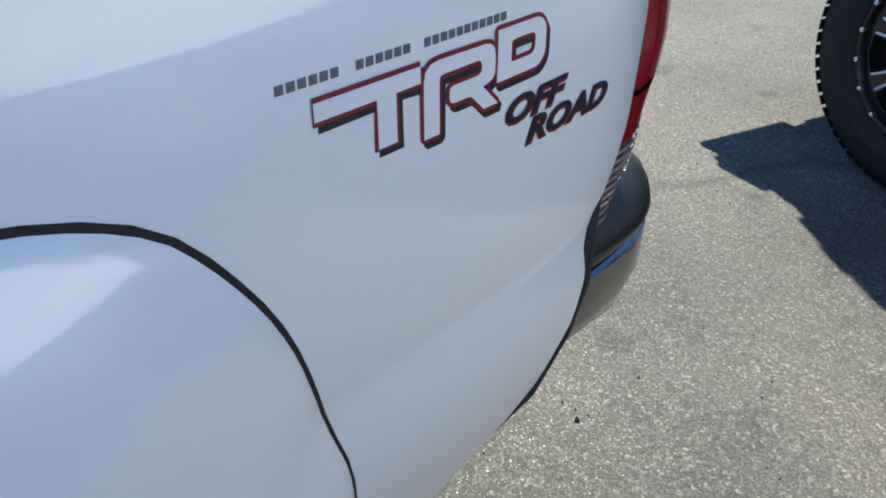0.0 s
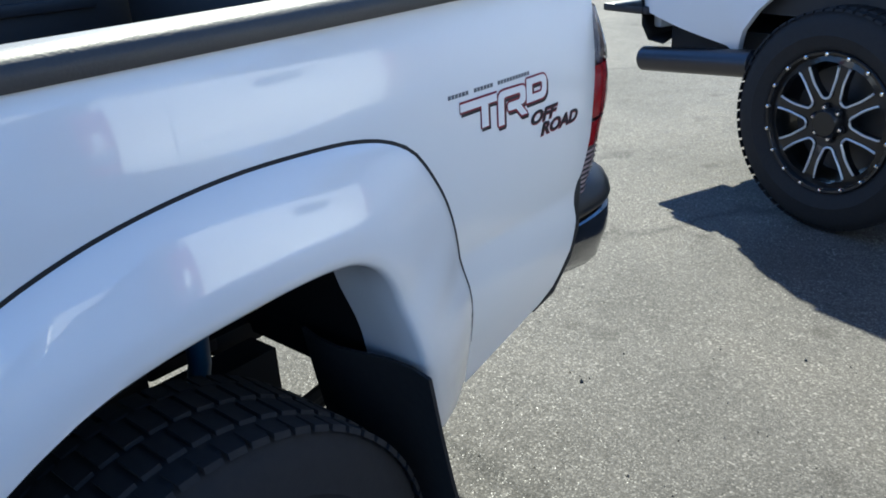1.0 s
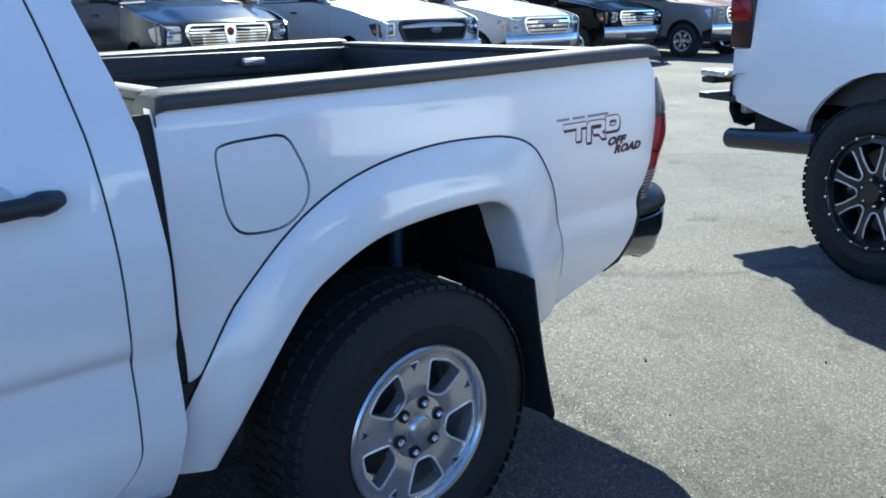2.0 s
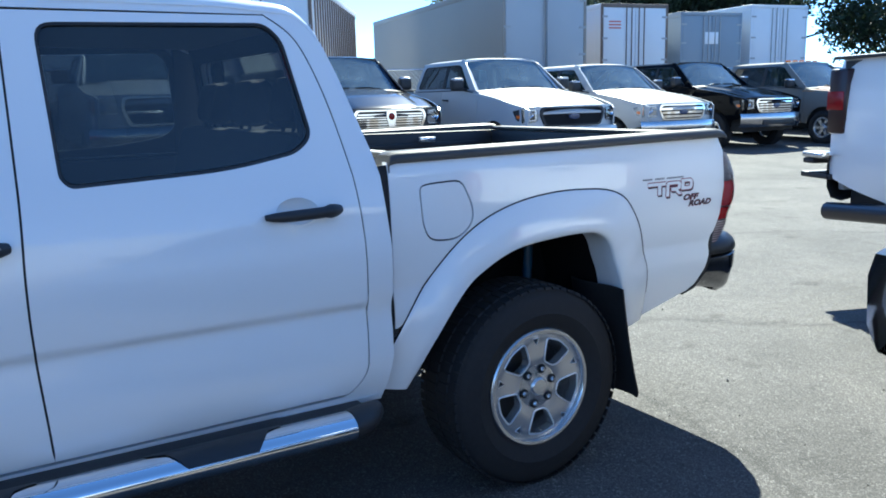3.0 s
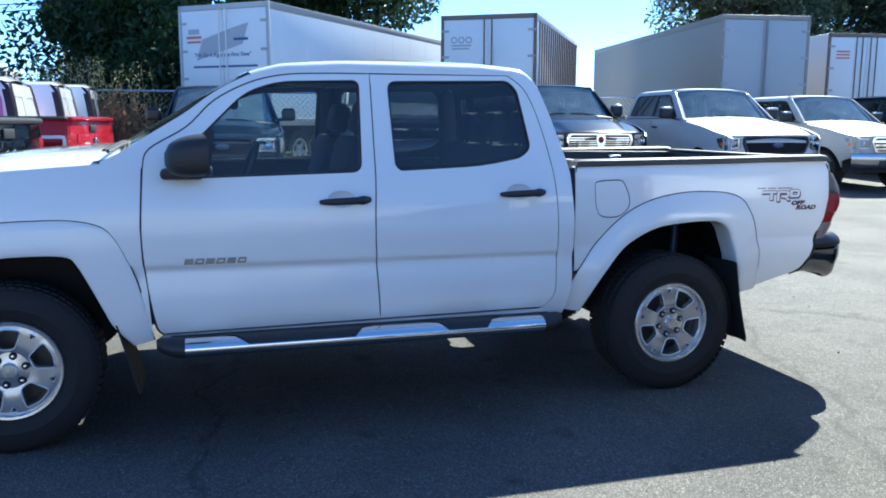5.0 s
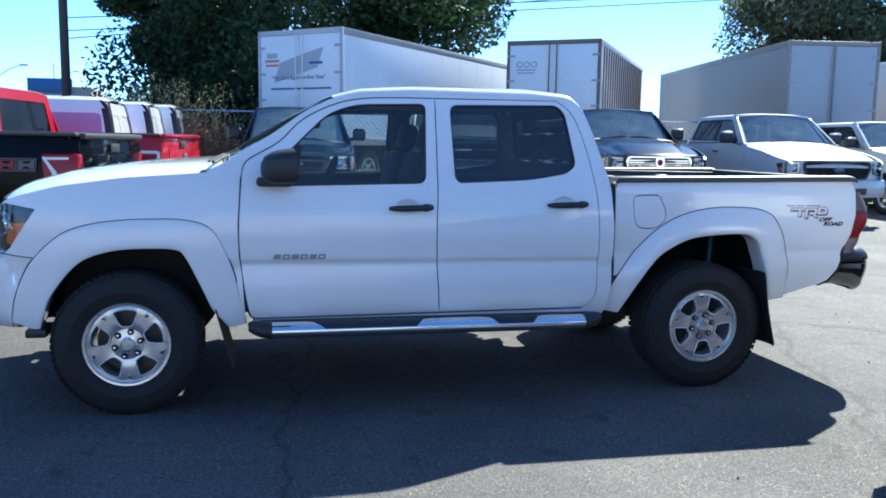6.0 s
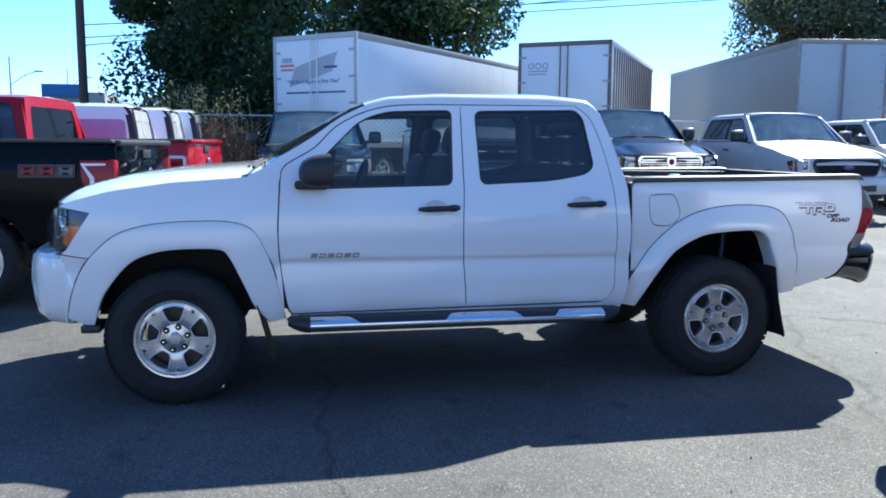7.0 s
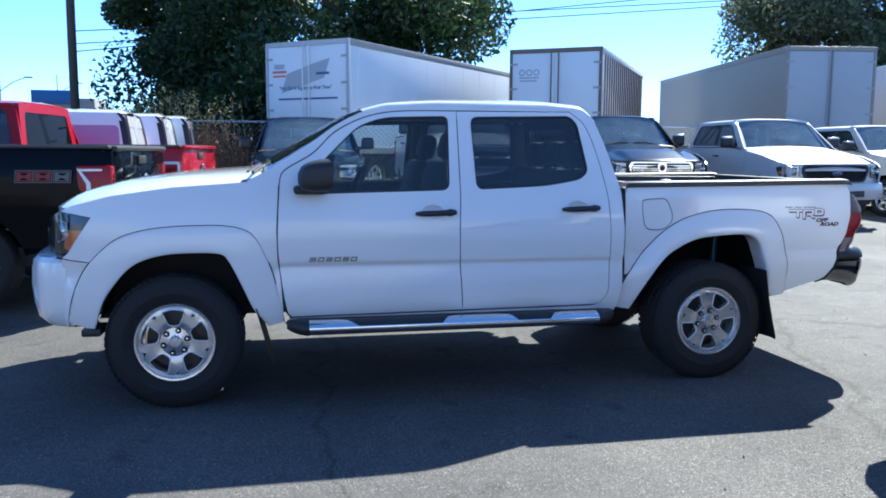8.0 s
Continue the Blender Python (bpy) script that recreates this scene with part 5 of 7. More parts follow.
    sheet(bm, [(top - 0.06, -1), (end, -1), (end, 1), (top - 0.06, 1)], lambda u, v: (u, v * rw, roof - 0.055 + 0.055 * (1 - v ** 4) * min(1, (u - top + 0.25) / 0.3, (end + 0.12 - u) / 0.25)), (), 0.12, (0, 0, -0.03))
    part("roof", bm, body, root)
    bm = bmesh.new()
    sheet(bm, [(0, -1), (1, -1), (1, 1), (0, 1)], lambda u, v: (cowl - 0.06 + u * (top - cowl) + 0.14 * v * v * (1 - 0.5 * u), v * ((h - 0.12) * (1 - u) + (rw - 0.02) * u), hood[1] - 0.0 + u * (roof - 0.03 - hood[1])), (), 0.12, (0.004, 0, -0.004))
    part("windscreen", bm, SCREEN, root)
    for s in (-1, 1):
        bm = bmesh.new()
        tube(bm, [(cowl + 0.02 + 0.12, s * (h - 0.14), hood[1] + 0.01), (cowl + 0.5 * (top - cowl) + 0.09, s * (h * 0.5 + rw * 0.5 - 0.08), (hood[1] + roof) / 2), (top + 0.05, s * (rw - 0.02), roof - 0.06)], 0.045, 8)
        part("windscreen_pillar", bm, body, root)
    bm = bmesh.new()
    loftz(bm, [[(cowl + dx + 0.14 * v * v, v * (h - 0.1), hood[1] + dz + 0.03 * (1 - v * v)) for v in (-1, -0.7, -0.35, 0, 0.35, 0.7, 1)] for dx, dz in ((-0.16, 0.012), (-0.10, 0.022), (-0.02, 0.035))])
    part("wiper_tray", bm, BLACK, root)
    for s in (-1, 1):
        bm = bmesh.new()
        tube(bm, [(cowl - 0.08, s * 0.55, hood[1] + 0.04), (cowl - 0.02, s * 0.3, hood[1] + 0.085), (cowl + 0.02, s * 0.05, hood[1] + 0.08)], 0.012, 6)
        part("wiper", bm, BLACK, root)
    bx = cab - 0.06 if bed else back - 0.05
    bm = bmesh.new()
    o, hh = [(-h + 0.1, belt - 0.1), (-rw, roof - 0.06), (rw, roof - 0.06), (h - 0.1, belt - 0.1)], rounded([(-h + 0.28, belt + 0.06), (-rw + 0.12, roof - 0.16), (rw - 0.12, roof - 0.16), (h - 0.28, belt + 0.06)], 0.06)
    bmap = lambda u, v: (bx - (v - belt) * (0.12 if bed else 0.35), u, v)
    sheet(bm, o, bmap, [hh], 0.2, (-0.03, 0, 0), False)
    part("cab_back", bm, body, root)
    bm = bmesh.new()
    sheet(bm, hh, lambda u, v: (bmap(u, v)[0] - 0.01, u, v), (), 0.3, (-0.004, 0, 0), False)
    part("rear_window", bm, rear_window or TINT, root)
    bm = bmesh.new()
    box(bm, (0.25, -h + 0.16, low - 0.12), (back - 0.1, h - 0.16, low + 0.05))
    box(bm, (cowl - 0.1, -h + 0.1, low), (cab - 0.1, h - 0.1, belt - 0.28))
    box(bm, (0.3, -h + 0.22, low), (cowl - 0.1, h - 0.22, hood[0] - 0.12))
    part("underbody", bm, DARK, root)
    bm = bmesh.new()
    for s in (-0.45, 0.45):
        box(bm, (cowl + 0.95, s - 0.25, belt - 0.3), (cowl + 1.1, s + 0.25, belt + 0.18), 0.05)
        box(bm, (cowl + 0.97, s - 0.13, belt + 0.2), (cowl + 1.08, s + 0.13, belt + 0.4), 0.05)
    box(bm, (cowl + 0.02, -h + 0.12, belt - 0.3), (cowl + 0.45, h - 0.12, belt - 0.03), 0.05)
    part("interior", bm, TRIM, root)
    if bed:
        bm = bmesh.new()
        box(bm, (cab + 0.03, -h + 0.09, 0.85), (back - 0.06, h - 0.09, 0.88))
        for s in (-1, 1):
            box(bm, (cab + 0.03, s * (h - 0.14), 0.85), (back - 0.06, s * (h - 0.085), rail - 0.01))
        box(bm, (cab + 0.03, -h + 0.1, 0.85), (cab + 0.07, h - 0.1, rail - 0.02))
        part("bed_liner", bm, BLACK, root)
        for s in (-1, 1):
            bm = bmesh.new()
            box(bm, (cab + 0.02, s * (h - 0.15), rail), (back, s * (h - 0.03), rail + 0.025), 0.01)
            part("bed_rail_cap", bm, BLACK, root)
        bm = bmesh.new()
        box(bm, (back - 0.05, -h + 0.13, 0.72), (back + 0.012, h - 0.13, rail + 0.01), 0.02)
        gate = part("tailgate", bm, body, root)
        bm = bmesh.new()
        box(bm, (back + 0.012, -h * 0.62, 0.86), (back + 0.02, h * 0.62, rail - 0.16), 0.006)
        part("gate_panel", bm, body, gate)
        bm = bmesh.new()
        box(bm, (back + 0.012, -0.13, rail - 0.14), (back + 0.03, 0.13, rail - 0.06), 0.008)
        part("gate_handle", bm, BLACK, gate)
        if cover:
            bm = bmesh.new()
            box(bm, (cab + 0.03, -h + 0.06, rail + 0.015), (back - 0.02, h - 0.06, rail + 0.035), 0.008)
            part("bed_cover", bm, BLACK, root, "black bed cover")
            bm = bmesh.new()
            box(bm, (back - 0.06, -h + 0.12, rail - 0.02), (back + 0.05, h - 0.12, rail + 0.03), 0.02)
            part("gate_spoiler", bm, BLACK if tail == "c" else body, gate)
    else:
        bm = bmesh.new()
        box(bm, (back - 0.06, -h + 0.08, 0.6), (back, h - 0.08, belt), 0.03)
        part("tailgate", bm, body, root)
    tz = (0.80, rail - 0.14) if tail == "c" else (0.88, rail - 0.17) if tail == "framed" else (0.92, rail - 0.06) if bed else (0.95, belt + 0.25)
    for s in (-1, 1):
        bm = bmesh.new()
        a, b = sorted((s * (h - 0.145), s * (h - 0.03)))
        box(bm, (back - (0.28 if tail == "c" else 0.30 if tail == "framed" else 0.17), a - (0.012 if s < 0 else 0), tz[0] + (0.2 if tail == "tall" else 0)), (back + 0.015, b + (0.012 if s > 0 else 0), tz[1]), 0.02)
        tl = part("tail_lamp", bm, HOUSING if tail == "tall" else RED, root)
        bm = bmesh.new()
        a, b = sorted((s * (h - 0.13), s * (h - 0.024)))
        if tail == "c":
            ys = (a - 0.012, b) if s < 0 else (a, b + 0.012)
            m2 = lambda u, v: (u, ys[0] if s < 0 else ys[1], v)
            sheet(bm, [(back - 0.27, tz[1] - 0.03), (back - 0.06, tz[1] - 0.03), (back - 0.06, tz[1] - 0.048), (back - 0.235, tz[1] - 0.052), (back - 0.16, tz[1] - 0.15), (back - 0.16, tz[1] - 0.34), (back - 0.195, tz[1] - 0.34), (back - 0.195, tz[1] - 0.16)], m2, (), 0.2, (0, 0.01 if s < 0 else -0.01, 0), s > 0)
        elif tail == "framed":
            ys = a - 0.012 if s < 0 else b + 0.012
            fo2 = rounded([(back - 0.31, tz[0]), (back + 0.0, tz[0]), (back + 0.0, tz[1]), (back - 0.34, tz[1])], 0.05)
            sheet(bm, fo2, lambda u, v: (u, ys, v), [toward(fo2, 0.034)], 0.2, (0, 0.01 if s < 0 else -0.01, 0), s > 0)
            zc = (tz[0] + tz[1]) / 2
            box(bm, (back - 0.2, min(ys, ys - 0.004 * s), zc - 0.06), (back - 0.04, max(ys, ys - 0.004 * s), zc - 0.02))
        else:
            lo2 = tz[0] + (0.36 if tail == "tall" else 0.06)
            box(bm, (back - 0.15, a - (0.012 if s < 0 else 0), lo2), (back + 0.02, b + (0.012 if s > 0 else 0), lo2 + (0.13 if tail == "tall" else 0.09)), 0.008)
        part("reversing_lens", bm, (bpy.data.materials.get("lamp_white") or material("lamp_white", (0.8, 0.8, 0.82), 0.2)) if tail in ("c", "framed") else RED if tail == "tall" else RIBBED, tl)
    # bumpers
    for x0, sg, nm in ((0.0, 1, "front_bumper"), (L + 0.06 + out, -1, "rear_bumper")):
        bm = bmesh.new()
        n = 14
        rows = []
        for i in range(n + 1):
            v = -1 + 2 * i / n
            x = x0 - sg * 0.05 + sg * 0.20 * abs(v) ** 4
            rows.append([bm.verts.new((x + sg * dx, v * h * 0.985, z)) for dx, z in ((0.10 + (out if sg < 0 else 0), low + 0.28), (0.015, low + 0.27), (-0.01, low + 0.2), (0.0, low + 0.05), (0.05, low - 0.02), (0.14 + (out if sg < 0 else 0), low - 0.03))])
        for q, w in zip(rows, rows[1:]):
            for i in range(len(q) - 1):
                bm.faces.new((q[i], q[i + 1], w[i + 1], w[i]))
        bmesh.ops.recalc_face_normals(bm, faces=bm.faces)
        bp = part(nm, bm, bumper, root)
        bm = bmesh.new()
        xx = x0 - sg * 0.055
        box(bm, (min(xx, xx + sg * 0.05), -h * 0.5, low + 0.03), (max(xx, xx + sg * 0.05), h * 0.5, low + 0.14), 0.01)
        part("number_plate_recess" if sg < 0 else "air_intake", bm, BLACK, bp)
    # face
    fm = lambda d: (lambda u, v: (0.06 + 0.16 * (abs(u) / h) ** 3 - d + 0.06 * max(0, v - hood[0] + 0.12), u, v))
    gz0, gz1 = low + 0.27, hood[0] + 0.01
    bm = bmesh.new()
    sheet(bm, [(-h + 0.06, gz0), (h - 0.06, gz0), (h - 0.07, gz1), (-h + 0.07, gz1)], fm(0), (), 0.12, (0.05, 0, 0), True)
    part("front_panel", bm, body, root)
    gw = grille or (0.64 if face == "black" else 0.60)
    bm = bmesh.new()
    gm = (gz0 + gz1) / 2 + 0.05
    go = rounded([(-gw + 0.07, gz0 + 0.02), (gw - 0.07, gz0 + 0.02), (gw + 0.02, gm), (gw - 0.02, gz1 - 0.02), (-gw + 0.02, gz1 - 0.02), (-gw - 0.02, gm)], 0.06)
    gi = [(p[0] * 0.93, gz0 + (gz1 - gz0) / 2 + (p[1] - gz0 - (gz1 - gz0) / 2) * 0.84) for p in go]
    frame_mat = BLACK if face == "black" else DULL if face == "tee" else CHROME
    sheet(bm, go, fm(0.035), [gi], 0.1, (0.05, 0, 0), True)
    gr = part("grille_frame", bm, frame_mat, root)
    bm = bmesh.new()
    sheet(bm, gi, fm(0.008), (), 0.15, (0.02, 0, 0), True)
    part("grille_mesh", bm, SHADOWGAP, gr)
    nb = {"bars": 3, "bars4": 4, "cross": 6, "black": 0, "tee": 1}[face]
    for i in range(nb):
        bm = bmesh.new()
        z = gz0 + 0.05 + (gz1 - gz0 - 0.12) * (i + 0.5) / nb
        bt = {"bars": 0.022, "bars4": 0.015, "cross": 0.010, "tee": 0.016}[face]
        bw = gw * (0.93 - 0.12 * abs(z - gm) / 0.2)
        sheet(bm, [(-bw, z - bt), (bw, z - bt), (bw, z + bt), (-bw, z + bt)], fm(0.03), (), 0.15, (0.03, 0, 0), True)
        part("grille_bar", bm, CHROME, gr)
    if face == "cross":
        bm = bmesh.new()
        sheet(bm, rounded([(-0.05, gz0 + 0.06), (0.05, gz0 + 0.06), (0.085, gz1 - 0.10), (0.07, gz1 - 0.02), (-0.07, gz1 - 0.02), (-0.085, gz1 - 0.10)], 0.02), fm(0.045), (), 0.15, (0.04, 0, 0), True)
        part("grille_shield", bm, CHROME, gr)
    bm = bmesh.new()
    lathe(bm, [(0.001, -0.012), (0.1, -0.008), (0.115, 0.01)], 24, Matrix.Translation((-0.0 if face == "cross" else 0.02, 0, (gz0 + gz1) / 2 + (0.05 if face == "cross" else 0.0))) @ Matrix.Rotation(radians(-90), 4, "Z") @ Matrix.Diagonal((0.42 if face == "cross" else 1, 1, 0.45, 1)))
    part("badge", bm, paint(name + "_badge", (0.03, 0.05, 0.12)) if face != "cross" else RED, gr)
    for s in (-1, 1):
        bm = bmesh.new()
        lo_, hi_ = sorted((s * (gw + 0.06), s * (h - 0.07)))
        o = rounded([(lo_, gz1 - 0.24), (hi_, gz1 - 0.27), (hi_, gz1 - 0.03), (lo_, gz1 - 0.04)] if s > 0 else [(lo_, gz1 - 0.27), (hi_, gz1 - 0.24), (hi_, gz1 - 0.04), (lo_, gz1 - 0.03)], 0.035)
        sheet(bm, o, fm(0.006), (), 0.08, (0.05, 0, 0), True)
        modern = lamps == "bracket"
        hl = part("headlight", bm, BOWL if modern else LAMPB, root, "dark headlight with a bright bracket" if modern else "bright clear headlight with an amber corner")
        mid = (lo_ + hi_) / 2
        bm = bmesh.new()
        lathe(bm, [(0.001, 0.010), (0.035, 0.006), (0.058, -0.014), (0.064, 0.0), (0.066, 0.02)], 20, Matrix.Translation((fm(0.02)(mid, 1.0)[0], mid, gz1 - 0.13)) @ Matrix.Rotation(radians(-90), 4, "Z"))
        part("reflector", bm, CHROME, hl)
        bm = bmesh.new()
        xi, xo = (lo_ + 0.012, hi_ - 0.02) if s > 0 else (hi_ - 0.012, lo_ + 0.02)
        if modern:
            lines2 = [[(xi, gz1 - 0.045), (xo, gz1 - 0.05), (xo, gz1 - 0.075), (xi + 0.028 * s, gz1 - 0.07), (xi + 0.028 * s, gz1 - 0.205), (xo, gz1 - 0.225), (xo, gz1 - 0.25), (xi, gz1 - 0.232)]]
        else:
            lines2 = [[(xi, zz), (xo, zz), (xo, zz + 0.016), (xi, zz + 0.016)] for zz in (gz1 - 0.245, gz1 - 0.065)]
        for ln in lines2:
            area = sum(ln[k][0] * ln[(k + 1) % len(ln)][1] - ln[(k + 1) % len(ln)][0] * ln[k][1] for k in range(len(ln)))
            sheet(bm, ln if area > 0 else ln[::-1], fm(0.020), (), 0.1, (0.012, 0, 0), True)
        part("lamp_bracket", bm, ALLOY, hl)
        bm = bmesh.new()
        a, b = sorted((s * (h - 0.135), s * (h - 0.085)))
        sheet(bm, [(a, gz1 - 0.22), (b, gz1 - 0.22), (b, gz1 - 0.06), (a, gz1 - 0.06)], fm(0.014), (), 0.08, (0.01, 0, 0), True)
        part("indicator", bm, BOWL if modern else AMBER, hl)
        side_lamp = rounded([(0.14, gz1 - 0.25), (0.30, gz1 - 0.22), (0.40, gz1 - 0.07), (0.16, gz1 - 0.035)], 0.03)
        out_by = lambda d: (lambda px, pz: tuple(Vector(skin(s)(px, pz)) + Vector((0, d * s, 0))))
        bm = bmesh.new()
        sheet(bm, side_lamp, out_by(0.004), (), 0.08, (0, -0.02 * s, 0), s > 0)
        part("side_lamp", bm, BOWL if modern else LAMPB, hl)
        bm = bmesh.new()
        sheet(bm, [(0.20, gz1 - 0.20), (0.29, gz1 - 0.185), (0.31, gz1 - 0.14), (0.20, gz1 - 0.14)], out_by(0.008), (), 0.08, (0, -0.01 * s, 0), s > 0)
        part("side_marker", bm, AMBER, hl)
        bm = bmesh.new()
        sheet(bm, o, fm(0.032), (), 0.08, (0.012, 0, 0), True)
        part("lens", bm, LENS, hl).visible_shadow = False
    return root


def stand(x, y, rz):
    """A pose on the lot."""
    return pose(x, y, rise(x, y), 0, 0, rz)


# chrome darkened and roughened to hold down the sky glare it mirrors
DULL = material("dimmed_chrome", (0.50, 0.51, 0.53), 0.2, 1.0, grain=0.2, scale=8, second=(0.32, 0.32, 0.34))
SILVER = paint("pale_silver_paint", (0.54, 0.55, 0.56), 0.34, 0.1)
NAVY = material("navy_paint", (0.007, 0.013, 0.028), 0.15, grain=0.04, scale=90, stain=0.06, spec=0.4)
INK = material("black_paint", (0.003, 0.004, 0.006), 0.06, grain=0.04, scale=90, coat=0.0, spec=0.1)
SCARLET = material("red_paint", (0.33, 0.004, 0.012), 0.18, grain=0.04, scale=90, coat=0.15, stain=0.06, spec=0.3)
# white lowered in colour so the sunlit bonnet clips less
DIMMED = paint("dimmed_white_paint", (0.50, 0.505, 0.50), 0.36)
GREIGE = paint("grey_beige_paint", (0.22, 0.21, 0.19))
GLOSSBLACK = material("black_alloy", (0.012, 0.012, 0.013), 0.35, 0.3, coat=0.5)
GUN = material("dark_steel", (0.09, 0.09, 0.10), 0.35, 0.9, grain=0.3, scale=40)
TAN = paint("tan_paint", (0.40, 0.23, 0.10))
ROW = dict(hood=(1.10, 1.35), cowl=1.58, belt=1.385, roof=1.97, top=2.34)
tall = lambda x, y, rz, k: stand(x, y, rz) @ Matrix.Diagonal((1, 1, k, 1))
vehicle("pickup_truck", "dark blue pickup with a chrome barred grille and red badge", "truck", tall(7.44, 9.04, 86.75, 1.05), NAVY, face="cross", bumper=DULL, **ROW)
vehicle("pickup_truck", "tall pale silver pickup with a dark grille and chrome crossbar", "truck", stand(4.12, 9.0, 87), SILVER, W=2.06, face="tee", low=0.74, hood=(1.43, 1.60), cowl=1.6, belt=1.64, roof=2.18, top=2.36, r=0.44, rim=0.25, rail=1.62, bumper=DULL)
vehicle("pickup_truck", "pale silver-white crew-cab pickup with a black grille, parked nose out", "truck", tall(10.48, 8.31, 86.75, 1.03), SILVER, face="black", bumper=SILVER, lamps="bracket", **ROW)
vehicle("pickup_truck", "white pickup with a chrome bar grille, parked nose out", "truck", tall(13.86, 9.04, 88.8, 0.985), DIMMED, face="bars", bumper=DULL, **ROW)
vehicle("pickup_truck", "black crew-cab pickup with chrome grille bars and bumper", "truck", tall(17.4, 9.6, 88.5, 1.02), INK, face="bars4", lamps="bracket", bumper=DULL, **ROW)
old = vehicle("pickup_truck", "old two-tone tan and grey pickup with chrome wheels", "truck", tall(20.3, 8.8, 87, 1.0), GREIGE, face="bars", roof=2.0, lit_top=TAN)
for k in range(5):
    bm = bmesh.new()
    box(bm, (2.36, -0.5 + 0.25 * k - 0.05, 1.985), (2.46, -0.5 + 0.25 * k + 0.05, 2.03), 0.015)
    part("roof_marker_lamp", bm, AMBER, old, "amber roof marker lamp")
vehicle("suv", "white estate car with dark glass at the end of the row", "car", stand(23.6, 10.2, 88), WHITE, W=1.95, L=4.9, wb=2.9, bed=False, cab=3.7, face="bars", roof=1.9)
vehicle("suv", "dark blue estate car parked nose out by the fence", "car", stand(1.14, 9.25, 88), NAVY, W=1.98, L=4.8, wb=2.9, bed=False, cab=3.7, face="black", roof=1.96, hood=(1.10, 1.28), bumper=NAVY, grille=0.46)
black = vehicle("pickup_truck", "black crew-cab pickup with red off-road marks on its bed", "truck", stand(-6.54, 4.458, -6), INK, face="black", tail="c", rail=1.41, belt=1.37, roof=1.96, cover=True, rim=0.27, rear_window=SMOKED)
red = vehicle("pickup_truck", "bright red pickup with a black bed cover", "truck", stand(-6.21, 7.657, -8), SCARLET, face="bars", rail=1.37, belt=1.33, roof=1.96, cab=4.0, tail="framed", cover=True, rear_window=SMOKED)
for k in range(3):
    x0 = 5.07 + 0.157 * k
    for g, mt, dd in ((0.0, GREYF, 0.0), (0.008, INK, 0.002), (0.014, (REDF, REDF, GREYF)[k], 0.004)):
        bm = bmesh.new()
        sheet(bm, [(x0 + g, 1.12 + g), (x0 + 0.15 - g, 1.12 + g), (x0 + 0.16 - g, 1.228 - g), (x0 + 0.01 + g, 1.228 - g)], lambda px, pz: (px, -1.0165 - dd, pz), [[(x0 + 0.04, 1.142), (x0 + 0.12, 1.142), (x0 + 0.09, 1.162), (x0 + 0.065, 1.162)], [(x0 + 0.045, 1.205), (x0 + 0.065, 1.184), (x0 + 0.095, 1.184), (x0 + 0.125, 1.205)]] if g > 0.01 else (), 0.1, (0, 0.003, 0))
        part("side_mark", bm, mt, black, "red and grey sticker block")
for tr, rr in ((black, 0.10), (red, 0.085)):
    bm = bmesh.new()
    lathe(bm, [(0.001, -0.01), (rr * 0.45, -0.012), (rr * 0.5, -0.004), (rr * 0.8, -0.004), (rr * 0.85, -0.016), (rr, -0.012), (rr * 1.02, 0.004)], 24, Matrix.Translation((5.885, 0.05, 1.08)) @ Matrix.Rotation(radians(90), 4, "Z") @ Matrix.Diagonal((1.0, 1, 1.0, 1)))
    part("badge", bm, CHROME, tr, "round chrome badge")
    for k in range(5):
        bm = bmesh.new()
        y0 = -0.72 + 0.07 * k
        box(bm, (5.87, y0, 1.02), (5.884, y0 + 0.05, 1.075), 0.004)
        part("badge_bar", bm, CHROME, tr)

# the lifted white pickup with big wheels
lifted = vehicle("pickup_truck", "lifted white pickup with black wheels and a wide exhaust tip", "truck", stand(5.70, -4.58, 70), WHITE, W=2.04, out=0.02, L=5.92, fo=0.95, wb=3.75, r=0.46, rim=0.285, low=0.70, hood=(1.35, 1.48), belt=1.52, roof=2.12, rail=1.62, face="black", wheel_style="eight", bolts=18, rim_mat=GLOSSBLACK, bumper=BLACK, arch_extra=0.13, phase=80, tyre_w=0.31, tail="tall")
bm = bmesh.new()
tube(bm, [(4.90, 1.0, 0.652), (5.14, 1.0, 0.640)], 0.045, 16)
tube(bm, [(5.12, 1.0, 0.640), (5.13, 1.0, 0.640), (5.82, 1.0, 0.585), (5.821, 1.0, 0.585), (5.66, 1.0, 0.598)], [0.045, 0.062, 0.062, 0.055, 0.052], 24)
part("exhaust_tip", bm, GUN, lifted, "wide dark steel exhaust tip")
bm = bmesh.new()
box(bm, (5.82, 0.55, 0.80), (6.16, 1.00, 0.84), 0.01)
box(bm, (6.02, 0.58, 0.90), (6.14, 1.0, 0.94), 0.01)
part("corner_step", bm, BLACK, lifted)
for yy in (0.86,):
    bm = bmesh.new()
    box(bm, (5.92, yy, 0.945), (6.14, 1.012, 0.985), 0.012)
    part("step_trim", bm, ALLOY, lifted)
# the truck standing just outside the view beside it
vehicle("pickup_truck", "white pickup with a chrome and black rear bumper", "truck", stand(2.985, -6.288, 72), WHITE, out=0.3, W=1.85, L=5.2, fo=0.9, wb=3.2, low=0.68, r=0.39, face="bars", cab=3.7, roof=1.85)


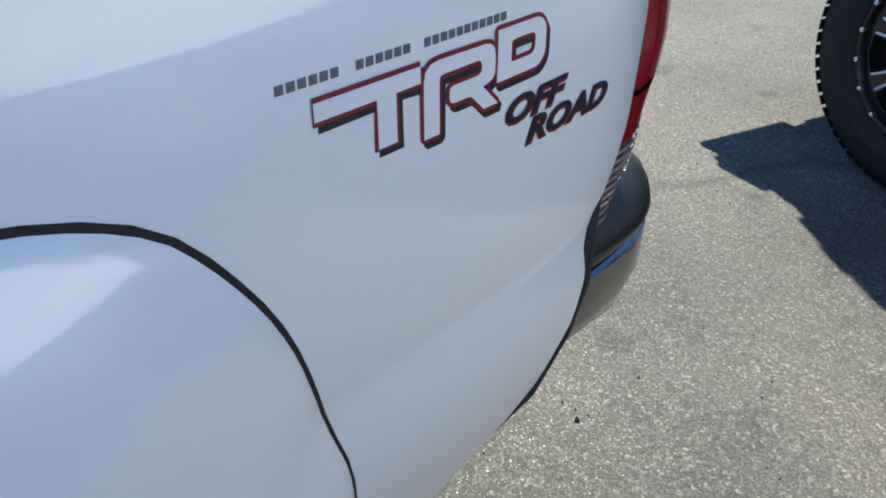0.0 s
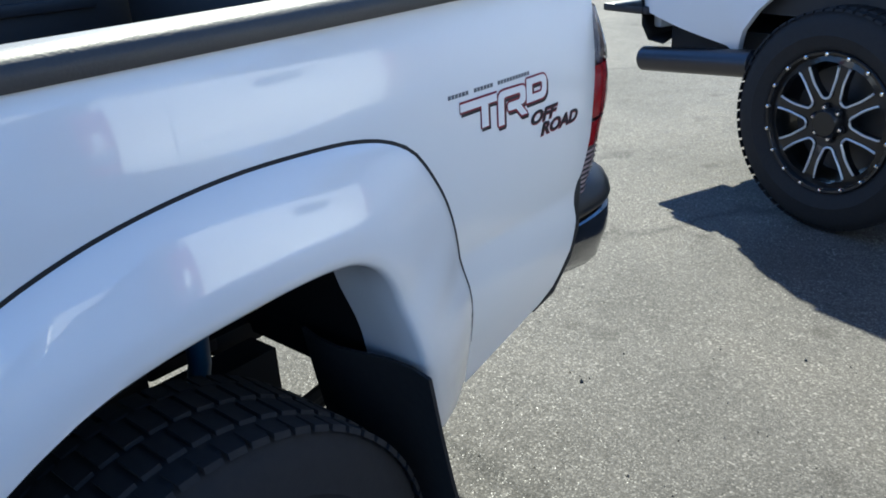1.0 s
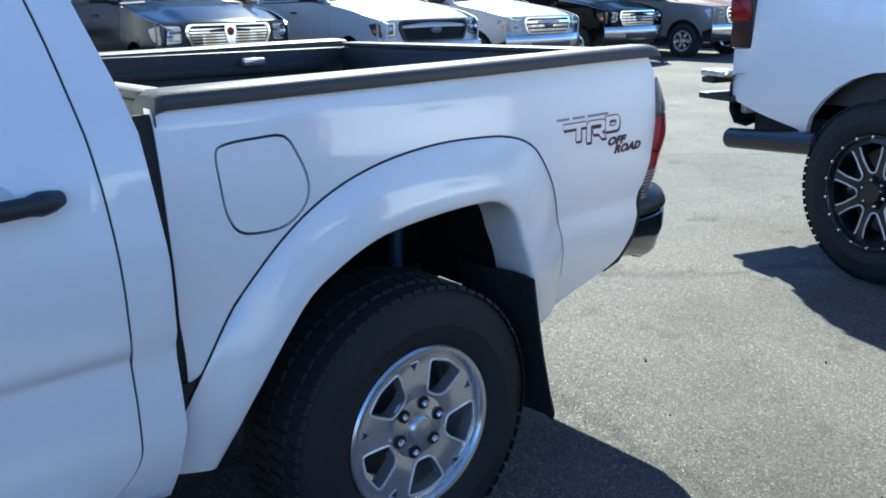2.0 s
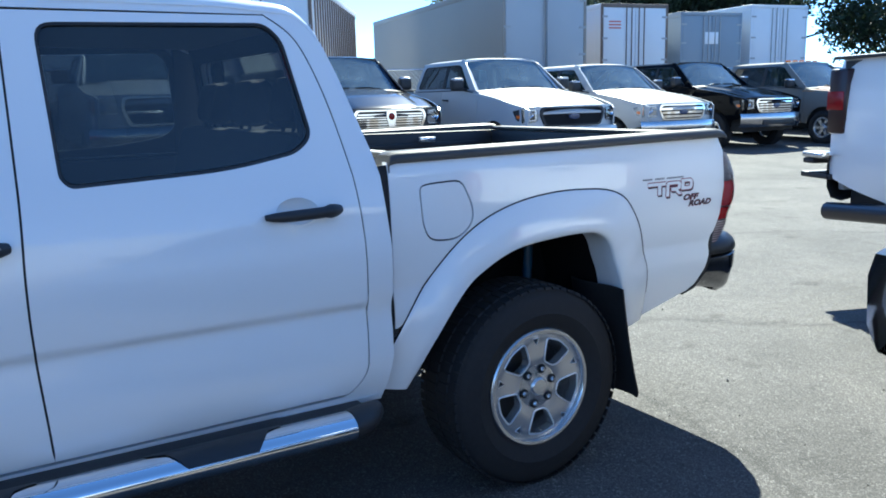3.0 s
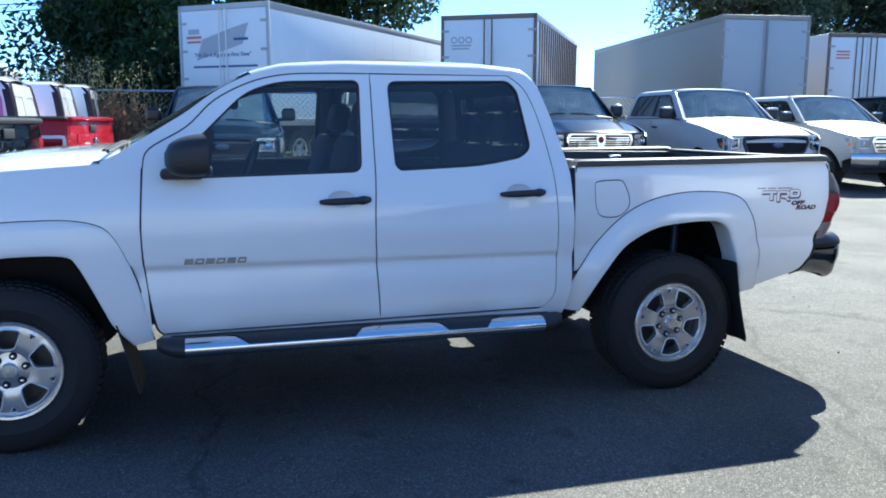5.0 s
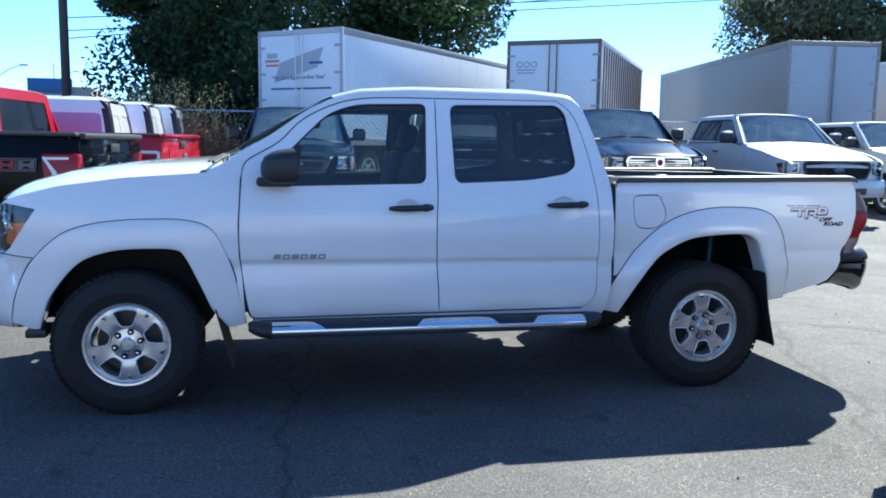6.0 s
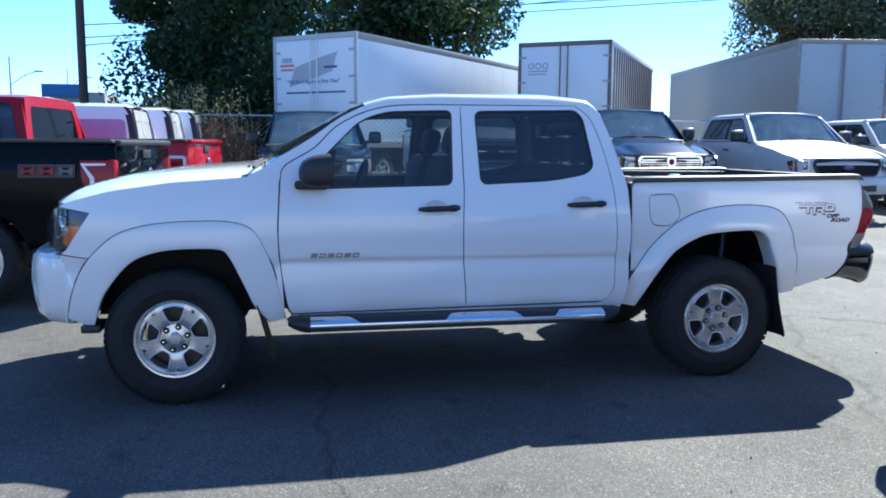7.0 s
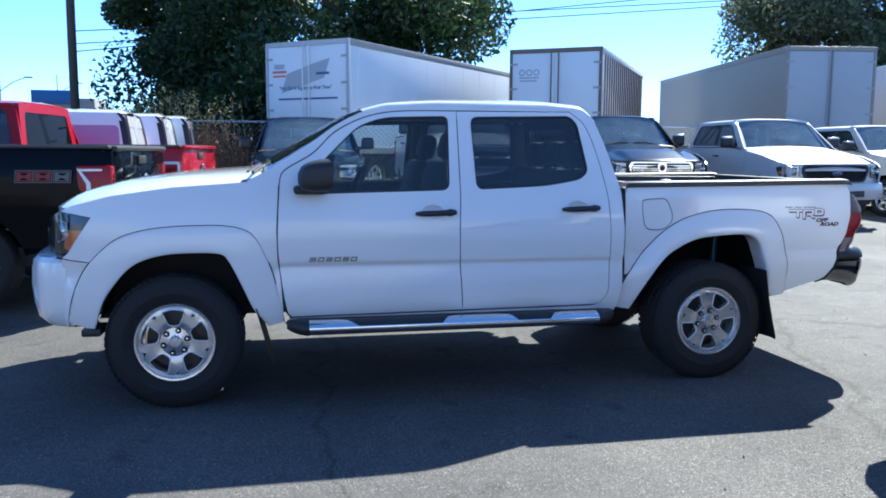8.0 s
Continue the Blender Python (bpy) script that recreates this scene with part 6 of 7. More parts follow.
def van(label, x, y, rz, mat, reflect_mat=None):
    root = thing("van", label, "van", "parked vehicles", stand(x, y, rz) @ Matrix.Diagonal((1, 1, 0.985, 1)))
    W, L, H = 1.9, 5.0, 1.98
    h = W / 2
    yz = smooth_table([(0.3, h - 0.05), (0.6, h), (1.15, h - 0.02), (1.85, h - 0.14), (1.95, h - 0.22)], 0.3, 2.0, 0.05)
    for s in (-1, 1):
        f = lambda px, pz: (px, s * yz(pz), pz)
        bm = bmesh.new()
        arcs = lambda cx: [(cx - 0.4 * math.cos(radians(a)), 0.36 + 0.4 * math.sin(radians(a))) for a in range(175, 4, -17)]
        win = rounded([(1.5, 1.2), (1.85, 1.68), (2.45, 1.70), (2.45, 1.2)], 0.06)
        out = [(0.1, 0.4), (0.08, 0.95), (1.0, 1.12), (1.75, 1.80), (2.1, 1.9), (L - 0.25, 1.9), (L - 0.12, 1.7), (L - 0.03, 1.0), (L - 0.03, 0.4)] + arcs(L - 0.95) + arcs(0.9)
        sheet(bm, out, f, [win], 0.15, (0, -0.03 * s, 0), s > 0)
        sd = part("side_panel", bm, mat, root)
        bm = bmesh.new()
        sheet(bm, win, lambda px, pz: (px, s * (yz(pz) - 0.015), pz), (), 0.3, (0, -0.004 * s, 0), s > 0)
        part("side_window", bm, TINT, sd)
        bm = bmesh.new()
        ins = rounded([(2.58, 0.62), (2.58, 1.70), (4.78, 1.70), (4.84, 0.62)], 0.08)
        sheet(bm, ins, lambda px, pz: (px, s * (yz(pz) + 0.004), pz), (), 0.2, (0, -0.012 * s, 0), s > 0)
        part("pressed_panel", bm, reflect_mat or mat, sd, "side panel with a painted lilac reflection" if reflect_mat else "")
        bm = bmesh.new()
        rows = []
        for pz in (0.85, 1.1, 1.35, 1.6, 1.75, 1.88):
            xr = L - 0.012 - 0.12 * max(0, pz - 0.9) ** 2
            yo = yz(pz) + 0.003
            rows.append([(xr - 0.13, s * (yo - 0.02), pz), (xr - 0.11, s * yo, pz), (xr - 0.02, s * yo, pz), (xr, s * (yo - 0.02), pz), (xr, s * (yo - 0.15), pz)])
        loftz(bm, rows)
        part("tail_lamp", bm, HOUSING, root)
        for wx in (0.9, L - 0.95):
            wheel(root, (wx, s * (h - 0.02), 0.34), 0.34, 0.2, 0.2, "five", s)
    bm = bmesh.new()
    loftz(bm, [[(px, v * (yz(1.9) - 0.0), 1.9 + 0.07 * (1 - v ** 4)) for v in (-1, -0.8, -0.4, 0, 0.4, 0.8, 1)] for px in (1.8, 2.1, 3.0, 4.0, L - 0.22)] + [[(L - 0.13, v * yz(1.88), 1.86 + 0.05 * (1 - v ** 4)) for v in (-1, -0.8, -0.4, 0, 0.4, 0.8, 1)]])
    part("roof", bm, mat, root)
    for q in (2.6, 3.6) if "rails" in label else ():
        bm = bmesh.new()
        tube(bm, [(q, -0.62, 1.96), (q, -0.58, 2.03), (q, 0.58, 2.03), (q, 0.62, 1.96)], 0.018, 6)
        part("roof_rail", bm, ALLOY, root)
    for s in (-1, 1):
        bm = bmesh.new()
        a, b = sorted((s * 0.01, s * (h - 0.05)))
        o = [(a, 0.5), (b, 0.5), (b - 0.1 * (s > 0), 1.86), (a + 0.1 * (s < 0), 1.86)]
        w2 = rounded([(a + 0.1, 1.15), (b - 0.12, 1.15), (b - 0.16, 1.68), (a + 0.14, 1.68)], 0.05)
        sheet(bm, o, lambda u, v: (L - 0.02 - 0.12 * max(0, v - 0.9) ** 2, u, v), [w2], 0.15, (-0.03, 0, 0), False)
        d = part("rear_door", bm, mat, root)
        bm = bmesh.new()
        sheet(bm, w2, lambda u, v: (L - 0.03 - 0.12 * max(0, v - 0.9) ** 2, u, v), (), 0.2, (-0.004, 0, 0), False)
        part("rear_window", bm, mat if "plain" in label else TINT, d)
    bm = bmesh.new()
    box(bm, (L - 0.1, -h, 0.4), (L + 0.06, h, 0.58), 0.03)
    part("rear_bumper", bm, BLACK, root)
    bm = bmesh.new()
    loftz(bm, [[(px, v * (h - 0.05), pz) for v in (-1, -0.5, 0, 0.5, 1)] for px, pz in ((0.05, 0.4), (0.0, 0.7), (0.1, 0.98), (1.05, 1.14))])
    part("bonnet", bm, mat, root)
    bm = bmesh.new()
    loftz(bm, [[(px, v * (h - 0.12), pz) for v in (-1, -0.5, 0, 0.5, 1)] for px, pz in ((1.02, 1.13), (1.82, 1.9))])
    part("windscreen", bm, SCREEN, root)
    bm = bmesh.new()
    box(bm, (0.3, -h + 0.2, 0.25), (L - 0.2, h - 0.2, 0.6))
    part("underbody", bm, DARK, root)
    return root


# lilac colour painted on white sides for the red pickup's reflection
LILAC = material("lilac_reflection", (0.42, 0.20, 0.40), 0.35, grain=0.1, scale=4, stain=0.5, stain_scale=0.9, coat=0.3, second=(0.62, 0.48, 0.62))
van("white panel van with a lilac reflection painted on its sides, roof rails and plain doors", -6.55, 9.7, 0, WHITE, LILAC)
van("white panel van with plain rear doors", -6.32, 12.2, 0, WHITE)
van("white van with a dark rear window", -6.08, 14.2, 0, WHITE)
# ---- ground ----
def asphalt():
    """Worn asphalt: pale and dark stones in a grey binder, broad stains, tyre-polished patches and fine cracks."""
    m = bpy.data.materials.new("worn_asphalt")
    m.use_nodes = True
    nt = m.node_tree
    N, link = nt.nodes.new, nt.links.new
    p = nt.nodes["Principled BSDF"]
    co = N("ShaderNodeTexCoord")

    def noise_node(scale, detail=4, rough=0.5):
        n = N("ShaderNodeTexNoise")
        n.inputs["Scale"].default_value, n.inputs["Detail"].default_value, n.inputs["Roughness"].default_value = scale, detail, rough
        link(co.outputs["Object"], n.inputs["Vector"])
        return n.outputs[0]

    def ramp_node(src, stops):
        r = N("ShaderNodeValToRGB")
        while len(r.color_ramp.elements) < len(stops):
            r.color_ramp.elements.new(0.5)
        for e, (q, c) in zip(r.color_ramp.elements, stops):
            e.position, e.color = q, (*c, 1)
        link(src, r.inputs[0])
        return r.outputs[0]

    def mixed(mode, fac, a, b):
        x = N("ShaderNodeMix")
        x.data_type, x.blend_type = "RGBA", mode
        if isinstance(fac, float):
            x.inputs[0].default_value = fac
        else:
            link(fac, x.inputs[0])
        link(a, x.inputs[6])
        link(b, x.inputs[7])
        return x.outputs[2]
    vor = N("ShaderNodeTexVoronoi")
    vor.inputs["Scale"].default_value = 150
    link(co.outputs["Object"], vor.inputs["Vector"])
    stones = ramp_node(vor.outputs["Color"], [(0.0, (0.02728, 0.02506, 0.023)), (0.45, (0.07687, 0.07095, 0.0655)), (0.72, (0.114, 0.1056, 0.09753)), (0.92, (0.3101, 0.2902, 0.269))])
    vor2 = N("ShaderNodeTexVoronoi")
    vor2.inputs["Scale"].default_value = 330
    link(co.outputs["Object"], vor2.inputs["Vector"])
    fine = ramp_node(vor2.outputs["Color"], [(0.1, (0.04713, 0.04346, 0.04041)), (0.6, (0.09052, 0.08374, 0.07802)), (0.95, (0.2356, 0.2187, 0.2034))])
    base = mixed("MIX", ramp_node(noise_node(9, 5), [(0.35, (0.2, 0.2, 0.2)), (0.65, (0.8, 0.8, 0.8))]), stones, fine)
    stain = ramp_node(noise_node(0.55, 7, 0.62), [(0.34, (0.60, 0.60, 0.60)), (0.5, (0.90, 0.90, 0.90)), (0.66, (1.24, 1.22, 1.18))])
    base = mixed("MULTIPLY", 1.0, base, stain)
    spots = ramp_node(noise_node(3.1, 3, 0.4), [(0.28, (0.6, 0.59, 0.58)), (0.36, (1.0, 1.0, 1.0))])
    base = mixed("MULTIPLY", 1.0, base, spots)
    warp = N("ShaderNodeTexNoise")
    warp.inputs["Scale"].default_value, warp.inputs["Detail"].default_value = 1.2, 6
    link(co.outputs["Object"], warp.inputs["Vector"])
    vm = N("ShaderNodeVectorMath")
    vm.operation = "MULTIPLY_ADD"
    link(warp.outputs["Color"], vm.inputs[0])
    vm.inputs[1].default_value = (0.9, 0.9, 0.0)
    link(co.outputs["Object"], vm.inputs[2])
    crack = N("ShaderNodeTexVoronoi")
    crack.feature = "DISTANCE_TO_EDGE"
    crack.inputs["Scale"].default_value = 0.17
    link(vm.outputs[0], crack.inputs["Vector"])
    line = ramp_node(crack.outputs["Distance"], [(0.0, (0.28, 0.28, 0.28)), (0.0022, (0.45, 0.45, 0.45)), (0.0045, (1, 1, 1))])
    base = mixed("MULTIPLY", 0.6, base, line)
    link(base, p.inputs["Base Color"])
    rough = ramp_node(vor2.outputs["Color"], [(0.0, (0.95, 0.95, 0.95)), (0.80, (0.80, 0.80, 0.80)), (0.93, (0.42, 0.42, 0.42))])
    link(rough, p.inputs["Roughness"])
    p.inputs["Specular IOR Level"].default_value = 0.45
    b1 = N("ShaderNodeBump")
    b1.inputs["Strength"].default_value, b1.inputs["Distance"].default_value = 0.32, 0.003
    b1.invert = True
    link(vor.outputs["Distance"], b1.inputs["Height"])
    b2 = N("ShaderNodeBump")
    b2.inputs["Strength"].default_value, b2.inputs["Distance"].default_value = 0.5, 0.02
    link(noise_node(5, 4), b2.inputs["Height"])
    link(b2.outputs[0], b1.inputs["Normal"])
    link(b1.outputs[0], p.inputs["Normal"])
    return m


ASPHALT = asphalt()
bm = bmesh.new()
xs = [-400, -150, -60, -30] + [-20 + 1.0 * i for i in range(61)] + [60, 150, 400]
ysn = [-400, -150, -60, -30] + [-14 + 1.0 * i for i in range(45)] + [45, 60, 150, 400]
grid = [[bm.verts.new((x, y, rise(x, y))) for y in ysn] for x in xs]
for a, b in zip(grid, grid[1:]):
    for i in range(len(ysn) - 1):
        bm.faces.new((a[i], b[i], b[i + 1], a[i + 1]))
tagged(part("ground", bm, ASPHALT), "grey worn asphalt lot with loose grit and stains", "ground", kind="structure")


# loose grit near the truck
rs = np.random.RandomState(21)
gv, gf = [], []
for k in range(1400):
    gx, gy = (rs.uniform(2.2, 7.0), rs.uniform(-3.2, 2.4)) if k < 1000 else (rs.uniform(-2.5, 4.0), rs.uniform(-4.0, 0.5))
    gr = rs.uniform(0.0015, 0.0045) * (2.0 if rs.rand() < 0.05 else 1.0)
    gz = rise(gx, gy) + gr * 0.45
    n = len(gv)
    sc = rs.uniform(0.7, 1.3, 6) * gr
    gv += [(gx + sc[0], gy, gz), (gx - sc[1], gy, gz), (gx, gy + sc[2], gz), (gx, gy - sc[3], gz), (gx, gy, gz + sc[4] * 0.8), (gx, gy, gz - sc[5] * 0.6)]
    gf += [(n, n + 2, n + 4), (n + 2, n + 1, n + 4), (n + 1, n + 3, n + 4), (n + 3, n, n + 4), (n + 2, n, n + 5), (n + 1, n + 2, n + 5), (n + 3, n + 1, n + 5), (n, n + 3, n + 5)]
me = bpy.data.meshes.new("loose_grit")
me.from_pydata(gv, [], gf)
me.materials.append(material("grit_stone", (0.20, 0.185, 0.16), 0.8, grain=0.8, scale=2.5, second=(0.05, 0.046, 0.04)))
tagged(new("loose_grit", me), "small loose stones scattered over the asphalt", "gravel", kind="stuff")


# ---- trailers ----
GALV = material("dull_galvanised_steel", (0.42, 0.42, 0.42), 0.6, grain=0.3, scale=20)


def trailer(label, x, y, rz, length, mat, top=4.1, ribs=False, width=2.55, mark=False, edge=None, plain=False, doors=None):
    edge = edge or mat
    root = thing("box_trailer", label, "trailer", "trailers behind the fence", stand(x, y, rz))
    h = width / 2
    z0 = 1.15
    bm = bmesh.new()
    box(bm, (0.03, -h, z0), (length, h, top), 0.02)
    body = part("box_body", bm, mat, root)
    for s in (-1, 1):
        bm = bmesh.new()
        a, b = sorted((s * 0.02, s * (h - 0.08)))
        box(bm, (0.0, a, z0 + 0.12), (0.035, b, top - 0.12), 0.008)
        d = part("rear_door", bm, doors or mat, root)
        for q in ((0.10,) if mark or ribs else (0.05,) if plain else (0.14, 0.34)):
            bm = bmesh.new()
            tube(bm, [(-0.02, s * q, z0 + 0.1), (-0.02, s * q, top - 0.1)], 0.018, 8)
            part("lock_bar", bm, mat if mark else edge if edge is not mat else GALV, d)
        for k in range(4):
            bm = bmesh.new()
            zz = z0 + 0.4 + k * (top - z0 - 0.8) / 3
            a, b = sorted((s * (h - 0.22), s * (h - 0.02)))
            box(bm, (-0.015, a, zz - 0.03), (0.0, b, zz + 0.03))
            part("hinge", bm, GALV, d)
    bm = bmesh.new()
    for s in (-1, 1):
        a, b = sorted((s * (h - 0.07), s * (h + 0.012)))
        box(bm, (-0.005, a, z0), (0.05, b, top + 0.005), 0.01)
    box(bm, (-0.005, -h, top - 0.11), (0.05, h, top + 0.012), 0.01)
    box(bm, (-0.005, -h, z0 - 0.1), (0.05, h, z0 + 0.1), 0.01)
    part("door_frame", bm, edge, root)
    for s in (-1, 1):
        bm = bmesh.new()
        a, b = sorted((s * (h - 0.02), s * (h + 0.012)))
        box(bm, (0.05, a, top - 0.16), (length, b, top + 0.01), 0.008)
        box(bm, (0.05, a, z0 - 0.05), (length, b, z0 + 0.12), 0.008)
        part("side_rail", bm, WEATHERED if mark else mat, root)
        n = int(length / (0.4 if ribs else 1.2))
        if plain:
            bm = bmesh.new()
            pr = [(z0 + 0.12 + (top - z0 - 0.28) * q / 130, s * (h + 0.002 + 0.0045 * (q % 2))) for q in range(131)]
            loftz(bm, [[(px, yy, zz) for zz, yy in pr] for px in (0.06, length)])
            part("corrugated_skin", bm, mat, body)
            n = 0
        for k in range(n):
            bm = bmesh.new()
            x0 = 0.4 + k * (length - 0.6) / n
            a, b = sorted((s * (h - 0.005), s * (h + (0.03 if ribs else 0.002))))
            box(bm, (x0, a, z0 + 0.1), (x0 + (0.09 if ribs else 0.018), b, top - 0.15))
            part("side_rib", bm, edge if ribs else mat, body)
        for xw in (1.2, 2.5):
            wheel(root, (xw, s * (h - 0.02), 0.5), 0.5, 0.29, 0.28, "five", s)
    bm = bmesh.new()
    box(bm, (0.1, -0.5, 0.75), (length - 0.5, 0.5, z0 - 0.05))
    box(bm, (length - 2.5, -0.7, 0.0), (length - 2.3, -0.6, z0))
    box(bm, (length - 2.5, 0.6, 0.0), (length - 2.3, 0.7, z0))
    part("underframe", bm, DARK, root)
    return root


TRAILW = material("trailer_white", (0.74, 0.75, 0.76), 0.45, grain=0.1, scale=30, stain=0.25, stain_scale=0.8, second=(0.45, 0.43, 0.40))
TRAILB = material("trailer_blue_grey", (0.26, 0.30, 0.34), 0.5, grain=0.1, scale=30, stain=0.3, stain_scale=0.8, second=(0.18, 0.2, 0.21))
TRAILG = material("trailer_grey", (0.31, 0.27, 0.22), 0.5, grain=0.1, scale=30, stain=0.3, stain_scale=0.8, second=(0.24, 0.22, 0.2))
TRAILP = material("trailer_pale_grey", (0.44, 0.45, 0.46), 0.5, grain=0.1, scale=30, stain=0.3, stain_scale=0.8, second=(0.3, 0.3, 0.3))
WEATHERED = material("weathered_rail", (0.40, 0.37, 0.33), 0.6, grain=0.2, scale=20, stain=0.3, stain_scale=1.5, second=(0.22, 0.19, 0.16))
RUSTY = material("rusty_white_steel", (0.16, 0.115, 0.085), 0.7, grain=0.3, scale=25, stain=0.3, stain_scale=3.0, second=(0.25, 0.22, 0.19))
one = trailer("white box trailer with grey and blue marks on its doors", 1.41, 16.25, 50, 12.0, TRAILW, top=3.85, mark=True, edge=TRAILP)
two = trailer("white box trailer with ribbed sides", 8.12, 16.9, 57, 8.0, TRAILW, ribs=True, top=3.95, edge=RUSTY)
trailer("grey weathered box trailer with corrugated sides", 15.76, 15.75, 81, 11.2, TRAILG, plain=True, doors=TRAILP)
four = trailer("white box trailer with rusty door edges", 21.26, 18.0, 80, 10.0, TRAILW, top=4.0, edge=RUSTY)
five = trailer("blue-grey box trailer with a white notice on its door", 24.45, 17.6, 80, 9.0, TRAILB, top=3.8)
trailer("weathered white box trailer", 27.5, 17.2, 80, 9.0, TRAILW)
# marks on the first trailer's doors
flat = lambda u, v: (-0.004, u, v)
MARKB, MARKR, MARKG = material("blue_film", (0.05, 0.09, 0.22), 0.5), material("red_mark", (0.55, 0.16, 0.13), 0.5), material("pale_grey_film", (0.38, 0.40, 0.43), 0.5)
for y0, y1, z0, z1, mt in ((0.62, 1.06, 3.10, 3.16, MARKR), (0.64, 1.04, 3.0, 3.05, MARKR), (0.68, 1.0, 3.2, 3.32, MARKG), (-0.70, -0.30, 3.03, 3.09, MARKB), (-0.95, 0.88, 2.43, 2.475, MARKB)):
    bm = bmesh.new()
    box(bm, (-0.006, y0, z0), (-0.001, y1, z1))
    part("door_mark", bm, mt, one)
bm = bmesh.new()
sheet(bm, [(0.78, 2.6), (-0.55, 2.95), (-0.72, 3.42), (-0.2, 3.30), (0.6, 3.08)], flat, (), 0.4, (0.003, 0, 0), True)
part("door_mark", bm, MARKG, one)
lettering("letters", '"We Do It Right the First Time"', 0.125, lambda u, v: (-0.006, 0.86 - u, 2.68 + v), MARKB, one, 0.2, 1.0, bold=0.002)


# marks on the other trailers: rings, bars and a paper notice
for k in range(3):
    bm = bmesh.new()
    lathe(bm, [(0.055, -0.004), (0.055, 0.004), (0.09, 0.004), (0.09, -0.004)], 20, Matrix.Translation((-0.003, 0.92 - 0.2 * k, 3.32)) @ Matrix.Rotation(radians(90), 4, "Z"), closed=True)
    part("door_mark", bm, MARKG, two)
for z0, y0, y1 in ((3.16, 0.45, 1.0), (3.08, 0.5, 0.98)):
    bm = bmesh.new()
    box(bm, (-0.006, y0, z0), (-0.001, y1, z0 + 0.04))
    part("door_mark", bm, MARKG, two)
for z0 in (3.42, 3.32, 3.22):
    bm = bmesh.new()
    box(bm, (-0.006, 0.55, z0), (-0.001, 1.0, z0 + 0.05))
    part("door_mark", bm, MARKR, four)
bm = bmesh.new()
box(bm, (-0.008, -0.28, 2.75), (-0.001, 0.28, 3.15), 0.002)
part("paper_notice", bm, WHITEF, five, "white paper notice")

# ---- fence ----
def fence(x0, x1, y, height=1.85):
    root = thing("chain_link_fence", "grey chain-link fence on steel posts", "fence", m=pose(0, y, 0))
    k = 0
    x = x0
    while x <= x1:
        bm = bmesh.new()
        z = rise(x, y)
        tube(bm, [(x, 0, z - 0.1), (x, 0, z + height + 0.05)], 0.032, 8)
        part("post", bm, ALLOY, root)
        x += 3.0
    bm = bmesh.new()
    tube(bm, [(x0 + i, 0, rise(x0 + i, y) + height) for i in range(int(x1 - x0) + 1)], 0.022, 6)
    part("top_rail", bm, ALLOY, root)
    v, f = [], []
    p, r = 0.085, 0.0035

    def wire(a, b):
        n = len(v)
        for q in (a, b):
            v.extend([(q[0] - r, 0, q[1]), (q[0], -r, q[1] + r), (q[0] + r, 0, q[1]), (q[0], r, q[1] - r)])
        f.extend([(n + i, n + (i + 1) % 4, n + 4 + (i + 1) % 4, n + 4 + i) for i in range(4)])
    xx = x0
    while xx < x1:
        z = rise(xx, y)
        wire((xx, z + 0.02), (xx + height, z + height))
        wire((xx + height, z + 0.02), (xx, z + height))
        xx += p * 1.414
    me = bpy.data.meshes.new("mesh_wire")
    me.from_pydata(v, [], f)
    me.materials.append(ALLOY)
    ob = new("mesh_wire", me)
    ob.parent = root
    return root


fence(-14.0, 31.0, 14.85)

def leaves(name, pts, size, col, parent, seed, flat=0.45):
    rs = np.random.RandomState(seed)
    n = len(pts)
    size = rs.uniform(0.6, 1.3, n) * size
    a = rs.normal(size=(n, 3))
    a /= np.linalg.norm(a, axis=1)[:, None]
    b = np.cross(a, rs.normal(size=(n, 3)))
    b /= np.linalg.norm(b, axis=1)[:, None]
    v = np.stack([pts - a * size[:, None], pts + b * size[:, None] * flat, pts + a * size[:, None], pts - b * size[:, None] * flat], 1).reshape(-1, 3)
    me = bpy.data.meshes.new(name)
    me.vertices.add(4 * n)
    me.vertices.foreach_set("co", v.ravel())
    me.loops.add(4 * n)
    me.loops.foreach_set("vertex_index", np.arange(4 * n))
    me.polygons.add(n)
    me.polygons.foreach_set("loop_start", np.arange(n) * 4)
    me.update(calc_edges=True)
    me.materials.append(leaf_material("leaf_%02d" % int(col[1] * 1000), col))
    ob = new(name, me)
    ob.parent = parent
    return ob


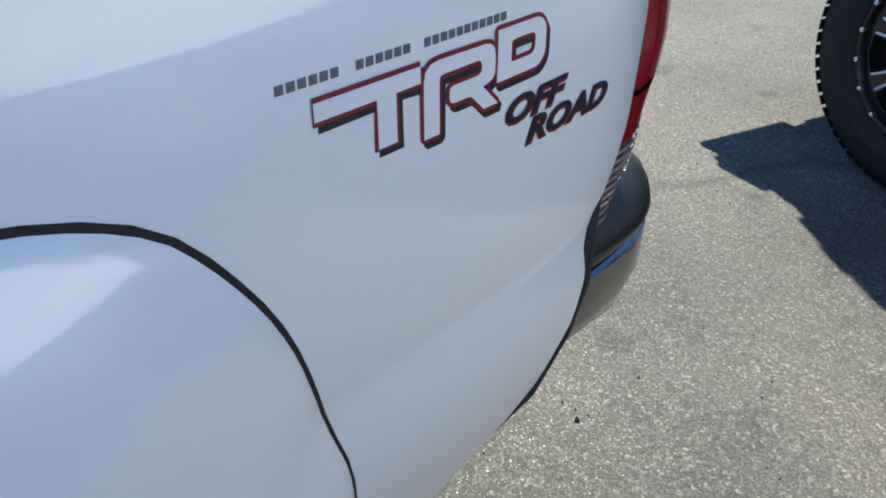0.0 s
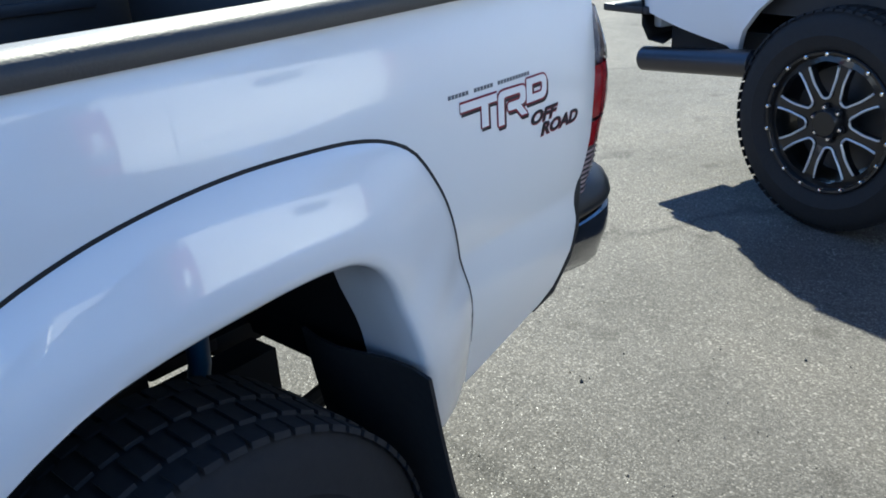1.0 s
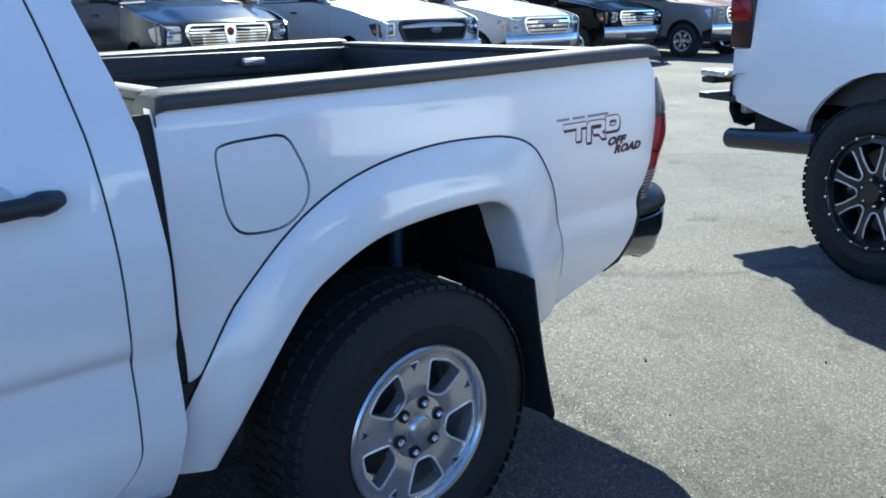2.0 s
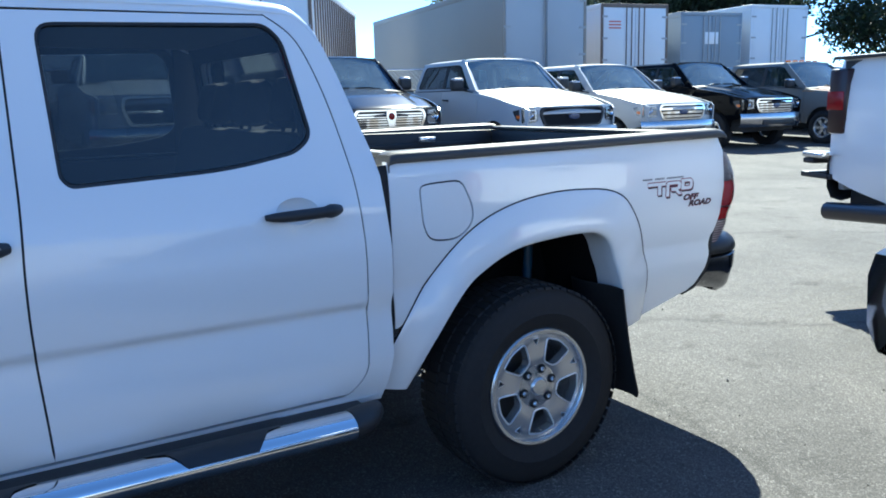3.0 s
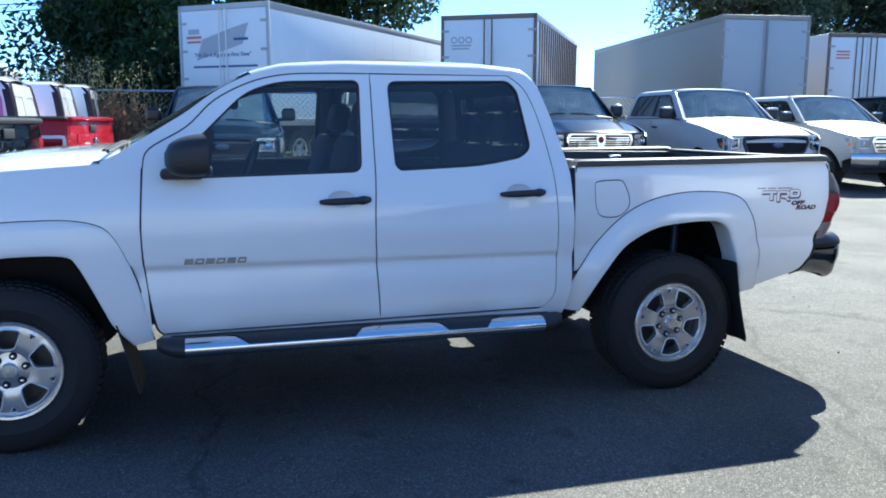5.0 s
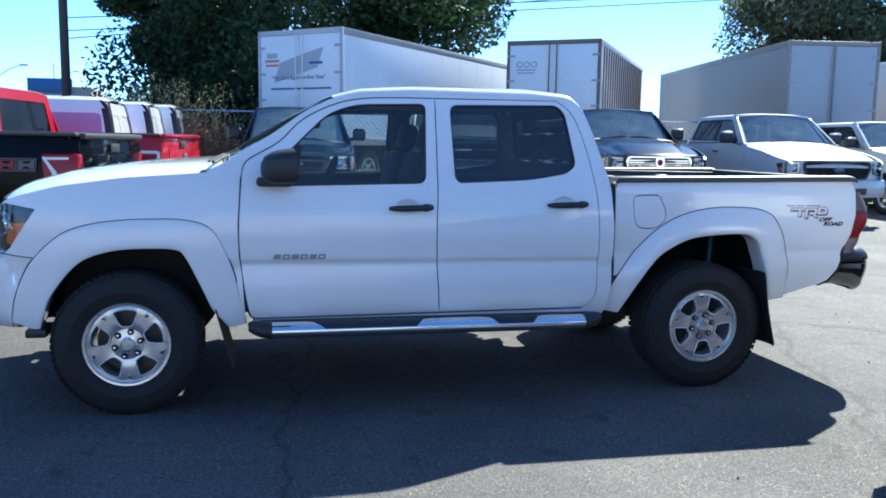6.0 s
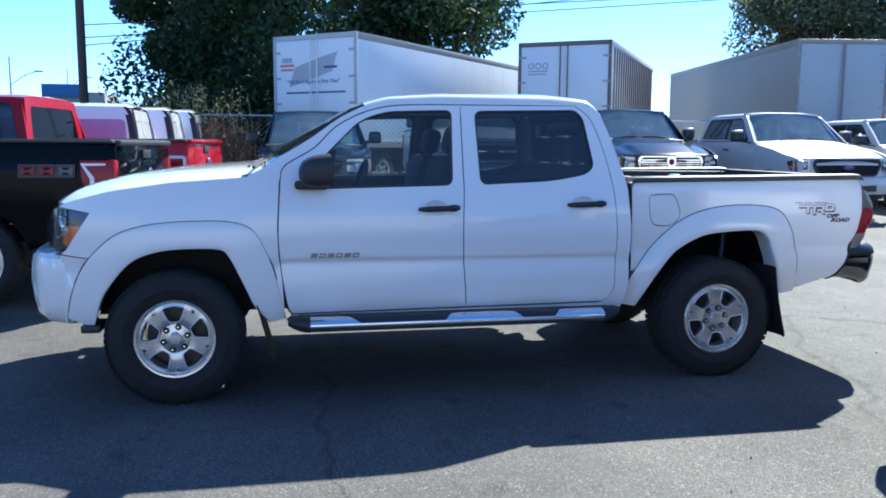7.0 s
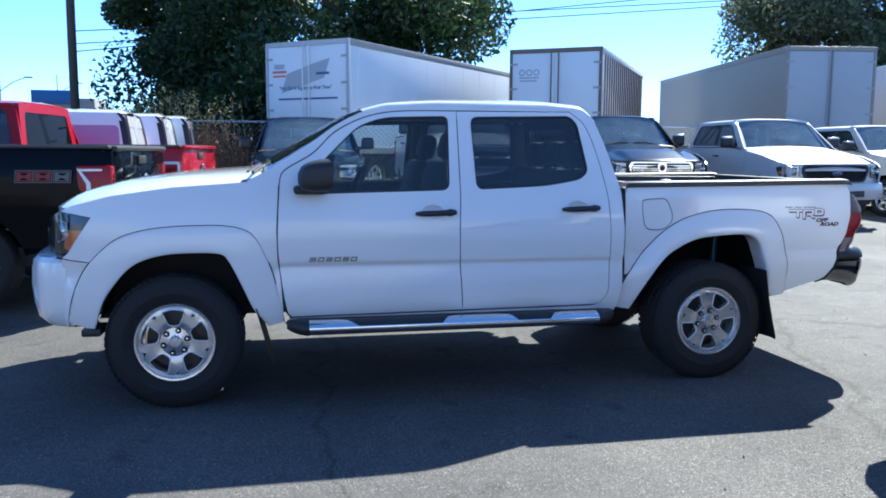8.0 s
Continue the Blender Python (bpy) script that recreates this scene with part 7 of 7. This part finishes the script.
def tree(name, label, x, y, height, spread, seed, count=30000, col=(0.028, 0.055, 0.016), base=0.12, leaf=0.11, lumps_n=44):
    rnd = random.Random(seed)
    root = thing(name, label, "tree", "trees behind the lot", pose(x, y, rise(x, y)))
    bm = bmesh.new()
    tube(bm, [(0, 0, -0.1), (0.1, 0.05, height * 0.25), (0.0, 0.1, height * 0.5), (0.2, 0, height * 0.85)], [0.35, 0.27, 0.2, 0.05], 10)
    lumps = []
    for k in range(lumps_n):
        a, u = rnd.uniform(0, math.tau), rnd.uniform(base, 0.95)
        rr = spread * (0.45 + 0.55 * math.sin(math.pi * (0.2 + 0.7 * u))) * rnd.uniform(0.3, 0.92)
        q = Vector((rr * math.cos(a), rr * math.sin(a), height * u))
        lumps.append((q, spread * rnd.uniform(0.2, 0.36)))
        if k % 2:
            tube(bm, [(0, 0, height * max(0.12, u * 0.6)), q * 0.5 + Vector((0, 0, height * u * 0.35)), q], [0.12, 0.07, 0.025], 6)
    part("trunk", bm, BARK, root)
    rs = np.random.RandomState(seed)
    lp = np.array([list(q) + [w] for q, w in lumps])
    pick = rs.randint(0, len(lp), count)
    d = rs.normal(size=(count, 3))
    d /= np.linalg.norm(d, axis=1)[:, None]
    rad = lp[pick, 3] * rs.uniform(0.1, 1.1, count) ** 0.5
    pts = lp[pick, :3] + d * rad[:, None] * np.array([1, 1, 0.8])
    pts = pts[pts[:, 2] > 0.3]
    leaves("crown", pts, leaf, col, root, seed)
    return root


BARK = material("bark", (0.10, 0.075, 0.055), 0.9, grain=0.6, scale=14, bump=0.6)


def leaf_material(name, col):
    if name in bpy.data.materials:
        return bpy.data.materials[name]
    m = bpy.data.materials.new(name)
    m.use_nodes = True
    nt = m.node_tree
    p = nt.nodes["Principled BSDF"]
    p.inputs["Roughness"].default_value = 0.5
    geo = nt.nodes.new("ShaderNodeNewGeometry")
    rampn = nt.nodes.new("ShaderNodeValToRGB")
    rampn.color_ramp.elements[0].color = (*[c * 0.5 for c in col], 1)
    rampn.color_ramp.elements[1].color = (*[min(1, c * 1.6) for c in col], 1)
    nt.links.new(geo.outputs["Random Per Island"], rampn.inputs[0])
    nt.links.new(rampn.outputs[0], p.inputs["Base Color"])
    tr = nt.nodes.new("ShaderNodeBsdfTranslucent")
    nt.links.new(rampn.outputs[0], tr.inputs[0])
    mix = nt.nodes.new("ShaderNodeMixShader")
    mix.inputs[0].default_value = 0.42
    nt.links.new(p.outputs[0], mix.inputs[1])
    nt.links.new(tr.outputs[0], mix.inputs[2])
    nt.links.new(mix.outputs[0], nt.nodes["Material Output"].inputs[0])
    return m


tree("broadleaf_tree", "large dark green broadleaf tree behind the fence", 2.7, 27.5, 12.5, 7.6, 3, 115000, leaf=0.125)
tree("broadleaf_tree", "dark green broadleaf tree behind the fence", -1.85, 29.5, 9.0, 3.8, 8, 60000)
tree("broadleaf_tree", "pale green tree beyond the trailers", 25.4, 30.0, 10.2, 4.6, 5, 60000, (0.13, 0.15, 0.075), base=0.05, leaf=0.12, lumps_n=60)
tree("broadleaf_tree", "dull green tree beyond the trailers", 32.6, 32.0, 14.5, 7.5, 6, 95000, (0.06, 0.075, 0.035), base=0.05, leaf=0.14, lumps_n=70)
tree("broadleaf_tree", "dark tree beyond the trailers", 38.6, 27.0, 14.0, 7.0, 7, 60000, (0.03, 0.045, 0.02), base=0.03, leaf=0.14)
tree("broadleaf_tree", "dark tree at the end of the lot", 44.0, 19.0, 11.0, 7.0, 9, 45000, (0.03, 0.045, 0.02), base=0.03, leaf=0.14)

# weeds along the fence
def weed_patch(name, label, stems, spread, heights, leaf_n, leaf, col, seed):
    """Leaning stalks with small leaves along them, all one mesh of stalks and one of leaves."""
    root = tagged(new(name), label, "weeds", kind="stuff")
    rs = np.random.RandomState(seed)
    v, f, lp = [], [], []
    for k in range(stems):
        x, y = spread(rs)
        z = rise(x, y) - 0.02
        hh = rs.uniform(*heights)
        lean = rs.normal(0, 0.13, 2) * hh
        w = 0.006 + 0.003 * hh
        n = len(v)
        for u in (0, 0.5, 1.0):
            cx, cy, cz = x + lean[0] * u * u, y + lean[1] * u * u, z + hh * u
            v.extend([(cx - w * (1.1 - u), cy, cz), (cx + w * (1.1 - u), cy, cz), (cx, cy + w * (1.1 - u), cz)])
        for a in (0, 3):
            f.extend([(n + a + i, n + a + (i + 1) % 3, n + a + 3 + (i + 1) % 3, n + a + 3 + i) for i in range(3)])
        for q in range(leaf_n):
            u = rs.uniform(0.2, 1.02)
            lp.append((x + lean[0] * u * u + rs.normal(0, 0.05), y + lean[1] * u * u + rs.normal(0, 0.05), z + hh * u))
    me = bpy.data.meshes.new("stalks")
    me.from_pydata(v, [], f)
    me.materials.append(leaf_material("leaf_%02d" % int(col[1] * 1000), col))
    ob = new("stalks", me)
    ob.parent = root
    leaves("small_leaves", np.array(lp), leaf, col, root, seed, 0.35)


weed_patch("weeds", "tall dry olive weeds against the fence", 170, lambda r: (r.normal(-1.85, 0.9), 15.1 + r.normal(0, 0.2)), (1.4, 2.6), 30, 0.04, (0.30, 0.27, 0.12), 4)
weed_patch("weeds", "reddish dry weeds in front of the fence", 220, lambda r: (r.normal(-1.0, 0.5), 14.5 + r.normal(0, 0.2)), (0.8, 1.9), 26, 0.03, (0.30, 0.17, 0.11), 14)
weed_patch("grass_tufts", "green grass tufts at the foot of the fence", 700, lambda r: (r.uniform(-8, 26), 14.75 + r.normal(0, 0.2)), (0.15, 0.6), 7, 0.05, (0.17, 0.25, 0.07), 5)

# utility pole, street lamp, wires, far things
pole = thing("utility_pole", "dark wooden utility pole", "pole", m=stand(-6.0, 25.5, 0))
bm = bmesh.new()
tube(bm, [(0, 0, -0.2), (0, 0, 5), (0.02, 0, 11)], [0.16, 0.145, 0.12], 12)
part("pole_shaft", bm, BARK, pole)
bm = bmesh.new()
box(bm, (-1.2, -0.06, 9.9), (1.2, 0.06, 10.02), 0.01)
part("cross_arm", bm, BARK, pole)
for x0, y0, z0, x1, y1, z1 in ((-6.0, 25.6, 5.41, 70, 25.6, 12.5), (-6.0, 25.6, 4.99, 70, 25.6, 12.75), (-6.0, 25.6, 4.73, 70, 25.6, 15.11)):
    bm = bmesh.new()
    tube(bm, [(x0 + (x1 - x0) * t, y0 + (y1 - y0) * t, z0 + (z1 - z0) * t - 1.2 * t * (1 - t)) for t in np.linspace(0, 1, 20)], 0.018, 5)
    tagged(part("overhead_wire", bm, BLACK), "thin black overhead wire", "wire", "overhead wires")
for lx, ly, mast_z, arm_z, reach, climb in ((-17.3, 56.0, 7.2, 5.3, 1.65, 0.95), (-18.4, 76.0, 8.1, 6.3, 1.7, 1.1)):
    base_z = rise(lx, ly)
    lamp_post = thing("street_lamp", "grey street lamp on a tall mast", "street lamp", "street lamps", stand(lx, ly, 0))
    bm = bmesh.new()
    tube(bm, [(0, 0, 0), (0, 0, mast_z - base_z)], [0.1, 0.05], 8)
    part("mast", bm, GALV, lamp_post)
    bm = bmesh.new()
    tube(bm, [(0, 0, arm_z - base_z), (reach * 0.5, 0, arm_z + climb * 0.65 - base_z), (reach, 0, arm_z + climb - base_z)], 0.035, 6)
    part("arm", bm, GALV, lamp_post)
    bm = bmesh.new()
    box(bm, (reach - 0.1, -0.12, arm_z + climb - 0.05 - base_z), (reach + 0.45, 0.12, arm_z + climb + 0.06 - base_z), 0.03)
    part("lamp_head", bm, GALV, lamp_post)
shop = thing("distant_building", "low distant building with a blue sign band", "building", m=pose(-17.4, 70.5, 0))
bm = bmesh.new()
box(bm, (-1.7, 0, 0), (3.2, 6, 5.75), 0.05)
part("wall", bm, TRAILG, shop)
bm = bmesh.new()
box(bm, (-1.75, -0.3, 5.25), (1.75, 0.0, 6.38), 0.04)
part("sign_band", bm, material("sign_blue", (0.04, 0.12, 0.30), 0.5, grain=0.1, scale=3), shop)

# behind the walk: an unseen building with doors, added to close the lot and bounce light
hall = tagged(new("wall_south"), "unseen plain building added to close the lot and bounce light", "building", kind="structure")
bm = bmesh.new()
box(bm, (-45, -33, -0.2), (55, -22, 5.6), 0.05)
part("wall", bm, material("white_render", (0.52, 0.53, 0.54), 0.8, grain=0.2, scale=12, stain=0.2), hall)
for k in range(16):
    bm = bmesh.new()
    box(bm, (-40 + 6 * k, -22.0, 0.0), (-37 + 6 * k, -21.95, 2.6), 0.02)
    part("roller_door", bm, TRAILG, hall)
# unseen trees added to close the horizon and darken what the paint reflects
for k in range(7):
    tree("broadleaf_tree", "unseen dark tree added behind the building", -40 + 14 * k, -62 - (k % 3) * 4, 6.5, 4.5, 40 + k, 5000, (0.03, 0.05, 0.018), leaf=0.3, lumps_n=20)
for k in range(5):
    tree("broadleaf_tree", "unseen dark tree added beside the lot", -45 - (k % 2) * 5, -20 + 14 * k, 9.0, 5.5, 60 + k, 5000, (0.03, 0.05, 0.018), leaf=0.3, lumps_n=20)
